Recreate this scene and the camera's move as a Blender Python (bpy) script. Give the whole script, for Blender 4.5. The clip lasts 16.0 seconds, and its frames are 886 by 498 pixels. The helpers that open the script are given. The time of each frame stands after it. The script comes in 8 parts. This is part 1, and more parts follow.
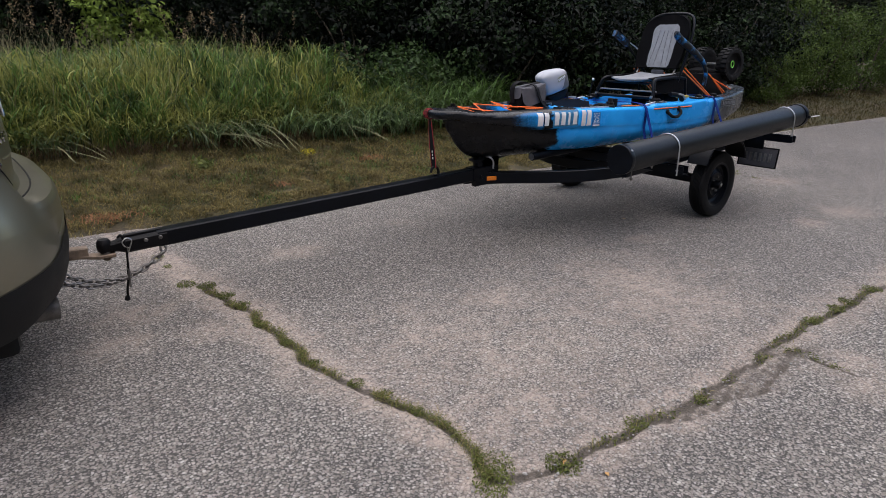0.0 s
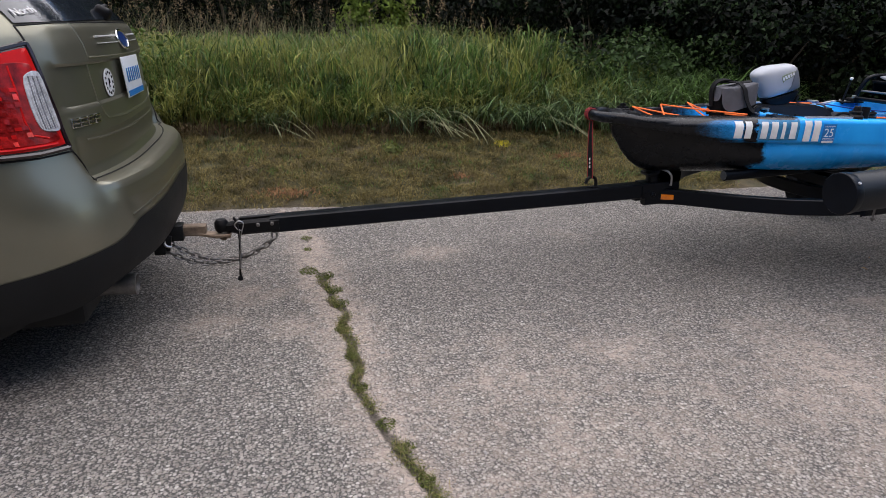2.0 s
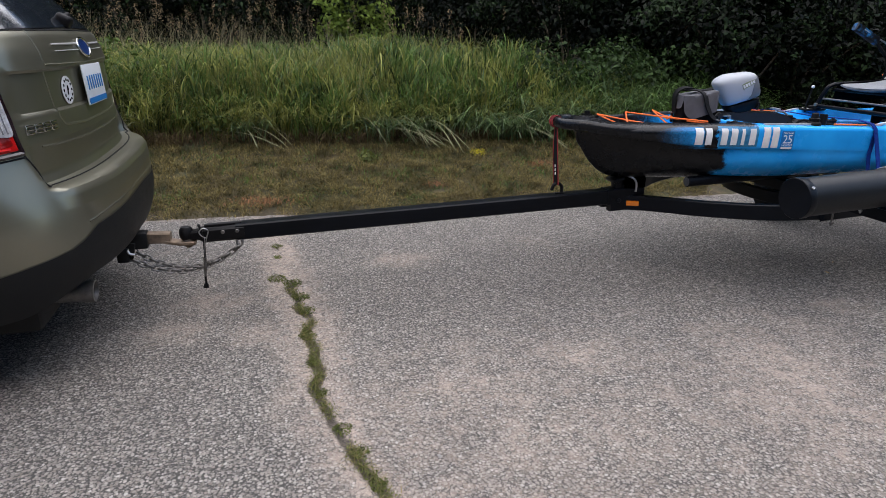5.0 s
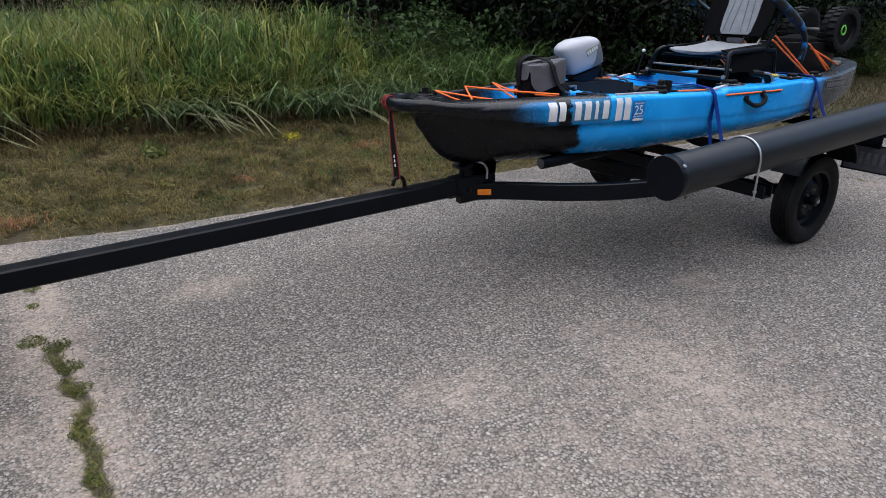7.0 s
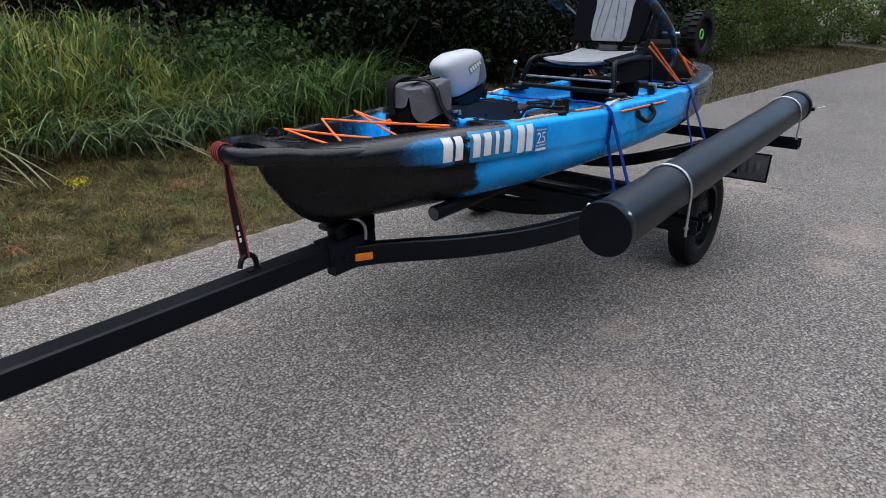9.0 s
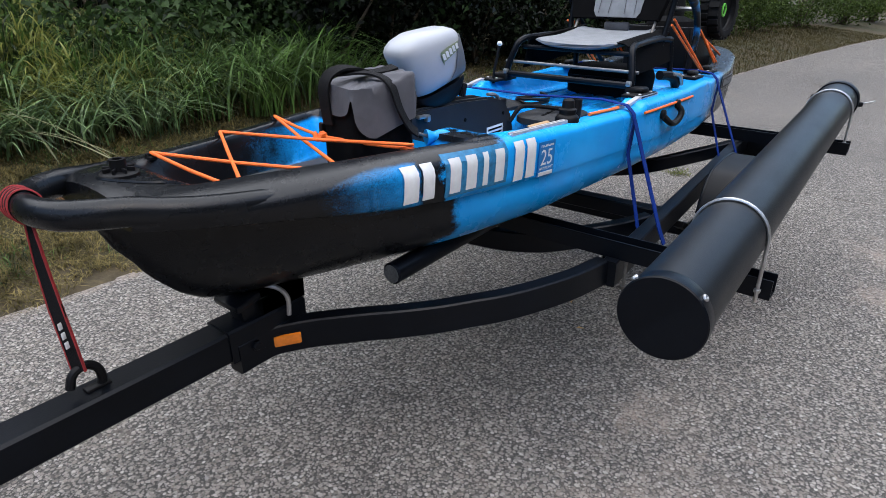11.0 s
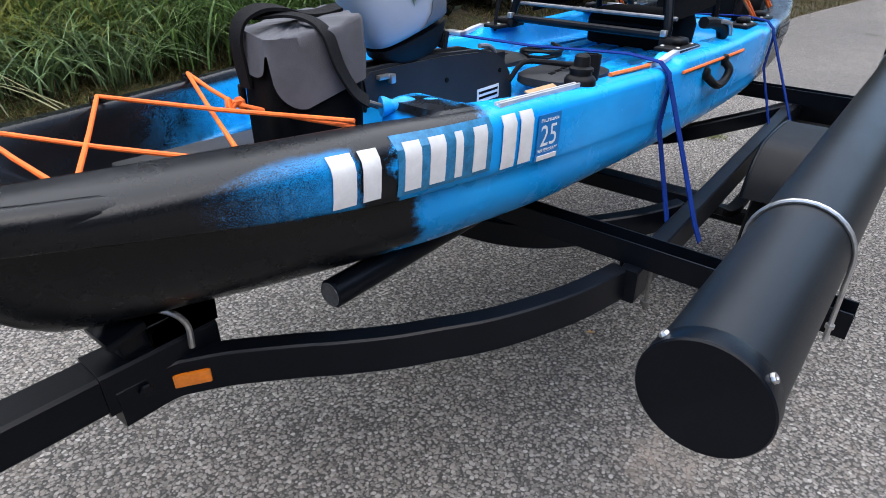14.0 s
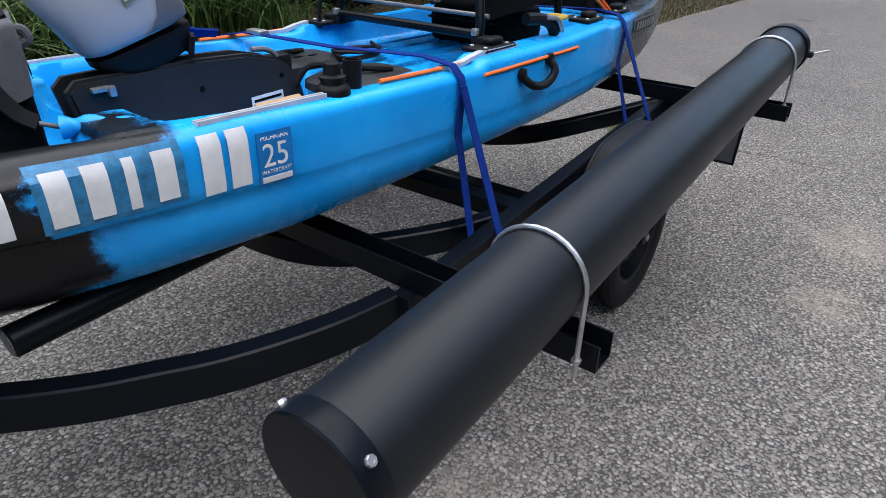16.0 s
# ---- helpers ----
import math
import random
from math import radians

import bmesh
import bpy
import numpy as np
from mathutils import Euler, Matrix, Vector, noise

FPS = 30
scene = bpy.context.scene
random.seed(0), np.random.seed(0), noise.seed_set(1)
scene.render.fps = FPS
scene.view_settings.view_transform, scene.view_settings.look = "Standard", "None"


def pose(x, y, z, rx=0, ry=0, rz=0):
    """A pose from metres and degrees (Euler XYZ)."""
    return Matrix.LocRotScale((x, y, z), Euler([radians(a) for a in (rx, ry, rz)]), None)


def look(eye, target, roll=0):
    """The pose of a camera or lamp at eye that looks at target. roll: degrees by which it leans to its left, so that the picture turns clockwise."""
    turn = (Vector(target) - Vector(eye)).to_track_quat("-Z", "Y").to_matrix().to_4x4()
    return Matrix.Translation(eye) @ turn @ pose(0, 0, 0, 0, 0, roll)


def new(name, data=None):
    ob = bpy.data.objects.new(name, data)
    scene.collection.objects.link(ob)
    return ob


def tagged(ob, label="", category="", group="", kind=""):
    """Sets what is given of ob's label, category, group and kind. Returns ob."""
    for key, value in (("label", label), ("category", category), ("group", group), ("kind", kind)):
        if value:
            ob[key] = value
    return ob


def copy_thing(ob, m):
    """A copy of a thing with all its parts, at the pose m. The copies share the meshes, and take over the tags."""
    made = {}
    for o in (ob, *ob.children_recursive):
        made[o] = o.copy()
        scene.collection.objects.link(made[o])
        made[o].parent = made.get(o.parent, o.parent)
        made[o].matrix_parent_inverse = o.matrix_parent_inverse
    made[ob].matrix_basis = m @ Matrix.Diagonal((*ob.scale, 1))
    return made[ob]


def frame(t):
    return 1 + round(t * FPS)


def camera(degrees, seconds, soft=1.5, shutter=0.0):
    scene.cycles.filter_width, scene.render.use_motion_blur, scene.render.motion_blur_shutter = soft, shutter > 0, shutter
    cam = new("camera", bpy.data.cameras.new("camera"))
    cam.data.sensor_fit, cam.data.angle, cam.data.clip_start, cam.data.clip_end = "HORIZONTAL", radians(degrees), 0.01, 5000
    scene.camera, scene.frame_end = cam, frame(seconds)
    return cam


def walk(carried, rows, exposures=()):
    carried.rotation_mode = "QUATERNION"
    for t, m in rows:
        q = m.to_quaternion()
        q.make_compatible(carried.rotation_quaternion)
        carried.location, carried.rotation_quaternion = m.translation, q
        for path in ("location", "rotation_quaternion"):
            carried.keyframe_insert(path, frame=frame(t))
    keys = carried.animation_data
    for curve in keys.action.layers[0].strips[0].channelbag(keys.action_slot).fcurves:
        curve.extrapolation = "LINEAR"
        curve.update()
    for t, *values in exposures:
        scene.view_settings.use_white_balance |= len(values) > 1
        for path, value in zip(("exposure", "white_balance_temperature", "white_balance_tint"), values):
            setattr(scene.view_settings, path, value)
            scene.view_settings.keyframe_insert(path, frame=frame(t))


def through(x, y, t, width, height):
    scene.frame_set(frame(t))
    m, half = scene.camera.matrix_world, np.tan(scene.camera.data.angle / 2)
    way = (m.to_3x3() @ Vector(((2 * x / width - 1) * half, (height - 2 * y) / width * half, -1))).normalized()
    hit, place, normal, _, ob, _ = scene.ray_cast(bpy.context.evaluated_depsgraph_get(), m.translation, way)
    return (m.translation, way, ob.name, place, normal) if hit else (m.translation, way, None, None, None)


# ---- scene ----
cam = camera(71.5, 16.0, soft=0.78)
METRES, EYE, TILT, LEAN, TURN = 5.357, 1.5, 0.0, 0.0, -41.4
PATH = [
    (0, (-0.0436, -0.1662, 1.2546), (1.1668, 1.2977, 0.6287), 0.57),
    (0.5, (0.2375, -0.0549, 1.2127), (1.2989, 1.4944, 0.5249), 0.66),
    (1, (0.4686, 0.0546, 1.2112), (1.317, 1.7131, 0.4835), 0.47),
    (1.5, (0.608, 0.1047, 1.2265), (1.2442, 1.8639, 0.5192), 0.51),
    (2, (0.7715, -0.0725, 1.2713), (1.2577, 1.7454, 0.594), 0.84),
    (2.5, (0.8052, -0.1213, 1.2811), (1.1721, 1.7326, 0.6264), 0.84),
    (3, (0.802, -0.1149, 1.2722), (1.1132, 1.7485, 0.6158), 0.89),
    (5.5, (0.921, -0.124, 1.2581), (1.5944, 1.6478, 0.6198), 0.77),
    (6, (0.9567, 0.0744, 1.2525), (1.7998, 1.7706, 0.6104), 0.66),
    (6.5, (0.9432, 0.2555, 1.2497), (1.8831, 1.8856, 0.5719), 0.61),
    (7, (1.0488, 0.4877, 1.2422), (2.0771, 2.0396, 0.5114), 0.5),
    (7.5, (1.1835, 0.6909, 1.2758), (2.3421, 2.1391, 0.5273), 0.65),
    (8, (1.2419, 0.9202, 1.2666), (2.5402, 2.247, 0.5224), 0.57),
    (8.5, (1.2526, 1.1041, 1.2657), (2.6488, 2.3327, 0.5299), 0.41),
    (9, (1.3657, 1.1984, 1.2539), (2.8004, 2.3917, 0.5344), 0.11),
    (9.5, (1.6142, 1.3271, 1.265), (3.0561, 2.5189, 0.5575), 0.1),
    (12, (2.0324, 1.8494, 1.1853), (3.5244, 2.8933, 0.3581), 1.24),
    (12.5, (2.0902, 1.8926, 1.1952), (3.4771, 3.0548, 0.3434), 1.28),
    (13, (2.154, 1.892, 1.1801), (3.4548, 3.1335, 0.3045), 1.21),
    (13.5, (2.2519, 1.8502, 1.1773), (3.5579, 3.0673, 0.2756), 1.16),
    (14, (2.3719, 1.8462, 1.1621), (3.7603, 2.9456, 0.2328), 1.1),
    (14.5, (2.5012, 1.8789, 1.1559), (3.9903, 2.8034, 0.1926), 1.03),
    (15, (2.5917, 1.8545, 1.1545), (4.1165, 2.6963, 0.1715), 0.92),
    (15.5, (2.6879, 1.733, 1.1705), (4.1603, 2.6479, 0.173), 1.04),
    (16, (2.7576, 1.5791, 1.1833), (4.1821, 2.5987, 0.2182), 1.13),
]
walk(cam, [(t, look(eye, target, roll)) for t, eye, target, roll in PATH],
     [(0, 1.84, 6720, 13), (3, 2.01, 6680, 12), (7, 1.98, 6450, 9.5), (9.5, 2.04, 6380, 8), (12.5, 2.4, 6380, 8), (14.5, 2.48, 6380, 8), (16, 2.15, 6380, 8)])

# ---- world and light ----
world = bpy.data.worlds.new("world")
scene.world = world
world.use_nodes = True
wn = world.node_tree
sky = wn.nodes.new("ShaderNodeTexSky")
sky.sky_type = "NISHITA"
sky.sun_disc = False
sky.sun_elevation, sky.sun_rotation = radians(52), radians(200)
sky.air_density, sky.dust_density, sky.ozone_density = 1.0, 1.4, 1.25
wn.links.new(sky.outputs["Color"], wn.nodes["Background"].inputs["Color"])
wn.nodes["Background"].inputs["Strength"].default_value = 0.074
sun = new("sun", bpy.data.lights.new("sun", "SUN"))
sun.data.energy, sun.data.angle, sun.data.color = 1.21, radians(95), (1.0, 0.96, 0.93)
sun.matrix_world = look((3.8, 4.3, 9), (3.4, 2.2, 0))

# ---- materials ----


def nodes_of(name):
    m = bpy.data.materials.new(name)
    m.use_nodes = True
    return m, m.node_tree, m.node_tree.nodes["Principled BSDF"]


def ramp(nt, source, stops):
    n = nt.nodes.new("ShaderNodeValToRGB")
    while len(n.color_ramp.elements) < len(stops):
        n.color_ramp.elements.new(0.5)
    for e, (p, c) in zip(n.color_ramp.elements, stops):
        e.position = p
        e.color = (*c, 1) if len(c) == 3 else c
    nt.links.new(source, n.inputs[0])
    return n.outputs[0]


def noise_of(nt, coords, scale, detail=4, rough=0.6):
    n = nt.nodes.new("ShaderNodeTexNoise")
    n.inputs["Scale"].default_value, n.inputs["Detail"].default_value, n.inputs["Roughness"].default_value = scale, detail, rough
    nt.links.new(coords, n.inputs["Vector"])
    return n.outputs["Fac"]


def math_of(nt, op, a, b=0.0, clamp=False):
    n = nt.nodes.new("ShaderNodeMath")
    n.operation, n.use_clamp = op, clamp
    for k, v in enumerate((a, b)):
        if isinstance(v, (int, float)):
            n.inputs[k].default_value = v
        else:
            nt.links.new(v, n.inputs[k])
    return n.outputs[0]


def blend(nt, fac, a, b):
    n = nt.nodes.new("ShaderNodeMix")
    n.data_type = "RGBA"
    for k, v in ((0, fac), (6, a), (7, b)):
        if isinstance(v, (int, float)):
            n.inputs[k].default_value = v
        elif isinstance(v, tuple):
            n.inputs[k].default_value = (*v, 1)
        else:
            nt.links.new(v, n.inputs[k])
    return n.outputs[2]


def bump(nt, bsdf, height, strength, distance):
    n = nt.nodes.new("ShaderNodeBump")
    n.inputs["Strength"].default_value, n.inputs["Distance"].default_value = strength, distance
    nt.links.new(height, n.inputs["Height"])
    nt.links.new(n.outputs["Normal"], bsdf.inputs["Normal"])


def smooth_step(nt, x, lo, hi):
    n = nt.nodes.new("ShaderNodeMapRange")
    n.interpolation_type = "SMOOTHSTEP"
    nt.links.new(x, n.inputs["Value"])
    n.inputs["From Min"].default_value, n.inputs["From Max"].default_value = lo, hi
    return n.outputs["Result"]


def surf(name, base, rough=0.5, metal=0.0, var=0.15, scale=12.0, grain=300.0, relief=0.08, coat=0.0, dust=0.0, gloss=0.5):
    """A worn surface: broad tone changes, fine grain, uneven gloss, small relief and a little pale dust."""
    m, nt, b = nodes_of(name)
    co = nt.nodes.new("ShaderNodeTexCoord").outputs["Object"]
    big, small = noise_of(nt, co, scale, 5), noise_of(nt, co, grain, 2)
    dark, light = tuple(c * (1 - var) for c in base), tuple(min(1, c * (1 + var)) for c in base)
    col = ramp(nt, big, [(0.3, dark), (0.7, light)])
    fine = ramp(nt, small, [(0.25, (1 - var * 0.6,) * 3), (0.75, (1 + 0 * var,) * 3)])
    mul = nt.nodes.new("ShaderNodeMix")
    mul.data_type, mul.blend_type = "RGBA", "MULTIPLY"
    mul.inputs[0].default_value = 1.0
    nt.links.new(col, mul.inputs[6])
    nt.links.new(fine, mul.inputs[7])
    out = mul.outputs[2]
    if dust:
        spots = math_of(nt, "MULTIPLY", smooth_step(nt, noise_of(nt, co, scale * 2.3, 8, 0.75), 0.52, 0.75), dust)
        out = blend(nt, spots, out, (0.35, 0.32, 0.28))
    nt.links.new(out, b.inputs["Base Color"])
    r = nt.nodes.new("ShaderNodeMapRange")
    nt.links.new(big, r.inputs["Value"])
    r.inputs["To Min"].default_value, r.inputs["To Max"].default_value = max(0.02, rough - 0.1), min(1, rough + 0.1)
    nt.links.new(r.outputs["Result"], b.inputs["Roughness"])
    b.inputs["Metallic"].default_value = metal
    b.inputs["Specular IOR Level"].default_value = gloss
    b.inputs["Coat Weight"].default_value = coat
    b.inputs["Coat Roughness"].default_value = 0.06
    if relief:
        bump(nt, b, small, relief, 0.002)
    return m


def leafy(name, dark, light, through=0.3, rough=0.5, clump=0.0, gloss=0.12):
    """Leaves and blades: each its own tone, light passing through them."""
    m, nt, b = nodes_of(name)
    geo = nt.nodes.new("ShaderNodeNewGeometry")
    obj = nt.nodes.new("ShaderNodeObjectInfo")
    mixed = math_of(nt, "MULTIPLY", obj.outputs["Random"], 0.2)
    t = math_of(nt, "ADD", math_of(nt, "MULTIPLY", geo.outputs["Random Per Island"], 0.8), mixed, True)
    # Noise paints whole patches dark: shaded gaps in foliage, mottling in mown grass.
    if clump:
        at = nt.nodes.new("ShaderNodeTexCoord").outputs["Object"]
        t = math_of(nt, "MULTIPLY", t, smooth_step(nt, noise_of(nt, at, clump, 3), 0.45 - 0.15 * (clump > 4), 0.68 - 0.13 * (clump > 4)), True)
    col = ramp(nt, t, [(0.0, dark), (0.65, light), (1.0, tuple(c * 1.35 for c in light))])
    nt.links.new(col, b.inputs["Base Color"])
    b.inputs["Roughness"].default_value = rough
    b.inputs["Specular IOR Level"].default_value = gloss
    tr = nt.nodes.new("ShaderNodeBsdfTranslucent")
    nt.links.new(col, tr.inputs["Color"])
    mx = nt.nodes.new("ShaderNodeMixShader")
    mx.inputs[0].default_value = through
    nt.links.new(b.outputs[0], mx.inputs[1])
    nt.links.new(tr.outputs[0], mx.inputs[2])
    nt.links.new(mx.outputs[0], nt.nodes["Material Output"].inputs["Surface"])
    return m


def road_material():
    """Chip-sealed asphalt: stones of many greys in dark binder, sandy drifts and dirt along the cracks."""
    m, nt, b = nodes_of("chip_seal")
    co = nt.nodes.new("ShaderNodeTexCoord").outputs["Object"]
    wob = nt.nodes.new("ShaderNodeTexNoise")
    wob.inputs["Scale"].default_value = 60
    nt.links.new(co, wob.inputs["Vector"])
    shift = nt.nodes.new("ShaderNodeVectorMath")
    shift.operation = "MULTIPLY_ADD"
    nt.links.new(wob.outputs["Color"], shift.inputs[0])
    shift.inputs[1].default_value = (0.008, 0.008, 0.008)
    nt.links.new(co, shift.inputs[2])

    def chip_layer(scale, small, large):
        """Separate stones of uneven size: how far each stands out, its tone, its tint, and a third random value."""
        v = nt.nodes.new("ShaderNodeTexVoronoi")
        v.inputs["Scale"].default_value = scale
        nt.links.new(shift.outputs[0], v.inputs["Vector"])
        own = nt.nodes.new("ShaderNodeSeparateColor")
        nt.links.new(v.outputs["Color"], own.inputs[0])
        reach = math_of(nt, "ADD", math_of(nt, "MULTIPLY", own.outputs[2], large - small), small)
        dome = math_of(nt, "SUBTRACT", reach, v.outputs["Distance"])
        return dome, own.outputs

    d1, own1 = chip_layer(78, 0.4, 0.67)
    d2, own2 = chip_layer(132, 0.4, 0.63)
    m1, m2 = smooth_step(nt, d1, 0.0, 0.1), smooth_step(nt, d2, 0.0, 0.12)
    greys = [(0.0, (0.125, 0.116, 0.105)), (0.35, (0.258, 0.24, 0.214)), (0.72, (0.338, 0.313, 0.278)), (0.92, (0.45, 0.42, 0.378)), (1.0, (0.55, 0.515, 0.47))]
    fine = ramp(nt, own2[0], [(0.0, (0.13, 0.12, 0.108)), (0.6, (0.252, 0.235, 0.208)), (1.0, (0.39, 0.363, 0.327))])
    coarse = blend(nt, math_of(nt, "MULTIPLY", own1[1], 0.4), ramp(nt, own1[0], greys), (0.36, 0.305, 0.258))
    tar = ramp(nt, noise_of(nt, co, 420, 3, 0.7), [(0.3, (0.052, 0.049, 0.045)), (0.7, (0.12, 0.113, 0.104))])
    chips = blend(nt, m1, blend(nt, math_of(nt, "MULTIPLY", m2, 0.9), tar, fine), coarse)
    lumps = ramp(nt, noise_of(nt, co, 34, 5, 0.75), [(0.3, (0.78, 0.78, 0.79)), (0.68, (1.12, 1.12, 1.12))])
    lumpy = nt.nodes.new("ShaderNodeMix")
    lumpy.data_type, lumpy.blend_type = "RGBA", "MULTIPLY"
    lumpy.inputs[0].default_value = 1.0
    nt.links.new(chips, lumpy.inputs[6])
    nt.links.new(lumps, lumpy.inputs[7])
    big = noise_of(nt, co, 0.55, 6, 0.55)
    mid = noise_of(nt, co, 3.2, 6, 0.7)
    mot = ramp(nt, math_of(nt, "ADD", math_of(nt, "MULTIPLY", big, 0.6), math_of(nt, "MULTIPLY", mid, 0.4)), [(0.34, (0.76, 0.76, 0.78)), (0.62, (1.03, 1.03, 1.03))])
    mul = nt.nodes.new("ShaderNodeMix")
    mul.data_type, mul.blend_type = "RGBA", "MULTIPLY"
    mul.inputs[0].default_value = 1.0
    nt.links.new(lumpy.outputs[2], mul.inputs[6])
    nt.links.new(mot, mul.inputs[7])
    at = nt.nodes.new("ShaderNodeAttribute")
    at.attribute_name = "wear"
    wear = nt.nodes.new("ShaderNodeSeparateColor")
    nt.links.new(at.outputs["Color"], wear.inputs[0])
    sandn = math_of(nt, "ADD", wear.outputs[0], math_of(nt, "MULTIPLY", math_of(nt, "SUBTRACT", noise_of(nt, co, 9, 8, 0.75), 0.5), 1.1))
    sand_f = smooth_step(nt, sandn, 0.18, 0.8)
    keep = math_of(nt, "MULTIPLY", sand_f, math_of(nt, "SUBTRACT", 1.0, math_of(nt, "MULTIPLY", smooth_step(nt, own1[1], 0.55, 0.75), 0.7)))
    sandc = ramp(nt, noise_of(nt, co, 260, 3), [(0.3, (0.31, 0.245, 0.2)), (0.7, (0.47, 0.385, 0.32))])
    col = blend(nt, math_of(nt, "MULTIPLY", keep, 0.8), mul.outputs[2], sandc)
    dirt_f = smooth_step(nt, math_of(nt, "ADD", wear.outputs[1], math_of(nt, "MULTIPLY", math_of(nt, "SUBTRACT", noise_of(nt, co, 28, 6, 0.7), 0.5), 0.9)), 0.4, 0.75)
    soil = ramp(nt, noise_of(nt, co, 120, 4), [(0.3, (0.05, 0.043, 0.036)), (0.7, (0.13, 0.11, 0.09))])
    col = blend(nt, dirt_f, col, soil)
    nt.links.new(col, b.inputs["Base Color"])
    b.inputs["Roughness"].default_value = 0.85
    b.inputs["Specular IOR Level"].default_value = 0.18
    h = math_of(nt, "ADD", math_of(nt, "MULTIPLY", m1, math_of(nt, "ADD", own1[0], 0.5)), math_of(nt, "MULTIPLY", m2, 0.45))
    h = math_of(nt, "ADD", h, math_of(nt, "MULTIPLY", noise_of(nt, co, 500, 2), 0.25))
    h = math_of(nt, "MULTIPLY", h, math_of(nt, "SUBTRACT", 1.0, math_of(nt, "MULTIPLY", keep, 0.8)))
    bump(nt, b, h, 1.0, 0.005)
    return m


def soil_material():
    m, nt, b = nodes_of("verge_soil")
    co = nt.nodes.new("ShaderNodeTexCoord").outputs["Object"]
    big, mid = noise_of(nt, co, 0.9, 6), noise_of(nt, co, 11, 6, 0.7)
    dry = ramp(nt, mid, [(0.3, (0.03, 0.022, 0.011)), (0.55, (0.065, 0.049, 0.024)), (0.75, (0.12, 0.088, 0.046))])
    green = ramp(nt, mid, [(0.3, (0.02, 0.022, 0.008)), (0.7, (0.058, 0.055, 0.02))])
    col = blend(nt, smooth_step(nt, big, 0.42, 0.6), dry, green)
    nt.links.new(col, b.inputs["Base Color"])
    b.inputs["Roughness"].default_value = 0.95
    bump(nt, b, mid, 0.8, 0.02)
    return m


def hull_material():
    """Moulded plastic, blue, sprayed black at the bow and grey at the stern, with speckled edges."""
    m, nt, b = nodes_of("hull_plastic")
    co = nt.nodes.new("ShaderNodeTexCoord").outputs["Object"]
    xyz = nt.nodes.new("ShaderNodeSeparateXYZ")
    nt.links.new(co, xyz.inputs[0])
    x, y, z = xyz.outputs
    spray = noise_of(nt, co, 520, 3, 0.8)
    cloud = noise_of(nt, co, 7, 5, 0.65)
    wide = math_of(nt, "MULTIPLY", math_of(nt, "SUBTRACT", cloud, 0.5), 0.22)
    jag = math_of(nt, "ADD", wide, math_of(nt, "MULTIPLY", math_of(nt, "SUBTRACT", spray, 0.5), 0.05))
    xs = math_of(nt, "ADD", x, jag)
    xf = math_of(nt, "ADD", x, math_of(nt, "ADD", wide, math_of(nt, "MULTIPLY", math_of(nt, "SUBTRACT", spray, 0.5), 0.62)))
    zs = math_of(nt, "ADD", z, math_of(nt, "MULTIPLY", jag, 0.12))
    bow = math_of(nt, "SUBTRACT", 1.0, smooth_step(nt, xf, 0.46, 0.76))
    low = math_of(nt, "MULTIPLY", math_of(nt, "SUBTRACT", 1.0, smooth_step(nt, math_of(nt, "ADD", z, math_of(nt, "MULTIPLY", jag, 0.12)), 0.194, 0.204)), math_of(nt, "SUBTRACT", 1.0, smooth_step(nt, xs, 0.80, 0.84)))
    band = math_of(nt, "MULTIPLY", smooth_step(nt, xs, 0.655, 0.69), math_of(nt, "SUBTRACT", 1.0, smooth_step(nt, xs, 0.735, 0.75)))
    top = math_of(nt, "MULTIPLY", smooth_step(nt, zs, 0.3, 0.314), math_of(nt, "SUBTRACT", 1.0, smooth_step(nt, xs, 0.93, 0.98)))
    band = math_of(nt, "MULTIPLY", band, smooth_step(nt, math_of(nt, "ABSOLUTE", y), 0.26, 0.28))
    within = math_of(nt, "MULTIPLY", math_of(nt, "SUBTRACT", 1.0, smooth_step(nt, math_of(nt, "ABSOLUTE", y), 0.255, 0.275)), math_of(nt, "SUBTRACT", 1.0, smooth_step(nt, xf, 0.6, 0.82)))
    black = math_of(nt, "MAXIMUM", math_of(nt, "MAXIMUM", bow, low), math_of(nt, "MAXIMUM", math_of(nt, "MAXIMUM", band, top), within))
    inner = math_of(nt, "MULTIPLY", smooth_step(nt, cloud, 0.48, 0.6), math_of(nt, "MULTIPLY", smooth_step(nt, x, 1.05, 1.3), math_of(nt, "SUBTRACT", 1.0, smooth_step(nt, math_of(nt, "ADD", math_of(nt, "ABSOLUTE", y), jag), 0.215, 0.285))))
    black = math_of(nt, "MAXIMUM", black, math_of(nt, "MULTIPLY", inner, 0.7), True)
    pit = math_of(nt, "MULTIPLY", math_of(nt, "SUBTRACT", 1.0, smooth_step(nt, math_of(nt, "ADD", math_of(nt, "ABSOLUTE", y), jag), 0.165, 0.245)), math_of(nt, "SUBTRACT", 1.0, smooth_step(nt, x, 0.82, 0.86)))
    black = math_of(nt, "MAXIMUM", black, math_of(nt, "MULTIPLY", pit, 0.93), True)
    blue = ramp(nt, noise_of(nt, co, 5, 4), [(0.3, (0.009, 0.285, 0.75)), (0.7, (0.016, 0.37, 0.88))])
    worn = blend(nt, math_of(nt, "MULTIPLY", smooth_step(nt, noise_of(nt, co, 40, 8, 0.8), 0.6, 0.8), 0.15), blue, (0.3, 0.45, 0.6))
    stern = smooth_step(nt, math_of(nt, "ADD", xs, math_of(nt, "MULTIPLY", z, -0.9)), 2.22, 2.52)
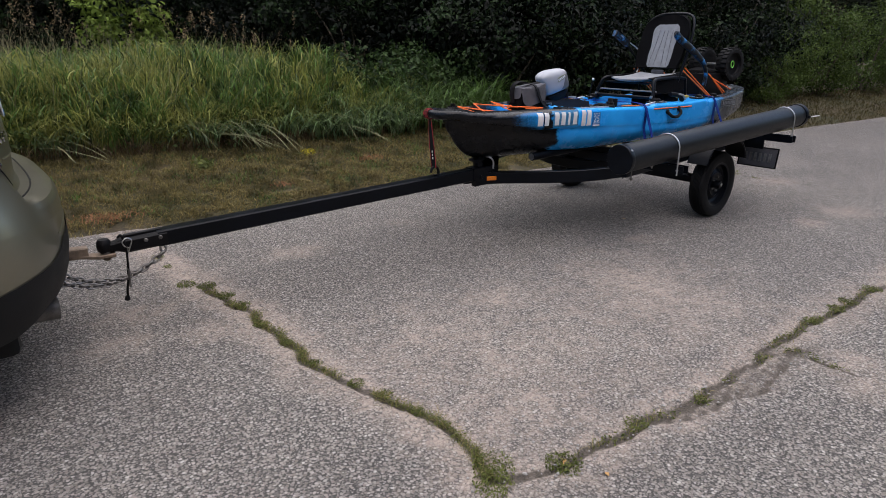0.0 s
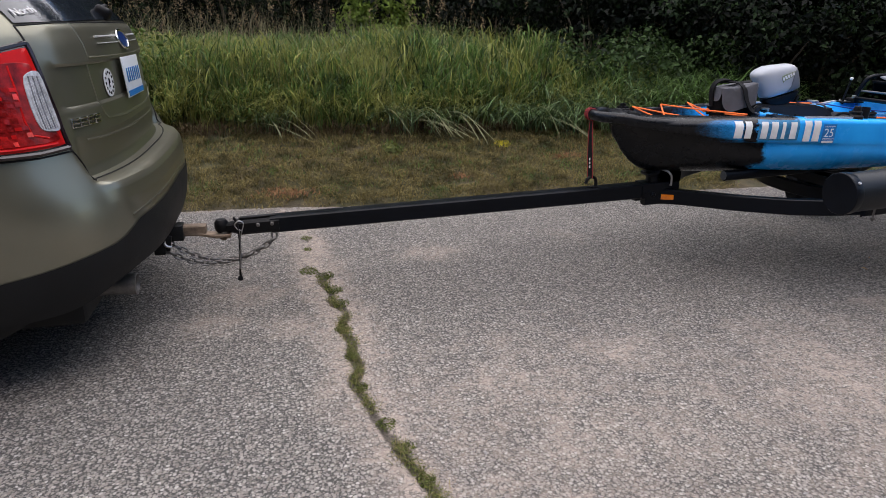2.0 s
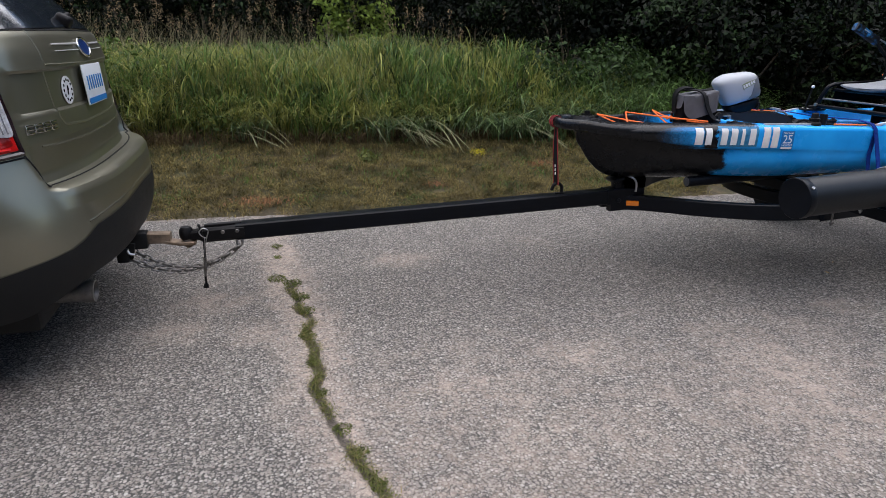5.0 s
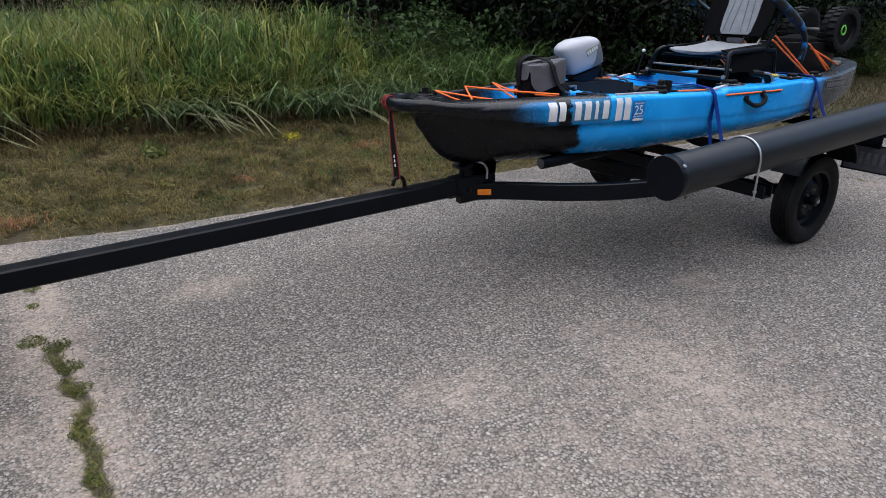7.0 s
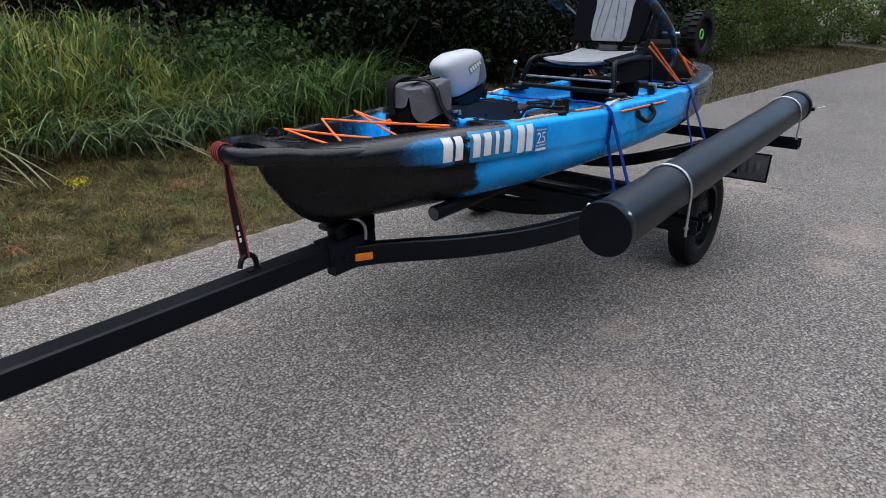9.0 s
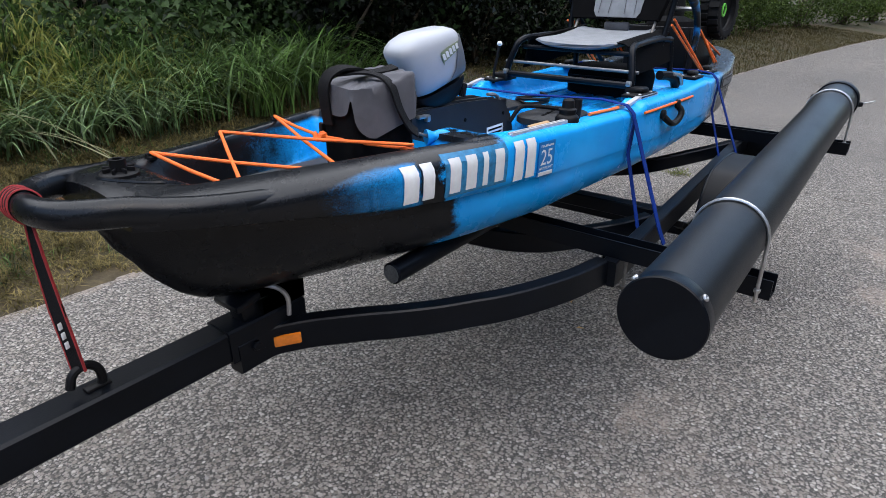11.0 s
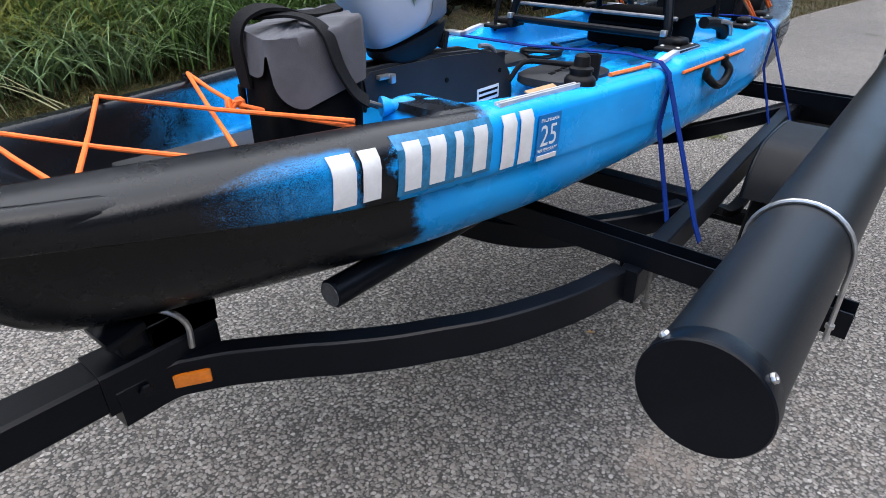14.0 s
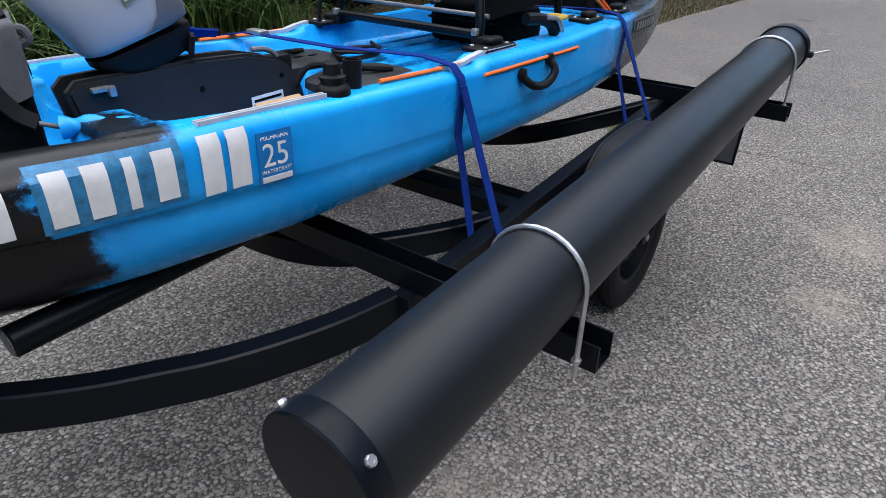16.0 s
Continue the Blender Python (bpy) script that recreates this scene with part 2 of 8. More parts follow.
    body = blend(nt, stern, worn, (0.03, 0.036, 0.042))
    coal = ramp(nt, noise_of(nt, co, 14, 6, 0.7), [(0.3, (0.004, 0.0047, 0.006)), (0.75, (0.008, 0.009, 0.0112))])
    nt.links.new(blend(nt, black, body, coal), b.inputs["Base Color"])
    r = nt.nodes.new("ShaderNodeMapRange")
    nt.links.new(cloud, r.inputs["Value"])
    r.inputs["To Min"].default_value, r.inputs["To Max"].default_value = 0.2, 0.34
    nt.links.new(r.outputs["Result"], b.inputs["Roughness"])
    b.inputs["Specular IOR Level"].default_value = 0.26
    bump(nt, b, math_of(nt, "ADD", noise_of(nt, co, 350, 2), math_of(nt, "MULTIPLY", noise_of(nt, co, 18, 4), 1.5)), 0.07, 0.003)
    return m


def camo_material():
    """Blue patches on black plastic."""
    m, nt, b = nodes_of("blue_camo")
    co = nt.nodes.new("ShaderNodeTexCoord").outputs["Object"]
    spots = noise_of(nt, co, 16, 4, 0.55)
    nt.links.new(ramp(nt, spots, [(0.5, (0.004, 0.005, 0.007)), (0.56, (0.008, 0.05, 0.12)), (0.64, (0.012, 0.16, 0.42))]), b.inputs["Base Color"])
    b.inputs["Roughness"].default_value = 0.45
    b.inputs["Specular IOR Level"].default_value = 0.25
    bump(nt, b, noise_of(nt, co, 200, 2), 0.1, 0.002)
    return m


M_ROAD, M_SOIL, M_HULL = road_material(), soil_material(), hull_material()
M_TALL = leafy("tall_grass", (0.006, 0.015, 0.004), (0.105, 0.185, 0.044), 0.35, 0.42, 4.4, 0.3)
M_TALLB = leafy("tall_grass_yellow", (0.026, 0.04, 0.008), (0.285, 0.295, 0.08), 0.4, 0.42, 0.0, 0.3)
M_STALK = leafy("meadow_stalk", (0.09, 0.1, 0.03), (0.3, 0.3, 0.1), 0.4, 0.5)
M_RIPE = leafy("ripe_grass", (0.1, 0.11, 0.04), (0.26, 0.25, 0.11), 0.35, 0.6)
M_VERGE = leafy("far_verge_grass", (0.026, 0.024, 0.009), (0.085, 0.07, 0.028), 0.3, 0.7)
M_MOWN = leafy("mown_grass", (0.055, 0.05, 0.018), (0.26, 0.207, 0.085), 0.3, 0.7, 4.5)
M_STRAW = leafy("dry_stems", (0.12, 0.11, 0.06), (0.28, 0.25, 0.15), 0.2, 0.7)
M_BROWN = leafy("dead_grass", (0.03, 0.022, 0.012), (0.13, 0.095, 0.05), 0.2, 0.8)
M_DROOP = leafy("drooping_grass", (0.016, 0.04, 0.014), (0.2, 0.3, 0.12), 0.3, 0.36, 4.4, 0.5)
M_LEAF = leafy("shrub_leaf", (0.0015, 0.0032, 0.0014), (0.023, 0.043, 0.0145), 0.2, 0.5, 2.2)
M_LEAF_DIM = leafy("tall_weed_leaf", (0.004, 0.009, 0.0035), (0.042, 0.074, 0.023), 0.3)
M_SATIN = surf("satin_trim", (0.62, 0.62, 0.6), 0.4, 0.4, var=0.05, relief=0.02)
M_BADGE = surf("badge_blue", (0.006, 0.03, 0.14), 0.35, var=0.1, relief=0.02, coat=0.2)
M_LEAF_LIGHT = leafy("young_leaf", (0.022, 0.04, 0.009), (0.085, 0.125, 0.03), 0.35)
M_SAPLING = leafy("sapling_leaf", (0.08, 0.12, 0.02), (0.22, 0.3, 0.06), 0.4)
M_WEED = leafy("weed_leaf", (0.035, 0.05, 0.012), (0.125, 0.14, 0.04), 0.3)
M_CRACKGRASS = leafy("crack_grass", (0.05, 0.06, 0.02), (0.24, 0.2, 0.09), 0.3, 0.6)
M_SCRUB = leafy("scrub_leaf", (0.012, 0.025, 0.006), (0.06, 0.085, 0.022), 0.3)
M_YELLOW = leafy("yellow_petal", (0.25, 0.22, 0.015), (0.45, 0.38, 0.03), 0.3)
M_SEED = leafy("seed_head", (0.14, 0.1, 0.06), (0.27, 0.2, 0.12), 0.2, 0.8)
M_RUST = leafy("scorched_grass", (0.15, 0.072, 0.04), (0.33, 0.16, 0.088), 0.2, 0.8)
M_BARK = surf("bark", (0.09, 0.07, 0.05), 0.9, var=0.4, scale=8, grain=60, relief=0.6)
M_BLACK = surf("black_paint", (0.003, 0.0042, 0.0068), 0.33, var=0.25, scale=7, grain=240, relief=0.12, dust=0.004, gloss=0.15)
M_PIPE = surf("black_pipe", (0.006, 0.0075, 0.0095), 0.42, var=0.2, scale=4, grain=420, relief=0.12, dust=0.008, gloss=0.3)
M_PLASTIC = surf("black_plastic", (0.006, 0.006, 0.007), 0.5, var=0.25, relief=0.15, dust=0.008, gloss=0.16)
M_CHAR = surf("charcoal_plastic", (0.02, 0.021, 0.023), 0.55, var=0.2, scale=9, relief=0.2, dust=0.025, gloss=0.2)
M_RUBBER = surf("tyre_rubber", (0.008, 0.008, 0.0085), 0.75, var=0.3, scale=15, relief=0.3, dust=0.03, gloss=0.2)
M_ZINC = surf("zinc", (0.5, 0.5, 0.5), 0.38, 0.9, 0.2, 30, relief=0.1)
M_STEEL = surf("dull_steel", (0.2, 0.19, 0.18), 0.5, 0.8, 0.35, 25, relief=0.2)
M_SCUFF = surf("scuffed_grey_cap", (0.09, 0.095, 0.1), 0.5, var=0.5, scale=60, relief=0.2, dust=0.3)
M_RUSTY = surf("weathered_ball_mount", (0.23, 0.17, 0.12), 0.65, 0.35, 0.45, 22, relief=0.3)
M_CHROME = surf("chrome", (0.7, 0.7, 0.7), 0.15, 1.0, 0.05, relief=0.0)
M_AMBER = surf("amber_lens", (0.75, 0.2, 0.01), 0.2, var=0.15, scale=60, relief=0.3, grain=150, coat=0.4)
M_RED = surf("red_lens", (0.56, 0.012, 0.012), 0.22, var=0.12, scale=9, relief=0.05, grain=140, coat=0.06, gloss=0.15)
M_REDDARK = surf("dark_red_lens", (0.3, 0.01, 0.01), 0.22, var=0.7, scale=22, relief=0.6, grain=60, coat=0.08, gloss=0.2)
M_REDDEEP = surf("shadow_red_lens", (0.22, 0.008, 0.008), 0.2, var=0.5, scale=40, coat=0.15, gloss=0.3)
M_REDGLINT = surf("glint_red_facet", (0.8, 0.05, 0.04), 0.18, var=0.2, scale=60, relief=0.2, grain=120, coat=0.3, gloss=0.35)
M_LAMPRIM = surf("lamp_rim", (0.018, 0.008, 0.01), 0.22, var=0.2, relief=0.05, coat=0.4)
M_FLUTE = surf("shaded_clear_flute", (0.2, 0.2, 0.22), 0.15, var=0.3, scale=40, coat=0.5)
M_CLEAR = surf("clear_lens", (0.5, 0.5, 0.52), 0.16, var=0.35, scale=30, grain=120, relief=0.4, coat=0.6)
M_CAR = surf("olive_car_paint", (0.225, 0.215, 0.16), 0.34, 0.75, 0.06, 3, 900, 0.01, coat=0.4)
M_CLAD = surf("black_cladding", (0.007, 0.0075, 0.008), 0.6, var=0.2, relief=0.2, dust=0.01, gloss=0.3)
M_GLASS = surf("tinted_glass", (0.012, 0.016, 0.022), 0.05, var=0.1, relief=0.0, coat=0.5)
M_WHITE = surf("white_cowl", (0.385, 0.4, 0.43), 0.42, var=0.05, relief=0.05, dust=0.04)
M_LIGHTGREY = surf("grey_cowl", (0.13, 0.135, 0.145), 0.45, var=0.08, relief=0.05)
M_DECAL = surf("white_vinyl", (0.68, 0.68, 0.68), 0.5, var=0.08, scale=40, relief=0.05, dust=0.08)
M_DECALBLUE = surf("blue_vinyl", (0.008, 0.16, 0.46), 0.4, var=0.08, relief=0.05)
M_MAT = surf("grey_rubber_mat", (0.045, 0.046, 0.048), 0.6, var=0.2, scale=20, relief=0.2, dust=0.05, gloss=0.2)
M_HULLBLUE = surf("moulded_blue_plastic", (0.018, 0.33, 0.78), 0.3, var=0.1, scale=6, relief=0.05, gloss=0.3)
M_BACKING = surf("worn_backing", (0.025, 0.19, 0.38), 0.5, var=0.4, scale=60, relief=0.1, dust=0.1)
M_OLIVELOGO = surf("olive_label", (0.2, 0.24, 0.14), 0.5, var=0.2, relief=0.05)
M_ORANGE = surf("orange_cord", (0.85, 0.15, 0.015), 0.6, var=0.15, scale=80, grain=700, relief=0.5)
M_STRAP = surf("blue_webbing", (0.004, 0.024, 0.17), 0.8, var=0.25, scale=60, grain=900, relief=0.5, gloss=0.1)
M_BSTRAP = surf("black_webbing", (0.006, 0.006, 0.007), 0.8, var=0.3, scale=50, grain=900, relief=0.5, gloss=0.2)
M_RSTRAP = surf("red_webbing", (0.3, 0.02, 0.022), 0.75, var=0.25, scale=50, grain=900, relief=0.4)
M_CLOTH = surf("grey_cloth", (0.088, 0.087, 0.097), 0.95, var=0.22, scale=14, grain=700, relief=0.5)
M_CLOTHBLACK = surf("black_cloth", (0.0035, 0.0035, 0.004), 0.95, var=0.3, scale=14, grain=700, relief=0.4, gloss=0.08)
M_MESH = surf("grey_seat_fabric", (0.215, 0.225, 0.24), 0.9, var=0.14, scale=25, grain=520, relief=0.6)
M_CAMO = camo_material()
M_BAR = surf("grey_bar", (0.22, 0.22, 0.225), 0.4, 0.7, 0.2, 30)
M_CORK = surf("tan_cork", (0.38, 0.24, 0.12), 0.8, var=0.2, scale=60)
M_GREEN = surf("lime_plastic", (0.18, 0.6, 0.08), 0.5)
M_TAN = surf("yellow_grip", (0.6, 0.38, 0.05), 0.6)
M_ALU = surf("aluminium", (0.5, 0.5, 0.5), 0.35, 0.85, 0.12, 40)
M_TRACK = surf("anodised_track", (0.5, 0.5, 0.51), 0.4, 0.25, 0.12, 40)
M_STEMS = leafy("bent_stems", (0.09, 0.1, 0.045), (0.22, 0.22, 0.12), 0.3, 0.6)
M_PLATEWHITE = surf("plate_white", (0.7, 0.72, 0.74), 0.4, var=0.05)
M_STONE = surf("pebble", (0.3, 0.285, 0.265), 0.85, var=0.4, scale=40, relief=0.3)
M_DRYLEAF = leafy("dry_leaf", (0.3, 0.16, 0.06), (0.5, 0.3, 0.12), 0.2, 0.7)

# ---- building helpers ----
OFF = {}


def thing(name, at, label, category, group="", turn=0.0, off=None):
    ob = new(name)
    ob.matrix_basis = pose(*at, 0, 0, turn)
    ob.empty_display_size = 0.1
    OFF[ob.name] = Vector(off if off is not None else at)
    return tagged(ob, label, category, group)


def finish(name, bm, material, sharp=35):
    bmesh.ops.recalc_face_normals(bm, faces=bm.faces[:])
    me = bpy.data.meshes.new(name)
    bm.to_mesh(me)
    bm.free()
    me.materials.append(material)
    me.shade_smooth()
    me.set_sharp_from_angle(angle=radians(sharp))
    return me


def part(name, bm, material, parent, label="", sharp=35):
    """Links a bmesh as one mesh object under a thing or a part; it is built in the thing's own frame plus its offset."""
    off = OFF[parent.name]
    bmesh.ops.translate(bm, vec=-off, verts=bm.verts[:])
    ob = new(name, finish(name, bm, material, sharp))
    ob.parent = parent
    OFF[ob.name] = off
    if label:
        ob["label"] = label
    return ob


def box(bm, c, size, turn=(0, 0, 0), bevel=0.004, seg=2):
    r = bmesh.ops.create_cube(bm, size=1.0)
    vs = r["verts"]
    bmesh.ops.scale(bm, vec=size, verts=vs)
    if bevel:
        es = list({e for v in vs for e in v.link_edges})
        g = bmesh.ops.bevel(bm, geom=es, offset=min(bevel, min(size) * 0.45), segments=seg, affect="EDGES", profile=0.5)
        vs = list({v for f in g["faces"] for v in f.verts} | {v for v in vs if v.is_valid})
        vs = connected(vs[0])
    m = Matrix.LocRotScale(c, Euler([radians(a) for a in turn]), None)
    bmesh.ops.transform(bm, matrix=m, verts=vs)


def connected(v):
    seen, todo = {v}, [v]
    while todo:
        for e in todo.pop().link_edges:
            for w in e.verts:
                if w not in seen:
                    seen.add(w)
                    todo.append(w)
    return list(seen)


def smooth_path(pts, n=6):
    """Catmull-Rom through the points."""
    p = [Vector(q) for q in pts]
    p = [2 * p[0] - p[1], *p, 2 * p[-1] - p[-2]]
    out = []
    for i in range(1, len(p) - 2):
        for k in range(n):
            t = k / n
            a, b, c, d = p[i - 1 : i + 3]
            out.append(0.5 * (2 * b + (c - a) * t + (2 * a - 5 * b + 4 * c - d) * t * t + (3 * b - a - 3 * c + d) * t ** 3))
    return [*out, p[-2]]


def sweep(bm, pts, shape, up=(0, 0, 1), closed=False, scales=None):
    """Sweeps an outline of (side, up) offsets along the points."""
    p = [Vector(q) for q in pts]
    rings, n = [], len(p)
    side = None
    for i in range(n):
        d = (p[(i + 1) % n] - p[i - 1]) if closed else (p[min(i + 1, n - 1)] - p[max(i - 1, 0)])
        d.normalize()
        if up is None and side is not None:
            s = side - d * side.dot(d)
        else:
            u0 = Vector(up) if up is not None else (Vector((0, 0, 1)) if abs(d.z) < 0.9 else Vector((1, 0, 0)))
            s = d.cross(u0)
        s.normalize()
        side = s
        u = s.cross(d)
        k = scales[i] if scales else 1.0
        rings.append([bm.verts.new(p[i] + s * a * k + u * b * k) for a, b in shape])
    m = len(shape)
    for i in range(n if closed else n - 1):
        A, B = rings[i], rings[(i + 1) % n]
        for k in range(m):
            bm.faces.new((A[k], A[(k + 1) % m], B[(k + 1) % m], B[k]))
    if not closed:
        bm.faces.new(rings[0][::-1])
        bm.faces.new(rings[-1])


def circle(r, seg=10):
    return [(r * math.cos(2 * math.pi * k / seg), r * math.sin(2 * math.pi * k / seg)) for k in range(seg)]


def rect(w, h, c=0.0):
    a, b = w / 2, h / 2
    if not c:
        return [(-a, -b), (a, -b), (a, b), (-a, b)]
    return [(-a + c, -b), (a - c, -b), (a, -b + c), (a, b - c), (a - c, b), (-a + c, b), (-a, b - c), (-a, -b + c)]


def tube(bm, pts, r, seg=10, closed=False):
    sweep(bm, pts, circle(r, seg), None, closed)


def turned(bm, profile, base, axis, seg=32):
    """A lathe: (radius, height along the axis) pairs."""
    q = Vector(axis).normalized().to_track_quat("Z", "Y")
    rings = []
    for r, h in profile:
        rings.append([bm.verts.new(Vector(base) + q @ Vector((r * math.cos(2 * math.pi * k / seg), r * math.sin(2 * math.pi * k / seg), h))) for k in range(seg)])
    for A, B in zip(rings, rings[1:]):
        for k in range(seg):
            bm.faces.new((A[k], A[(k + 1) % seg], B[(k + 1) % seg], B[k]))
    bm.faces.new(rings[0][::-1])
    bm.faces.new(rings[-1])


def sheet(bm, rows, thick=0.0):
    """A grid of places as a skin; thick: closed at the back by that depth along the normals."""
    vs = [[bm.verts.new(p) for p in row] for row in rows]
    fs = []
    for A, B in zip(vs, vs[1:]):
        for k in range(len(A) - 1):
            fs.append(bm.faces.new((A[k], A[k + 1], B[k + 1], B[k])))
    if thick:
        bm.normal_update()
        bmesh.ops.solidify(bm, geom=fs, thickness=thick)


def lerp(table, x):
    return float(np.interp(x, [a for a, _ in table], [b for _, b in table]))


def sm(x, lo, hi):
    t = min(1.0, max(0.0, (x - lo) / (hi - lo)))
    return t * t * (3 - 2 * t)


def bolt(bm, at, axis, r=0.009, h=0.008):
    turned(bm, [(r, 0), (r, h * 0.7), (r * 0.75, h), (0.001, h)], at, axis, 6)


def lettering(text, size, m, mat, parent):
    """Raised letters as a mesh under a part, at the pose m."""
    cu = bpy.data.curves.new("lettering", "FONT")
    cu.body, cu.size, cu.align_x, cu.align_y, cu.extrude = text, size, "CENTER", "CENTER", 0.0006
    tmp = new("lettering_curve", cu)
    dg = bpy.context.evaluated_depsgraph_get()
    me = bpy.data.meshes.new_from_object(tmp.evaluated_get(dg))
    bpy.data.objects.remove(tmp)
    me.transform(m)
    me.materials.clear()
    me.materials.append(mat)
    ob = new("lettering", me)
    ob.parent = parent
    return ob


# ---- ground ----
EDGE = [(-40, 4.9), (-3, 4.62), (0.7, 4.5), (1.6, 4.36), (3.8, 4.33), (8, 4.22), (11.6, 4.09), (15, 3.87), (22.8, 3.1), (60, -3)]


def edge_y(x):
    return lerp(EDGE, x)


def verge_h(x, y):
    """Height of the bank beyond the road's edge."""
    d = y - edge_y(x)
    k = 1.0 - 0.55 * sm(x, 6.0, 11.0)
    h = lerp([(-0.4, -0.06), (0.0, 0.0), (0.3, 0.08), (0.95, 0.24), (1.5, 0.38), (2.5, 0.55), (5, 0.8), (12, 1.0), (60, 1.6)], d) if d > 0 else max(-0.06, d * 0.2)
    return h * (k if h > 0 else 1) + 0.012 * noise.noise((x * 1.7, y * 1.7, 0)) * sm(d, 0, 0.3)


def grid_lines(*spans):
    out = []
    for a, b, n in spans:
        out += [a + (b - a) * k / n for k in range(n)]
    return out + [spans[-1][1]]


def build_ground():
    xs = grid_lines((-600, -60, 6), (-60, -6, 18), (-6, 14, 80), (14, 70, 28), (70, 600, 6))
    ds = grid_lines((-600, -30, 6), (-30, -3, 9), (-3, 0.6, 18), (0.6, 4, 17), (4, 14, 10), (14, 60, 8), (60, 600, 5))
    bm = bmesh.new()
    sheet(bm, [[(x, edge_y(x) + d, verge_h(x, edge_y(x) + d)) for d in ds] for x in xs])
    tagged(new("ground", finish("ground", bm, M_SOIL, 80)), "sloping roadside bank of dry mown grass and soil", "ground", "", "structure")


CRACK_A = [(0.80, 4.35), (0.87, 3.87), (0.9, 3.57), (0.91, 3.13), (0.99, 2.66), (1.0, 2.27), (0.985, 1.95), (1.05, 1.64), (1.115, 1.35), (1.12, 1.09), (1.07, 0.94)]
CRACK_B = [(1.07, 0.94), (1.31, 0.85), (1.68, 0.825), (2.01, 0.775), (2.44, 0.79), (3.0, 0.81), (3.94, 0.74), (5.2, 0.7)]
CRACK_C = [(2.45, 0.80), (2.69, 0.72), (2.67, 0.46)]
CRACK_D = [(6.3, 3.9), (6.4, 2.76), (6.52, 2.04), (6.48, 1.4), (6.6, 0.4)]
CRACK_E = [(12.6, 3.9), (12.53, 3.19), (12.38, 2.1), (12.5, 0.5)]
SANDY = [(1.55, 1.15, 0.32), (2.1, 1.95, 0.4), (2.6, 1.5, 0.38), (2.5, 1.1, 0.25), (1.35, 1.3, 0.25), (1.55, 0.95, 0.2), (2.75, 0.52, 0.3), (2.6, 0.4, 0.2), (0.8, 2.5, 0.25), (0.95, 1.9, 0.22), (1.5, 1.85, 0.35), (2.9, 1.2, 0.3), (5.6, 1.5, 0.4), (5.0, 1.55, 0.25), (6.4, 2.4, 0.35), (0.55, 2.9, 0.3), (3.6, 2.1, 0.2), (0.95, 3.2, 0.28), (0.4, 2.6, 0.25), (1.6, 3.3, 0.3)]
CRACK_F = [(1.72, 0.80), (1.95, 0.72), (2.25, 0.66), (2.5, 0.68), (2.72, 0.71)]


def away(p, line):
    """Distance of places p (n, 2) from a polyline."""
    best = np.full(len(p), 1e9)
    for a, b in zip(line, line[1:]):
        a, b = np.array(a), np.array(b)
        t = np.clip(((p - a) @ (b - a)) / ((b - a) @ (b - a)), 0, 1)
        best = np.minimum(best, np.hypot(*(p - a - t[:, None] * (b - a)).T))
    return best


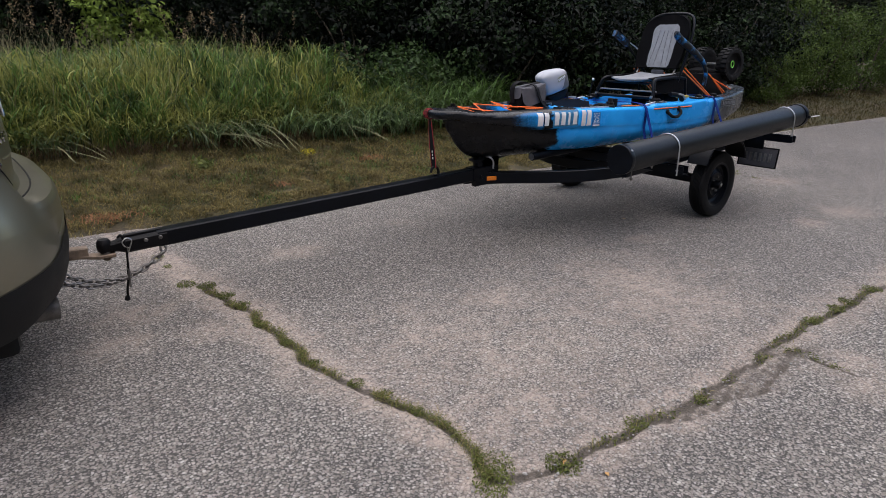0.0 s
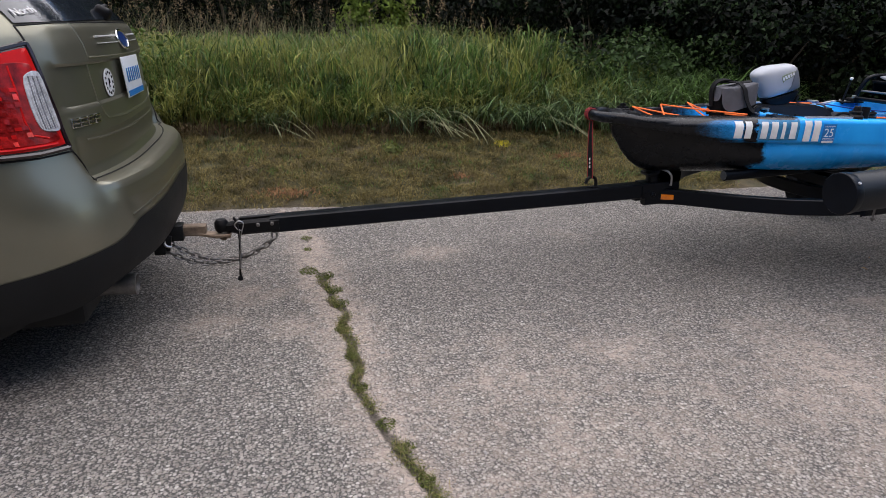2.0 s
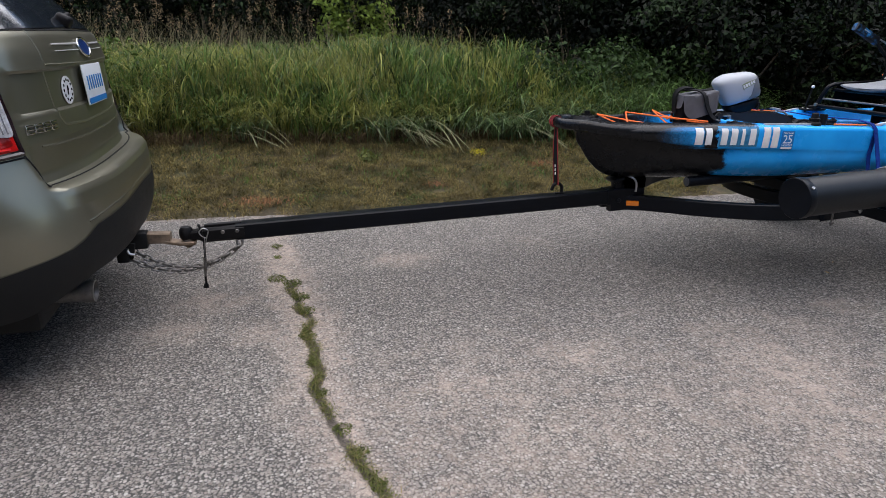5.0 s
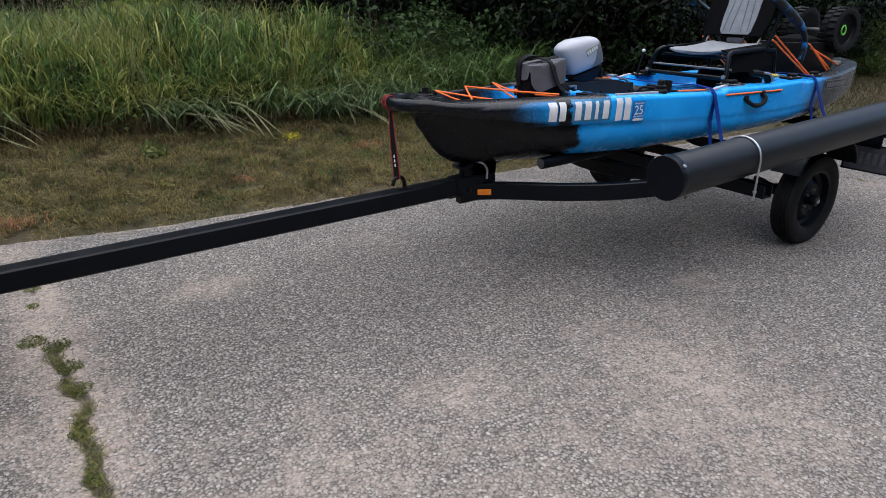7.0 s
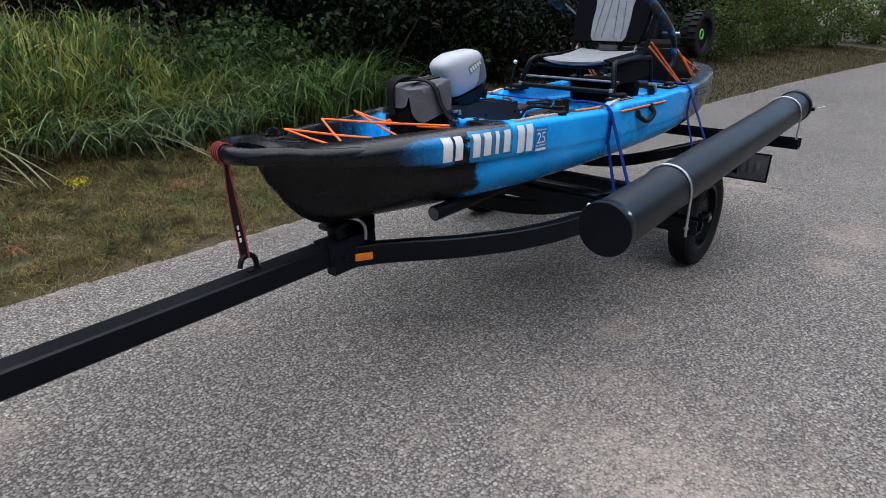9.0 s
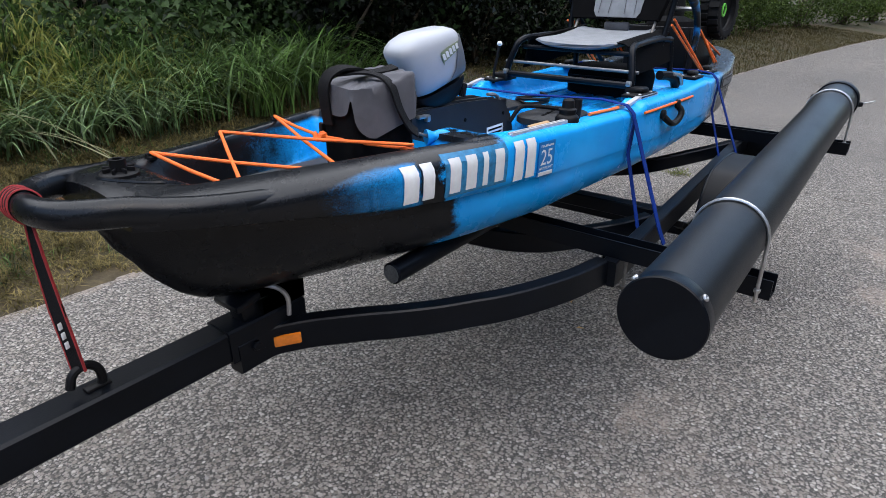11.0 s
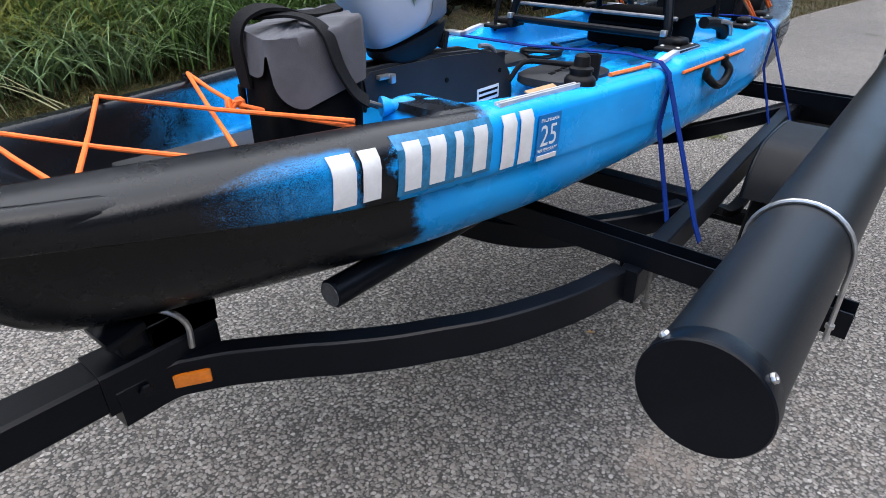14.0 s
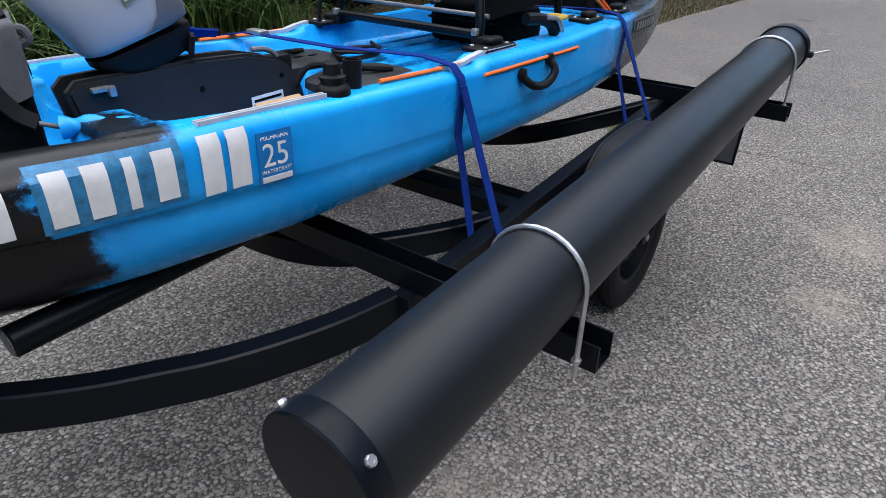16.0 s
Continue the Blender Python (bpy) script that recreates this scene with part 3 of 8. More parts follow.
def build_road():
    xs = grid_lines((-60, -8, 12), (-8, -1.0, 24), (-1.0, 7.2, 330), (7.2, 14, 40), (14, 62, 24))
    fr = grid_lines((0, 0.62, 22), (0.62, 1.0, 190))
    rows = []
    for x in xs:
        e = edge_y(x) + 0.025 * noise.noise((x * 5, 0, 3)) + 0.03 * noise.noise((x * 1.3, 0, 7))
        rows.append([(x, e - 12.0 * (1 - f)) for f in fr])
    p = np.array(rows).reshape(-1, 2)
    wig = np.array([[noise.noise((a * 6, b * 6, 1)), noise.noise((a * 6, b * 6, 9))] for a, b in p])
    q = p + 0.035 * wig
    main = np.minimum(away(q, CRACK_A), away(q, CRACK_B))
    fine = np.minimum(np.minimum(away(q, CRACK_C), away(q, CRACK_F)), np.minimum(away(q, CRACK_D), away(q, CRACK_E)))
    dirt = np.maximum(np.exp(-((main / 0.028) ** 2)), 0.8 * np.exp(-((fine / 0.018) ** 2)))
    dirt = np.maximum(dirt, 0.6 * np.exp(-((away(q, [(1.9, 0.74), (2.8, 0.69)]) / 0.08) ** 2)))
    dirt *= 1 - 0.75 * ((p[:, 1] > 3.12) & (p[:, 0] < 1.3))
    sand = 0.55 * np.exp(-((main / 0.2) ** 2))
    for a, b, r in SANDY:
        sand = np.maximum(sand, 0.5 * np.exp(-(((q[:, 0] - a) / r) ** 2 + ((q[:, 1] - b) / (0.75 * r)) ** 2)))
    drift = np.array([noise.noise((a * 0.9, b * 0.9, 21)) + 0.5 * noise.noise((a * 2.6, b * 2.6, 22)) for a, b in p])
    pc = np.clip(p, -8, 12)
    bay = 1 / (1 + np.exp(-(pc[:, 0] - 0.85) / 0.06)) / (1 + np.exp((pc[:, 0] - 4.2) / 0.5)) / (1 + np.exp(-(pc[:, 1] - 0.84) / 0.05)) / (1 + np.exp((pc[:, 1] - 2.5) / 0.25))
    sand = np.maximum(sand, bay * (0.36 + 0.27 * drift))
    sand = np.maximum(sand, 0.3 + 0.45 * drift - 0.25)
    halo = away(p, CRACK_A) * (1.0 + 0.5 * np.clip(drift, -1, 1))
    sand = np.maximum(sand, 0.6 * np.exp(-((halo / 0.2) ** 2)) * (p[:, 1] < 3.6))
    edge = np.array([edge_y(a) for a in p[:, 0]]) - p[:, 1]
    sand = np.maximum(sand, 0.55 * np.exp(-((edge / 0.09) ** 2)))
    z = 0.004 * wig[:, 0] * 0.3 - 0.016 * np.exp(-((main / 0.02) ** 2)) - 0.008 * np.exp(-((fine / 0.012) ** 2)) - 0.03 * (edge < 0.004) - 0.02 * (edge > 11.99)
    nx, ny = len(xs), len(fr)
    idx = np.arange(nx * ny).reshape(nx, ny)
    faces = np.stack([idx[:-1, :-1], idx[1:, :-1], idx[1:, 1:], idx[:-1, 1:]], -1).reshape(-1, 4)
    me = bpy.data.meshes.new("road")
    me.from_pydata(np.c_[p, z].tolist(), [], faces.tolist())
    at = me.color_attributes.new("wear", "FLOAT_COLOR", "POINT")
    at.data.foreach_set("color", np.c_[sand, dirt, 0 * sand, 1 + 0 * sand].astype(np.float32).ravel())
    me.materials.append(M_ROAD)
    me.shade_smooth()
    tagged(new("road", me), "pale chip-sealed asphalt road with sandy patches and weedy cracks", "road", "", "structure")


build_ground()
build_road()

# ---- trailer ----


def frame_z(x):
    """Height of the frame's middle: the trailer rises a little towards its rear."""
    return 0.424 + 0.04 * (x - 2.7)


def wheel(parent, side, y):
    c = Vector((4.6, y, 0.255))
    ax = Vector((0, side, 0))
    w = part("wheel", bmesh_rim(c, ax), M_BLACK, parent, "black painted steel wheel")
    bm = bmesh.new()
    prof = [(0.165, -0.045), (0.185, -0.058), (0.225, -0.062), (0.247, -0.052), (0.2545, -0.03)]
    tread = []
    for k in range(6):
        a = -0.03 + 0.01 * k + 0.004
        tread += [(0.255, a - 0.003), (0.255, a + 0.002), (0.249, a + 0.003), (0.249, a + 0.005)]
    prof = prof + tread + [(0.2545, 0.036), (0.247, 0.052), (0.225, 0.062), (0.185, 0.058), (0.165, 0.045), (0.165, -0.045)]
    turned(bm, prof, c, ax, 56)
    part("tyre", bm, M_RUBBER, w, "worn black rubber tyre")
    bm = bmesh.new()
    turned(bm, [(0.03, 0.0), (0.03, 0.05), (0.026, 0.056), (0.001, 0.058)], c + ax * 0.012, ax, 20)
    hub = part("hub", bm, M_BLACK, w)
    bm = bmesh.new()
    turned(bm, [(0.012, 0.0), (0.012, 0.006), (0.001, 0.008)], c + ax * 0.07, ax, 14)
    part("grease_cap", bm, M_ZINC, w, "bright zinc hub cap")
    for k in range(5):
        bm = bmesh.new()
        a = 2 * math.pi * k / 5
        bolt(bm, c + Vector((0.057 * math.cos(a), side * 0.02, 0.057 * math.sin(a))), ax, 0.009, 0.016)
        part("lug_nut", bm, M_STEEL, w)


def bmesh_rim(c, ax):
    bm = bmesh.new()
    turned(bm, [(0.02, 0.018), (0.075, 0.02), (0.09, 0.028), (0.115, 0.012), (0.13, 0.0), (0.148, 0.012), (0.155, 0.045), (0.17, 0.05), (0.172, 0.042), (0.158, 0.03), (0.158, -0.04), (0.17, -0.045), (0.165, -0.05), (0.15, -0.04), (0.14, -0.01), (0.02, -0.01)], c, ax, 48)
    return bm


def build_trailer():
    root = thing("trailer", (4.6, 2.855, 0), "long black painted steel boat trailer hitched to the car", "trailer")
    bm = bmesh.new()
    sweep(bm, [(0.70, 2.904, 0.364), (2.66, 2.817, 0.452)], rect(0.078, 0.078, 0.006))
    part("tongue", bm, M_BLACK, root, "straight square black tongue beam")
    bm = bmesh.new()
    d = Vector((1.96, -0.087, 0.088)).normalized()
    q = Vector((0.47, 2.914, 0.353))
    turned(bm, [(0.001, -0.026), (0.018, -0.024), (0.03, -0.01), (0.033, 0.008), (0.031, 0.03), (0.022, 0.042), (0.001, 0.045)], q + Vector((0.0, 0, 0.0)), (0, 0, 1), 20)
    sweep(bm, [q + d * 0.0, q + d * 0.05, q + d * 0.09, q + d * 0.27], rect(0.086, 0.07, 0.012), scales=[0.5, 0.66, 1.0, 1.0])
    coup = part("coupler", bm, M_PLASTIC, root, "black ball coupler")
    for t in (0.17, 0.235):
        bm = bmesh.new()
        bolt(bm, q + d * t + Vector((0, -0.043, 0.012)), (0, -1, 0), 0.01, 0.007)
        part("bolt", bm, M_STEEL, coup)
    bm = bmesh.new()
    box(bm, q + d * 0.17 + Vector((0, 0, 0.04)), (0.17, 0.03, 0.012), (0, -2, 0), 0.004)
    part("latch", bm, M_PLASTIC, coup)
    bm = bmesh.new()
    c0 = q + d * 0.085 + Vector((0, -0.05, 0.01))
    tube(bm, smooth_path([c0 + Vector((0.0, 0.01, -0.05)), c0 + Vector((0.012, -0.006, -0.01)), c0 + Vector((0.02, -0.01, 0.02)), c0 + Vector((0.0, -0.012, 0.034)), c0 + Vector((-0.02, -0.01, 0.018)), c0 + Vector((-0.012, -0.006, -0.004)), c0 + Vector((0.01, 0.0, -0.02))]), 0.003, 6)
    part("safety_pin", bm, M_ZINC, coup, "bright wire safety pin")
    bm = bmesh.new()
    tube(bm, smooth_path([(0.70, 2.87, 0.33), (0.70, 2.865, 0.31), (0.712, 2.862, 0.298), (0.724, 2.866, 0.312), (0.72, 2.87, 0.33)]), 0.006, 7)
    part("chain_eye", bm, M_STEEL, root)
    # joint, curved arms and rails
    bm = bmesh.new()
    sweep(bm, [(2.645, 2.818, 0.4515), (2.86, 2.81, 0.459)], rect(0.088, 0.088, 0.005))
    part("joint_sleeve", bm, M_BLACK, root, "black steel sleeve joining tongue and arms")
    for s in (-1, 1):
        yy = lambda v: 2.84 + s * (2.84 - v)  # noqa: E731
        pts = [(2.662, 2.7935), (2.71, 2.7935), (2.75, 2.7925), (2.775, 2.7865), (2.80, 2.772), (2.85, 2.738), (2.9, 2.694), (2.96, 2.638), (3.0, 2.597), (3.078, 2.527), (3.152, 2.473), (3.228, 2.419), (3.323, 2.369), (3.442, 2.321), (3.575, 2.287)]
        path = smooth_path([(x, yy(v), frame_z(x)) for x, v in pts], 5)
        bm = bmesh.new()
        sweep(bm, [p + Vector((0, 0, -0.008)) for p in path], rect(0.045, 0.08, 0.004))
        part("curved_arm", bm, M_BLACK, root, "black steel arm curving out from the tongue")
        bm = bmesh.new()
        sweep(bm, [(x, yy(2.263 + 0.018 * (x - 3.56)), frame_z(x) - 0.008) for x in (3.565, 4.3, 5.3)], rect(0.045, 0.08, 0.004))
        part("side_rail", bm, M_BLACK, root, "straight black steel side rail")
        bm = bmesh.new()
        box(bm, (2.7855, yy(2.7545), 0.42), (0.066, 0.014, 0.028), (0, -2, 33 * s), 0.003)
        part("amber_reflector", bm, M_AMBER, root, "small amber side reflector")
        for hx in (2.70,):
            bm = bmesh.new()
            bolt(bm, (hx + 0.007, yy(2.772), 0.435), (0, s, 0), 0.013, 0.01)
            part("bolt", bm, M_BLACK, root)
        wheel(root, s, yy(2.15))
        bm = bmesh.new()
        arc = [(p.x, p.z) for p in smooth_path([(4.325, 0, 0.435), (4.355, 0, 0.5), (4.405, 0, 0.553), (4.47, 0, 0.58), (4.62, 0, 0.588), (4.77, 0, 0.58), (4.835, 0, 0.553), (4.885, 0, 0.5), (4.915, 0, 0.435)], 3)]
        sweep(bm, [(x, yy(2.15), z) for x, z in arc], [(-0.002, -0.08), (0.002, -0.08), (0.002, 0.075), (-0.002, 0.075)], (0, 1, 0))
        fd = part("fender", bm, M_PLASTIC, root, "flat-topped matt black mudguard")
        for e in (-0.08, 0.075):
            bm = bmesh.new()
            tube(bm, [(x, yy(2.15 + e), z) for x, z in arc], 0.006, 8)
            part("rolled_edge", bm, M_BLACK, fd)
        bm = bmesh.new()
        tube(bm, [(arc[17][0], yy(2.075), arc[17][1] + 0.001), (arc[17][0], yy(2.22), arc[17][1] + 0.001)], 0.004, 6)
        part("seam", bm, M_BLACK, fd)
        bm = bmesh.new()
        sweep(bm, smooth_path([(4.3, yy(2.28), 0.385), (4.45, yy(2.28), 0.325), (4.6, yy(2.28), 0.305), (4.8, yy(2.28), 0.34), (5.0, yy(2.28), 0.43)], 5), rect(0.04, 0.022))
        part("leaf_spring", bm, M_PLASTIC, root)
        bm = bmesh.new()
        box(bm, (5.36, yy(2.30), 0.49), (0.05, 0.09, 0.06), (0, 0, 0), 0.006)
        tail = part("tail_lamp", bm, M_PLASTIC, root, "small square trailer tail lamp")
        bm = bmesh.new()
        box(bm, (5.389, yy(2.30), 0.49), (0.01, 0.08, 0.05), (0, 0, 0), 0.003)
        part("lens", bm, M_RED, tail, "red lens")
    bm = bmesh.new()
    sweep(bm, [(4.6, 2.12, 0.262), (4.6, 3.56, 0.262)], rect(0.05, 0.05, 0.005))
    part("axle", bm, M_BLACK, root)
    # crossbars: open channels on top of the rails
    for x, z in ((3.622, 0.517), (5.205, 0.581)):
        bm = bmesh.new()
        ch = [(-0.03, -0.027), (0.03, -0.027), (0.03, 0.027), (0.0255, 0.027), (0.0255, -0.0225), (-0.0255, -0.0225), (-0.0255, 0.027), (-0.03, 0.027)]
        sweep(bm, [(x - 0.01, 1.842, z), (x + 0.03, 3.43, z)], ch)
        part("crossbar", bm, M_BLACK, root, "black steel channel crossbar")
    bm = bmesh.new()
    sweep(bm, [(4.09, 2.275, frame_z(4.09) - 0.002), (4.09, 3.41, frame_z(4.09) - 0.002)], rect(0.06, 0.05, 0.004))
    part("cross_member", bm, M_BLACK, root)
    bm = bmesh.new()
    sweep(bm, smooth_path([(5.16, 2.30, 0.53), (4.98, 2.42, 0.50), (4.72, 2.62, 0.46), (4.62, 2.84, 0.45), (4.72, 3.06, 0.46), (4.98, 3.26, 0.50), (5.16, 3.38, 0.53)], 6), rect(0.04, 0.06, 0.004))
    part("bowed_cross_member", bm, M_BLACK, root, "curved black cross member under the hull")
    bm = bmesh.new()
    half = [(4.02, 2.31, 0.465), (3.9, 2.375, 0.455), (3.77, 2.475, 0.445), (3.69, 2.56, 0.437), (3.64, 2.68, 0.432)]
    sweep(bm, smooth_path(half + [(3.625, 2.84, 0.43)] + [(x, 5.68 - y, z) for x, y, z in half[::-1]], 6), rect(0.04, 0.07, 0.004))
    part("bowed_cross_member", bm, M_BLACK, root, "curved black cross member under the hull")
    for s in (-1, 1):
        bm = bmesh.new()
        y0 = 2.80 + s * 0.205
        a, b = Vector((2.99, y0, 0.566)), Vector((5.35, 2.78 + s * 0.2, 0.655))
        turned(bm, [(0.024, 0.0), (0.028, 0.003), (0.028, (b - a).length - 0.003), (0.024, (b - a).length)], a, b - a, 22)
        bunk = part("bunk", bm, M_BLACK, root, "round black padded bunk pole")
        bm = bmesh.new()
        turned(bm, [(0.0235, 0.0), (0.0235, 0.002), (0.001, 0.002)], a - (b - a).normalized() * 0.0015, b - a, 20)
        part("end_cap", bm, M_SCUFF, bunk, "scuffed grey end cap")
    # bow support
    bm = bmesh.new()
    box(bm, (2.715, 2.812, 0.515), (0.05, 0.05, 0.07), (0, -10, 0), 0.004)
    box(bm, (2.70, 2.812, 0.55), (0.07, 0.09, 0.02), (0, -14, 0), 0.006)
    part("bow_support", bm, M_BLACK, root, "black bow rest bracket")
    for s in (-1, 1):
        bm = bmesh.new()
        prof = [(-0.06, 0.0), (0.065, 0.0), (0.065, 0.052), (0.035, 0.072), (0.005, 0.06), (-0.06, 0.03)]
        vs = [bm.verts.new((2.80 + a, 2.81 + s * 0.036, 0.502 + b)) for a, b in prof]
        f = bm.faces.new(vs)
        bmesh.ops.solidify(bm, geom=[f], thickness=0.007)
        part("cheek_plate", bm, M_BLACK, root)
    bm = bmesh.new()
    tube(bm, smooth_path([(2.795, 2.752, 0.485), (2.795, 2.752, 0.53), (2.782, 2.765, 0.556), (2.762, 2.79, 0.565), (2.745, 2.80, 0.568)], 5), 0.006, 8)
    part("u_bolt", bm, M_ZINC, root, "galvanised U-bolt")
    # strap hook welded to the tongue
    bm = bmesh.new()
    h = Vector((2.356, 2.832, 0.4765))
    tube(bm, smooth_path([h + Vector((0.03, 0, 0.0)), h + Vector((0.034, 0, 0.02)), h + Vector((0.028, 0, 0.045)), h + Vector((0.008, 0, 0.058)), h + Vector((-0.016, 0, 0.048)), h + Vector((-0.026, 0, 0.022))], 5), 0.009, 10)
    box(bm, h + Vector((0.022, 0, 0.003)), (0.05, 0.022, 0.01), (0, 0, 0), 0.004)
    part("hook", bm, M_PLASTIC, root, "black steel hook on the tongue")
    # shackle bolts below the first crossbar
    for k, (x, y) in enumerate(((3.615, 2.3), (3.60, 2.225))):
        bm = bmesh.new()
        tube(bm, [(x, y, 0.51), (x, y, 0.39)], 0.005, 6)
        bolt(bm, (x, y, 0.41), (0, 0, -1), 0.011, 0.012)
        part("clamp_bolt", bm, M_STEEL if k else M_BLACK, root)
    bm = bmesh.new()
    box(bm, (5.345, 2.16, 0.388), (0.006, 0.305, 0.152), (0, 8, 0), 0.003)
    pl = part("number_plate", bm, M_CLOTH, root, "dull metal number plate")
    bm = bmesh.new()
    for dy, dz, sy, sz in ((0, 0.079, 0.325, 0.01), (0, -0.079, 0.325, 0.01), (0.158, 0, 0.01, 0.165), (-0.158, 0, 0.01, 0.165)):
        box(bm, (5.345 + 0.14 * -dz * -1, 2.16 + dy, 0.388 + dz), (0.012, sy, sz), (0, 8, 0), 0.002)
    part("frame", bm, M_PLASTIC, pl)
    for k in range(6):
        bm = bmesh.new()
        box(bm, (5.339, 2.06 + 0.04 * k, 0.388), (0.004, 0.022, 0.07), (0, 8, 0), 0.001)
        part("mark", bm, M_STEEL, pl)
    bm = bmesh.new()
    box(bm, (5.325, 2.2, 0.50), (0.02, 0.16, 0.08), (0, 0, 0), 0.004)
    part("plate_bracket", bm, M_BLACK, root)
    return root


build_trailer()


def build_pipe():
    a, b = Vector((3.062, 1.9645, 0.6265)), Vector((5.475, 1.954, 0.746))
    d = (b - a).normalized()
    L = (b - a).length
    root = thing("rod_carrier_pipe", tuple(a), "long black plastic carrier pipe clamped along the trailer", "pipe")
    bm = bmesh.new()
    turned(bm, [(0.082, 0.004), (0.086, 0.006), (0.086, L - 0.03), (0.082, L - 0.028), (0.082, 0.004)], a, d, 64)
    part("pipe", bm, M_PIPE, root)
    bm = bmesh.new()
    turned(bm, [(0.001, 0.0), (0.088, 0.0), (0.0905, 0.003), (0.0905, 0.034), (0.0895, 0.036), (0.0862, 0.036)], a, d, 64)
    part("front_cap", bm, M_BLACK, root, "glossy black end cap")
    bm = bmesh.new()
    turned(bm, [(0.0862, 0.0), (0.091, 0.0), (0.093, 0.004), (0.093, 0.045), (0.088, 0.05), (0.001, 0.05)], a + d * (L - 0.06), d, 64)
    cap = part("rear_cap", bm, M_BLACK, root, "black screw cap")
    bm = bmesh.new()
    e = b - d * 0.03 + Vector((0, -0.095, -0.005))
    box(bm, e + Vector((0, 0.0, 0)), (0.03, 0.03, 0.022), (0, 0, 0), 0.006)
    part("lug", bm, M_PLASTIC, cap)
    bm = bmesh.new()
    tube(bm, [e + Vector((0.0, 0.0, 0.0)), e + Vector((0.06, -0.055, 0.012))], 0.004, 8)
    part("pull_pin", bm, M_ZINC, cap, "bright steel pin")
    bm = bmesh.new()
    box(bm, b - d * 0.045 + Vector((0, 0.095, 0.01)), (0.03, 0.025, 0.03), (0, 0, 0), 0.006)
    part("lug", bm, M_PLASTIC, cap)
    for y in (-0.068, 0.066):
        bm = bmesh.new()
        z = math.sqrt(0.0905**2 - y * y)
        n = Vector((0, y, z)).normalized()
        turned(bm, [(0.0075, 0), (0.0075, 0.003), (0.006, 0.005), (0.003, 0.005), (0.002, 0.0035), (0.001, 0.0035)], a + d * 0.018 + Vector((0, y, z)), n, 8)
        part("screw", bm, M_ZINC, root, "bright pan head screw")
    for x in (3.56, 5.2):
        c = a + d * ((x - a.x) / d.x)
        bm = bmesh.new()
        pts = [c + Vector((0.002, -0.0905, -0.165)), c + Vector((0, -0.0905, -0.06))]
        pts += [c + Vector((0, 0.0905 * math.cos(radians(t)), 0.0905 * math.sin(radians(t)))) for t in range(180, -1, -12)]
        pts += [c + Vector((0, 0.0905, -0.06)), c + Vector((0.002, 0.0905, -0.145))]
        tube(bm, pts, 0.0048, 8)
        part("u_bolt", bm, M_ZINC, root, "galvanised U-bolt round the pipe")
        for yy in (-0.0905, 0.0905):
            bm = bmesh.new()
            bolt(bm, c + Vector((0, yy, -0.128)), (0, 0, -1), 0.009, 0.009)
            part("nut", bm, M_ZINC, root)


build_pipe()

# ---- kayak ----
KL = 3.45
BEAM = [(0, 0.05), (0.02, 0.085), (0.05, 0.113), (0.12, 0.148), (0.16, 0.17), (0.2, 0.19), (0.33, 0.232), (0.57, 0.289), (0.88, 0.343), (1.2, 0.374), (1.8, 0.378), (2.4, 0.365), (2.9, 0.315), (3.2, 0.245), (3.36, 0.165), (3.42, 0.11), (3.45, 0.05)]
SHEER = [(0, 0.878), (0.3, 0.873), (0.55, 0.873), (0.8, 0.877), (1.1, 0.872), (1.6, 0.856), (2.2, 0.852), (2.8, 0.88), (3.2, 0.915), (3.45, 0.935)]
KEEL = [(0.12, 0.815), (0.14, 0.752), (0.17, 0.702), (0.2, 0.664), (0.25, 0.61), (0.3, 0.578), (0.36, 0.56), (0.45, 0.555), (0.7, 0.555), (1.2, 0.553), (2.0, 0.57), (2.7, 0.605), (3.1, 0.67), (3.3, 0.74), (3.4, 0.80), (3.45, 0.86)]
FLANGE = [(0.1, 0.05), (0.3, 0.068), (0.75, 0.121), (2.9, 0.13), (3.3, 0.09), (3.45, 0.04)]
TUCK = [(0.12, 0.16), (0.2, 0.4), (0.3, 0.56), (0.5, 0.8), (0.9, 0.985), (3.0, 0.985), (3.45, 0.9)]

SHOULDER = [(0, 0.02), (0.12, 0.035), (0.2, 0.065), (0.33, 0.09), (0.55, 0.088), (0.74, 0.07), (0.9, 0.045), (1.1, 0.026), (3.0, 0.02), (3.45, 0.006)]
DROP = [(0, 0.02), (0.12, 0.026), (0.3, 0.042), (0.7, 0.045), (0.95, 0.03), (1.3, 0.024), (3.45, 0.016)]


def fair(table, x):
    """A table read with its corners rounded off."""
    return sum(w * lerp(table, min(max(x + o, table[0][0]), table[-1][0])) for o, w in ((-0.05, 0.2), (0, 0.6), (0.05, 0.2))) if 0.06 < x < KL - 0.06 else lerp(table, x)


def deck_half(x):
    """Half the width between the crests of the two rounded rims."""
    return max(0.02, fair(BEAM, x) - fair(SHOULDER, x))


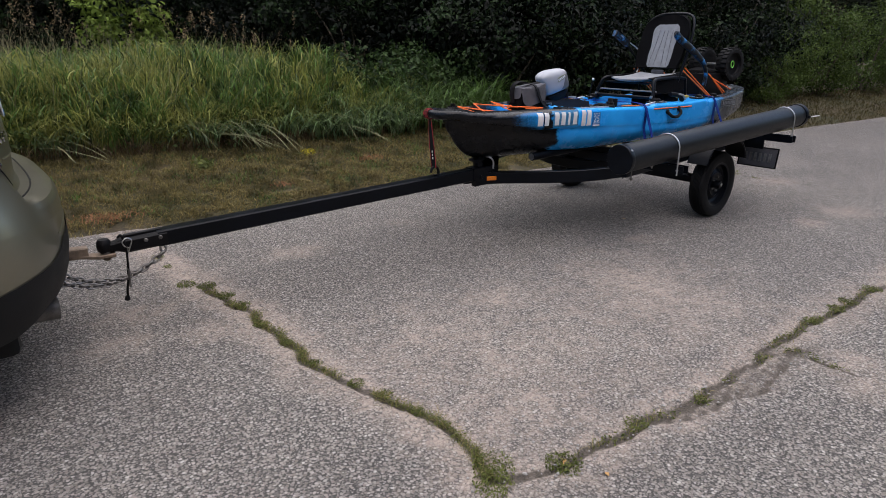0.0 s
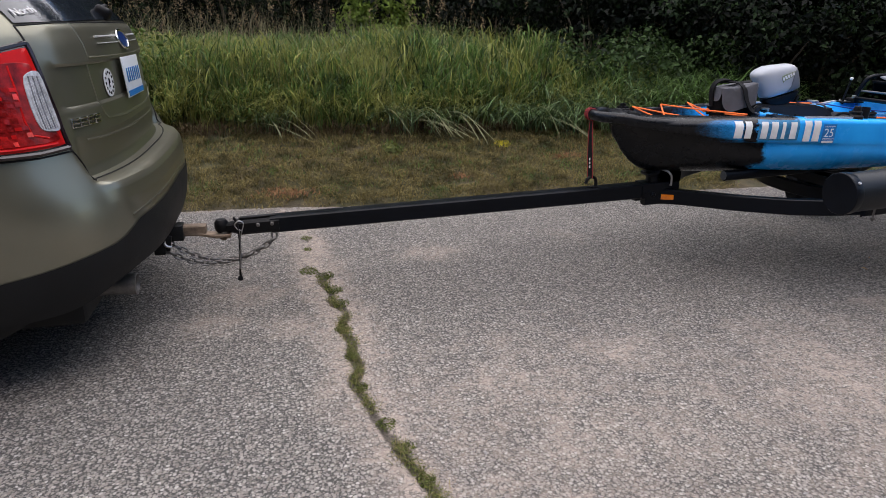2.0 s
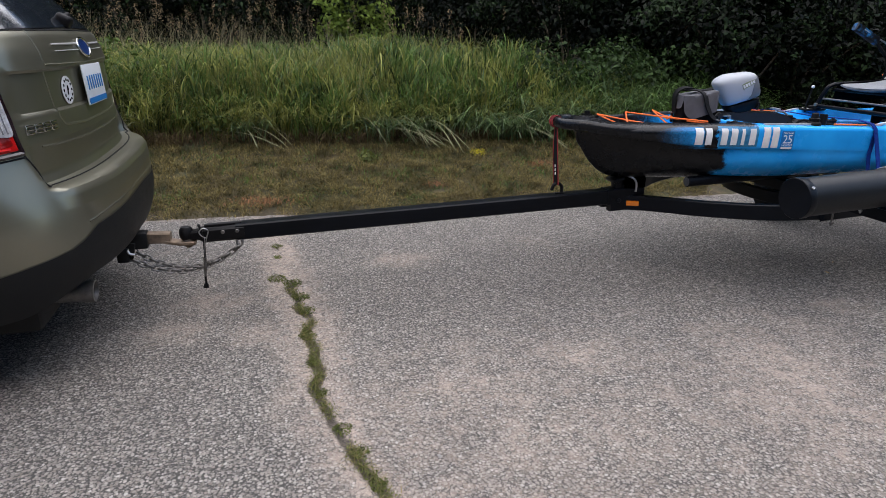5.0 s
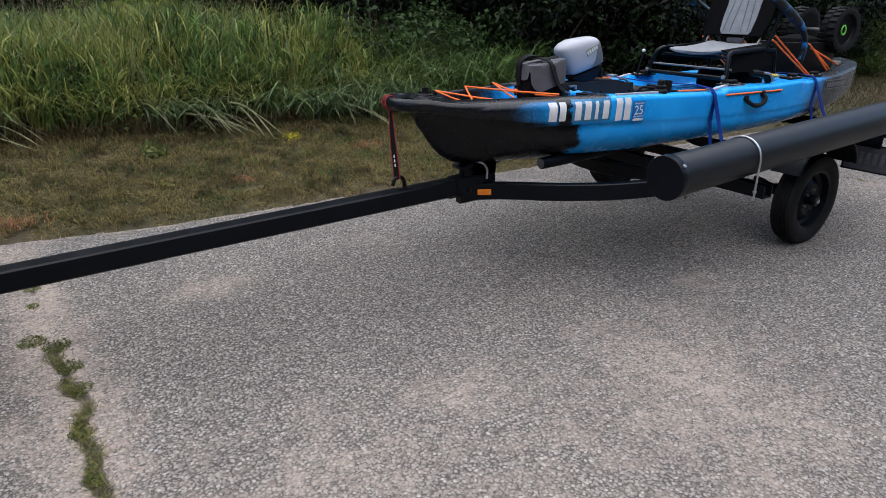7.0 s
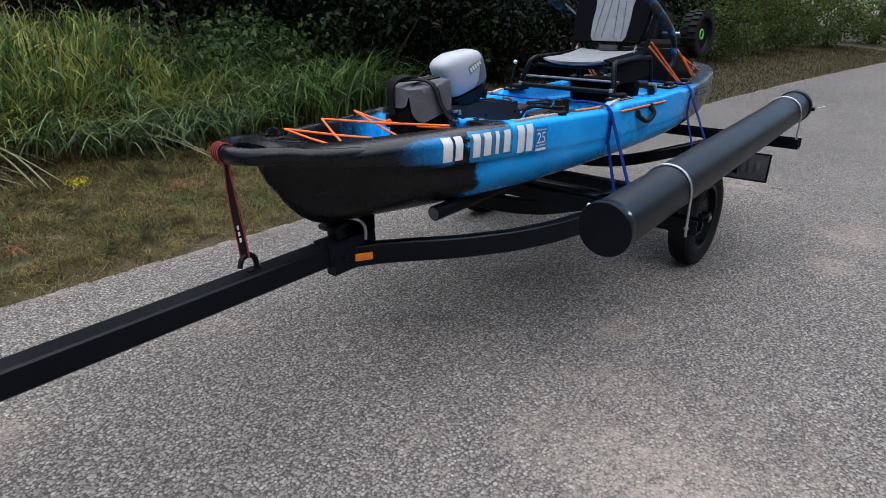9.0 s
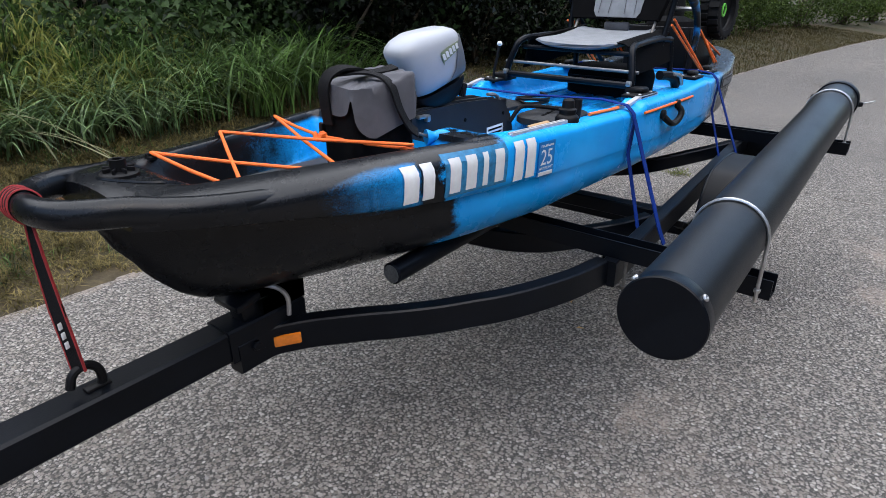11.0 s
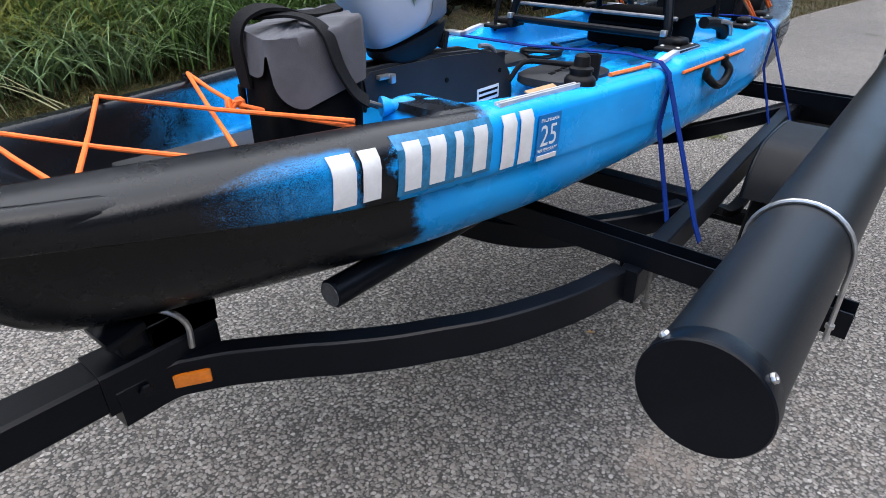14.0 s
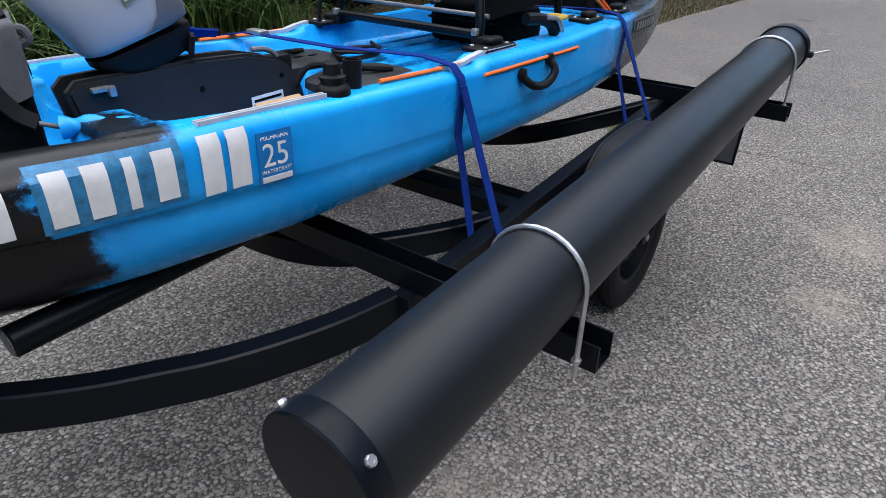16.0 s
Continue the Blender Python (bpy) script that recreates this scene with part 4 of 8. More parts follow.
def hull_ring(x):
    """Half a section from the rim down to the keel: an upper band with a lip, and the tucked-in lower hull."""
    b, t, k, f, g = fair(BEAM, x), fair(SHEER, x), fair(KEEL, x), fair(FLANGE, x), fair(TUCK, x)
    t += 0.014 * sm(x, 1.72, 1.755) * (1 - sm(x, 2.42, 2.5))
    f += 0.014 * sm(x, 1.72, 1.755) * (1 - sm(x, 2.42, 2.5))
    lip = 1.0 - 0.8 * sm(x, 0.8, 1.25)
    d, w, h = deck_half(x), b - deck_half(x), fair(DROP, x)
    out = [(d + w * math.sin(math.pi * q / 2), t - h * (1 - math.cos(math.pi * q / 2))) for q in (0, 0.12, 0.25, 0.38, 0.5, 0.62, 0.74, 0.87, 1.0)]
    out += [(b, t - max(0.45 * f, h + 0.004)), ((1 - 0.007 * lip) * b, t - 0.8 * f), ((1 - 0.02 * lip) * b, t - 0.95 * f), ((1 - 0.034 * lip) * b, t - f)]
    z0 = t - f - 0.006
    v = 1.0 - sm(x, 0.1, 0.8)
    p, r = 2.8 - 1.5 * v, 2.0 - 0.85 * v
    for q in (0.0, 0.12, 0.25, 0.4, 0.55, 0.7, 0.82, 0.91, 0.97, 1.0):
        out.append((max(0.004, (1 - 0.054 * lip) * b * (g + (1 - g) * (1 - lip)) * (1 - q**p) ** (1 / r)), z0 - q * max(0.01, z0 - k)))
    return out


def hull_side(x, z):
    """How far out the hull's side lies at a height (world height), at x from the bow."""
    ring = hull_ring(x)[::-1]
    return float(np.interp(z, [h for _, h in ring], [w for w, _ in ring]))


def deck_z(x, v):
    """Deck height: raised rim, bow well, footwell and rear tank well, and the slot of the bow handle."""
    b, t = fair(BEAM, x), fair(SHEER, x)
    d = deck_half(x)
    y = abs(v) * d
    inn = d - y
    well = lambda lo, hi, e, wall, depth: depth * sm(x, lo, lo + e) * (1 - sm(x, hi - e, hi)) * sm(inn, wall, wall + 0.035)  # noqa: E731
    crown = 0.01 * (1 - (y / d) ** 2)
    z = t + crown
    z -= 0.118 * sm(x, 0.21, 0.42) * (1 - sm(x, 0.92, 0.97)) * sm(inn, 0.003, 0.05)
    z -= max(well(1.44, 2.52, 0.04, 0.06, 0.052), well(0.94, 1.53, 0.05, 0.032, 0.125))
    z -= well(2.62, 3.30, 0.08, 0.075, 0.10)
    k = sm(x, 0.85, 0.885) * (1 - sm(x, 0.96, 1.01)) * sm(y, 0.125, 0.16)
    z = z * (1 - k) + (t + 0.003) * k
    z -= 0.012 * (1 - sm(x, 0.122, 0.14))
    if 1.46 < x < 2.45 and inn > 0.105:
        z -= 0.02 * sm(math.cos(y * 2 * math.pi / 0.088), 0.72, 0.95) * sm(x, 1.46, 1.5)
    z += 0.014 * (1 - sm(inn, 0.06, 0.068)) * sm(x, 1.72, 1.755) * (1 - sm(x, 2.42, 2.5))
    return z


def build_kayak():
    root = thing("kayak", (2.319, 2.835, 0.55), "blue and black sit-on-top fishing kayak strapped on the trailer", "kayak", "", -2.6, (0, 0, 0.55))
    bm = bmesh.new()
    xs = [0.122, 0.128] + [round(0.14 + 0.0165 * k, 4) for k in range(199)] + [3.43, 3.442, 3.45]
    nv = 96
    rings = []
    for x in xs:
        b = fair(BEAM, x)
        side = hull_ring(x)
        ring = [(x, -y, z) for y, z in side[::-1]]
        ring += [(x, (-1 + 2 * j / nv) * deck_half(x), deck_z(x, -1 + 2 * j / nv)) for j in range(1, nv)]
        ring += [(x, y, z) for y, z in side]
        rings.append([bm.verts.new(p) for p in ring])
    n = len(rings[0])
    for A, B in zip(rings, rings[1:]):
        for j in range(n):
            bm.faces.new((A[j], A[(j + 1) % n], B[(j + 1) % n], B[j]))
    bm.faces.new(rings[0])
    bm.faces.new(rings[-1][::-1])
    hull = part("hull", bm, M_HULL, root, "moulded blue hull sprayed black at the bow", 60)

    def on_side(x0, x1, z0, z1, lift=0.002, nx=3, nz=5, slant=0.0, thick=0.0015):
        b2 = bmesh.new()
        rows = []
        for i in range(nx + 1):
            row = []
            for j in range(nz + 1):
                z = z0 + (z1 - z0) * j / nz
                x = x0 + (x1 - x0) * i / nx + slant * (z - z0)
                row.append((x, -hull_side(x, z) - lift, z))
            rows.append(row)
        sheet(b2, rows, thick)
        return b2

    reg = part("number_panel", on_side(0.75, 0.955, 0.768, 0.866, 0.0015, 8), M_BACKING, root, "worn blue recess behind the registration marks")
    lx = [(0.632, 0.672), (0.684, 0.716), (0.762, 0.794), (0.812, 0.844), (0.866, 0.882), (0.908, 0.94), (0.982, 1.018), (1.03, 1.066)]
    for k, (a, b) in enumerate(lx):
        part("registration_mark", on_side(a, b, 0.776 - 0.014 * (k > 5), 0.857 + 0.006 * (k > 5), 0.0035, 3, 6), M_DECAL, reg if 1 < k < 6 else root, "bold white vinyl mark")
    st = part("registration_sticker", on_side(1.081, 1.15, 0.752, 0.847, 0.003, 3, 5), M_DECALBLUE, root, "blue and white watercraft sticker dated 25")

    def words(text, size, x, z, mat, parent, squash=1.0):
        y = -hull_side(x, z) - 0.0042
        lean = math.degrees(math.atan2(hull_side(x, z + 0.03) - hull_side(x, z - 0.03), 0.06))
        yaw = -math.degrees(math.atan2(hull_side(x + 0.05, z) - hull_side(x - 0.05, z), 0.1))
        lettering(text, size, Matrix.Translation((x, y, z - 0.55)) @ pose(0, 0, 0, 90 + lean, 0, yaw) @ Matrix.Diagonal((squash, 1, 1, 1)), mat, parent)

    words("25", 0.06, 1.1155, 0.802, M_DECAL, st, 0.9)
    words("MICHIGAN", 0.0125, 1.1155, 0.836, M_DECAL, st, 0.9)
    words("WATERCRAFT", 0.0105, 1.1155, 0.774, M_DECAL, st, 0.9)
    part("serial_bar", on_side(1.086, 1.145, 0.755, 0.765, 0.0042), M_DECAL, st)
    # stern badge: a pale outlined panel with a bar
    bd = part("stern_badge", on_side(2.70, 2.99, 0.805, 0.858, 0.003, 10, 5, 0.0), M_LIGHTGREY, root, "pale grey badge panel near the stern")
    part("badge_field", on_side(2.708, 2.982, 0.811, 0.852, 0.0045, 10), M_CHAR, bd)
    for k in range(9):
        part("badge_bar", on_side(2.722 + 0.029 * k, 2.742 + 0.029 * k, 0.818, 0.845, 0.006, 2, 3, 0.15), M_LIGHTGREY, bd)

    def deck_part(name, build, mat, label="", parent=root):
        b2 = bmesh.new()
        build(b2)
        return part(name, b2, mat, parent, label)

    # bow fittings
    # carry loop: its arms run along the outer face of the hull and sink into it
    arm = [(x, fair(BEAM, x) - 0.0235 + 0.0025 * (1 - sm(x, 0.2, 0.3)) - 0.008 * sm(x, 0.27, 0.42), z) for x, z in ((0.42, 0.828), (0.36, 0.834), (0.28, 0.839), (0.22, 0.844), (0.17, 0.85))] + [(0.13, 0.135, 0.857), (0.085, 0.113, 0.859), (0.046, 0.078, 0.859), (0.026, 0.036, 0.859)]
    loop = smooth_path([(x, -y, z) for x, y, z in arm] + [(0.022, 0, 0.859)] + [(x, y, z) for x, y, z in arm[::-1]], 4)
    deck_part("bow_grip", lambda b2: sweep(b2, loop, [(0.0235 * math.cos(k * math.pi / 8), 0.0272 * math.sin(k * math.pi / 8)) for k in range(16)], scales=[0.75 + 0.25 * sm(min(k, len(loop) - 1 - k), 0, 6) for k in range(len(loop))]), M_HULL, "moulded black carry loop at the bow")

    def mount(b2):
        c = (0.18, 0.0, 0.884)
        turned(b2, [(0.035, 0), (0.035, 0.006), (0.031, 0.009), (0.015, 0.01), (0.015, 0.032)] + [(0.009, 0.032), (0.009, 0.02), (0.001, 0.02)], c, (0, 0, 1), 28)
        for k in range(8):
            a = 2 * math.pi * k / 8
            box(b2, (c[0] + 0.022 * math.cos(a), c[1] + 0.022 * math.sin(a), c[2] + 0.012), (0.015, 0.004, 0.011), (0, 0, math.degrees(a)), 0.001, 1)

    deck_part("deck_mount", mount, M_PLASTIC, "round black accessory mount")

    def groove(b2):
        pts = smooth_path([(0.3, -0.1, 0), (0.25, -0.09, 0), (0.2, -0.08, 0), (0.142, 0.0, 0), (0.2, 0.08, 0), (0.25, 0.09, 0), (0.3, 0.1, 0)], 6)
        tube(b2, [(p.x, p.y, deck_z(p.x, p.y / deck_half(p.x)) + 0.001) for p in pts], 0.004, 6)

    deck_part("deck_ridge", groove, M_HULL)
    # lashing eyes and cords
    eyes = [(x, y, deck_z(x, min(1.0, abs(y) / deck_half(x))) - (0.003 if y > 0 else 0.012 if x > 0.7 else 0.024)) for x, y in ((0.305, 0.129), (0.513, 0.196), (0.715, 0.252), (0.33, -0.128), (0.53, -0.178), (0.735, -0.238))]
    for x, y, z in eyes:
        def eye(b2, x=x, y=y, z=z):
            turned(b2, [(0.012, 0), (0.012, 0.006), (0.006, 0.008), (0.006, 0.012), (0.001, 0.013)], (x, y, z), (0, 0, 1), 12)
            tube(b2, [(x + 0.012, y, z + 0.002), (x + 0.012, y, z + 0.012), (x - 0.012, y, z + 0.012), (x - 0.012, y, z + 0.002)], 0.003, 6)

        deck_part("lashing_eye", eye, M_PLASTIC)
    A, B, C, D, E, F = [Vector((x, y, z + 0.014)) for x, y, z in eyes]
    knot = Vector((0.68, 0.023, 0.872))
    cords = [(A, D + Vector((0.0, 0.005, 0))), (A, E + Vector((0, 0.0, 0.004))), (B, D + Vector((0.02, 0, 0.006))), (B, F + Vector((0, 0, 0.01))), (C, E + Vector((0.03, 0, 0.006))), (C, knot), (knot, F)]
    for p, q in cords:
        deck_part("bungee_cord", lambda b2: tube(b2, [p, p.lerp(q, 0.5) + Vector((0, 0, -0.003)), q], 0.0042, 8), M_ORANGE, "taut orange bungee cord")
    deck_part("bungee_knot", lambda b2: [tube(b2, [knot + Vector((0.012 * math.cos(t + o) * (1 + 0.3 * math.sin(2 * t)), 0.014 * math.sin(t + o), 0.008 * math.sin(3 * t))) for t in np.linspace(0, 6.0, 16)], 0.004, 7) for o in (0, 1.5)], M_ORANGE, "knotted orange cord")
    # side rails, handle and gear tracks on both sides
    for s in (-1, 1):
        def top(x, inn):
            v = (deck_half(x) - inn) / deck_half(x)
            return Vector((x, s * v * deck_half(x), deck_z(x, v)))

        deck_part("gear_track", lambda b2: sweep(b2, [Vector((1.0 + 0.033 * k, s * (0.3255 + 0.011 * k / 8), 0.8765 - 0.0025 * k / 8)) for k in range(9)], [(-0.0075, -0.006), (0.0075, -0.006), (0.0075, 0.003), (0.0025, 0.003), (0.0025, -0.001), (-0.0025, -0.001), (-0.0025, 0.003), (-0.0075, 0.003)]), M_TRACK, "aluminium gear track")
        deck_part("gear_track", lambda b2: sweep(b2, [top(1.62 + 0.04 * k, 0.024) + Vector((0, 0, 0.005)) for k in range(9)], rect(0.018, 0.01)), M_TRACK, "aluminium gear track")
        deck_part("bungee_cord", lambda b2: tube(b2, [top(1.42 + 0.05 * k, 0.02) + Vector((0, 0, 0.006)) for k in range(7)], 0.005, 7), M_ORANGE, "orange paddle bungee along the deck edge")
        deck_part("bungee_cord", lambda b2: tube(b2, [(x, s * (hull_side(x, fair(SHEER, x) - 0.02) + 0.003), fair(SHEER, x) - 0.018) for x in np.linspace(1.73, 2.22, 8)], 0.0045, 7), M_ORANGE, "orange paddle bungee along the hull side")

        def grip(b2):
            pts = []
            for t, (dx, dz) in enumerate(((-0.075, -0.052), (-0.055, -0.072), (0.0, -0.085), (0.05, -0.078), (0.07, -0.052), (0.066, -0.03))):
                x = 1.98 + dx
                z = fair(SHEER, x) + dz
                pts.append((x, s * (hull_side(x, z) + (0.006 if t in (0, 5) else 0.022)), z))
            tube(b2, smooth_path(pts, 5), 0.0115, 10)

        def grip_end(b2, dx, dz):
                x, z = 1.98 + dx, fair(SHEER, 1.98 + dx) + dz
                turned(b2, [(0.017, 0.0), (0.017, 0.01), (0.011, 0.014), (0.001, 0.015)], (x, s * hull_side(x, z), z), (0, s, 0), 14)

        h = deck_part("carry_handle", grip, M_PLASTIC, "black rubber carry handle")
        for dx, dz in ((-0.078, -0.045), (0.066, -0.026)):
            deck_part("handle_mount", lambda b2: grip_end(b2, dx, dz), M_PLASTIC, "", h)
        for x in (1.86, 2.42, 2.68):
            def pad(b2, x=x):
                p = top(x, 0.052)
                box(b2, p + Vector((0, 0, 0.004)), (0.15 if x < 2 else 0.11, 0.075, 0.012), (0, 0, -s * 1), 0.005)
                box(b2, p + Vector((0.012, 0, 0.018)), (0.06, 0.036, 0.022), (0, 0, 0), 0.01, 3)

            fit = deck_part("deck_fitting", pad, M_PLASTIC, "black screwed-down deck fitting")
            for ox, oy in ((-0.05, -0.022), (-0.045, 0.024), (0.05, -0.02)):
                deck_part("screw", lambda b2: turned(b2, [(0.006, 0), (0.006, 0.002), (0.004, 0.0035), (0.001, 0.0035)], top(x, 0.052) + Vector((ox * (1 if x < 2 else 0.75), oy, 0.0095)), (0, 0, 1), 10), M_ALU, "bright screw head", fit)
    # rod holder base and cup on the near gunwale
    def base(b2):
        c = (1.3, -0.322, 0.864)
        turned(b2, [(0.034, 0), (0.034, 0.012), (0.03, 0.018), (0.024, 0.022), (0.024, 0.03), (0.026, 0.03), (0.026, 0.036), (0.018, 0.04), (0.016, 0.06), (0.012, 0.064), (0.001, 0.064)], c, (0, 0, 1), 24)

    rh = deck_part("rod_holder", base, M_PLASTIC, "black clamp-on rod holder base")
    deck_part("cup", lambda b2: turned(b2, [(0.016, 0), (0.019, 0.0), (0.0195, 0.058), (0.016, 0.058), (0.015, 0.01), (0.001, 0.01)], (1.36, -0.312, 0.862), (0.05, 0, 1), 22), M_PLASTIC, "", rh)
    # well floor mat and cork pad
    deck_part("hatch_mat", lambda b2: box(b2, (0.70, 0, 0.772), (0.42, 0.30, 0.012), (0, 0, 0), 0.006), M_MAT, "dark grey rubber mat in the bow well")
    deck_part("foot_pad", lambda b2: box(b2, (1.19, -0.3, 0.866), (0.1, 0.024, 0.005), (22, 0, -2), 0.002), M_CORK, "tan foam foot pad")
    # moulded bumps beside the bag
    deck_part("moulded_step", lambda b2: sweep(b2, smooth_path([(0.862, -0.165, 0.868), (0.89, -0.18, 0.868), (0.92, -0.198, 0.865), (0.955, -0.224, 0.86), (0.985, -0.25, 0.852)], 8), circle(0.018, 14), scales=[0.62 + 0.45 * abs(math.cos(math.pi * k / 11)) * (1 - 0.012 * k) for k in range(33)]), M_HULLBLUE, "moulded blue scallops beside the bag")
    # stern cords
    for s in (-1, 1):
        for p, q in (((2.29, s * 0.23, 1.11), (2.65, s * 0.262, 0.885)), ((2.27, s * 0.23, 1.09), (2.62, s * 0.266, 0.884)), ((2.66, s * 0.215, 1.06), (2.91, s * 0.235, 0.905)), ((2.68, s * 0.215, 1.05), (2.87, s * 0.24, 0.902)), ((2.70, s * 0.21, 1.035), (3.04, s * 0.21, 0.925))):
            deck_part("bungee_cord", lambda b2: tube(b2, [p, q], 0.005, 7), M_ORANGE, "orange bungee over the rear well")
    return root


build_kayak()

# ---- things on the kayak ----
KA = radians(-2.6)


def on_board(name, c, label, category, group=""):
    """A thing that stands on the kayak, built in the kayak's frame; c: its base there."""
    x = 2.319 + c[0] * math.cos(KA) - c[1] * math.sin(KA)
    y = 2.835 + c[0] * math.sin(KA) + c[1] * math.cos(KA)
    return thing(name, (x, y, c[2]), label, category, group, -2.6, c)


def rounded_loft(bm, levels, n=36, p=3.0, tilt=None):
    """Levels of (z, centre x, centre y, half x, half y) as soft rectangles, closed above and below."""
    rings = []
    for z, cx, cy, hx, hy in levels:
        ring = []
        for k in range(n):
            a = 2 * math.pi * k / n
            c, s = math.cos(a), math.sin(a)
            ring.append(Vector((cx + hx * math.copysign(abs(c) ** (2 / p), c), cy + hy * math.copysign(abs(s) ** (2 / p), s), z)))
        rings.append([bm.verts.new(tilt(v) if tilt else v) for v in ring])
    for A, B in zip(rings, rings[1:]):
        for k in range(n):
            bm.faces.new((A[k], A[(k + 1) % n], B[(k + 1) % n], B[k]))
    bm.faces.new(rings[0][::-1])
    bm.faces.new(rings[-1])


def build_bag():
    root = on_board("cooler_bag", (0.787, -0.036, 0.765), "black soft cooler bag with a faded grey flap lid", "bag")
    turn = Matrix.Translation((0.787, -0.036, 0)) @ Matrix.Rotation(radians(-17), 4, "Z")
    tw = lambda v: turn @ Vector((v.x * 0.9, v.y * 0.91, 0.766 + (v.z - 0.766) * 0.985))  # noqa: E731
    A, B = 0.096, 0.1
    bm = bmesh.new()
    rounded_loft(bm, [(0.766, 0, 0, A - 0.008, B - 0.008), (0.772, 0, 0, A - 0.002, B - 0.002), (0.86, 0, 0, A, B), (0.95, 0, 0, A - 0.002, B - 0.002), (0.99, 0, 0, A - 0.008, B - 0.008)], 56, 9, tw)
    part("body", bm, M_CLOTHBLACK, root, "black padded bag body", 50)
    # lid: a slack cloth top, its hem hanging lower in two rounded tongues at the front and one at each side
    bm = bmesh.new()
    n, rings, r0 = 160, [], 0.016
    per = []
    for x0, y0, x1, y1 in ((-A, -B, -A, B), (-A, B, A, B), (A, B, A, -B), (A, -B, -A, -B)):
        per += [(x0 + (x1 - x0) * k / 40, y0 + (y1 - y0) * k / 40, k / 40) for k in range(40)]
    for lv in range(13):
        ring = []
        for k, (x, y, u) in enumerate(per):
            side_no = k // 40
            e = 2 * u - 1
            cut_in = max(0.0, abs(e) - 0.86) / 0.14
            x, y = x * (1 - 0.05 * cut_in**2), y * (1 - 0.05 * cut_in**2)
            # near side: one broad rounded tongue; bow side: two; the rest: shallow
            if side_no == 3:
                hang = 0.104 * math.sqrt(max(0.0, 1 - ((e - 0.3) / 0.66) ** 2)) ** 0.7 if e > 0.3 else 0.104 - 0.045 * (0.3 - e) / 1.3
            elif side_no == 0:
                hang = 0.058 * math.sqrt(max(0.0, 1 - ((e - 0.04) / 0.95) ** 2)) ** 0.5
            else:
                hang = 0.05 * (1 - e**4)
            hem = 0.985 - max(0.012, hang)
            soft = 0.005 * noise.noise((x * 26, y * 26, 0.35 * lv)) + 0.0025 * noise.noise((x * 70, y * 70, lv))
            if lv < 7:
                q = lv / 6
                f, z = 1.03 + 0.03 * (1 - q) ** 2 + soft * 2.4, hem + (1.0 - hem) * q
            else:
                f = (1.02, 1.0, 0.965, 0.8, 0.45, 0.06)[lv - 7]
                z = (1.006, 1.0095, 1.011, 1.012, 1.013, 1.013)[lv - 7] + soft * 1.3 + 0.018 * x / A * f
            ring.append(bm.verts.new(tw(Vector((x * f, y * f, z)))))
        rings.append(ring)
    for R, S in zip(rings, rings[1:]):
        for k in range(n):
            bm.faces.new((R[k], R[(k + 1) % n], S[(k + 1) % n], S[k]))
    bm.faces.new(rings[-1])
    part("flap_lid", bm, M_CLOTH, root, "faded grey cloth flap lid with scalloped hem", 70)
    # wide black handle from the front of the bag over the lid
    for y0 in (0.055,):
        bm = bmesh.new()
        sweep(bm, smooth_path([tw(Vector(p)) for p in ((-0.105, 0.03, 0.90), (-0.112, 0.03, 0.95), (-0.114, 0.028, 0.99), (-0.1, 0.024, 1.02), (-0.068, 0.014, 1.036), (-0.03, 0.004, 1.036), (0.01, 0.0, 1.026), (0.05, 0.0, 1.026), (0.09, 0.0, 1.034))], 6), rect(0.006, 0.034), (0, 1, 0.1))
        part("carry_strap", bm, M_BSTRAP, root, "wide black webbing carry strap")
    bm = bmesh.new()
    sweep(bm, smooth_path([tw(Vector(p)) for p in ((-0.07, 0.03, 1.022), (-0.03, -0.02, 1.028), (0.0, -0.07, 1.024), (0.018, -0.106, 1.004), (0.035, -0.118, 0.95), (0.062, -0.122, 0.905), (0.088, -0.122, 0.885))], 7), rect(0.028, 0.005), (0.15, -0.75, 0.65))
    part("shoulder_strap", bm, M_BSTRAP, root, "black shoulder strap with a steel clip")
    bm = bmesh.new()
    q = tw(Vector((0.09, -0.123, 0.884)))
    tube(bm, [q, q + Vector((0.03, -0.008, -0.012))], 0.004, 8)
    part("clip", bm, M_STEEL, root)
    bm = bmesh.new()
    box(bm, tw(Vector((-A - 0.006, 0.085, 0.87))), (0.012, 0.02, 0.05), (0, 0, -17), 0.004)
    part("buckle", bm, M_PLASTIC, root)
    bm = bmesh.new()
    tube(bm, smooth_path([tw(Vector(p)) for p in ((0.09, -0.04, 1.012), (0.106, -0.04, 1.014), (0.112, -0.04, 0.998), (0.09, -0.04, 0.99))], 5), 0.008, 8)
    part("side_grip", bm, M_CLOTH, root)


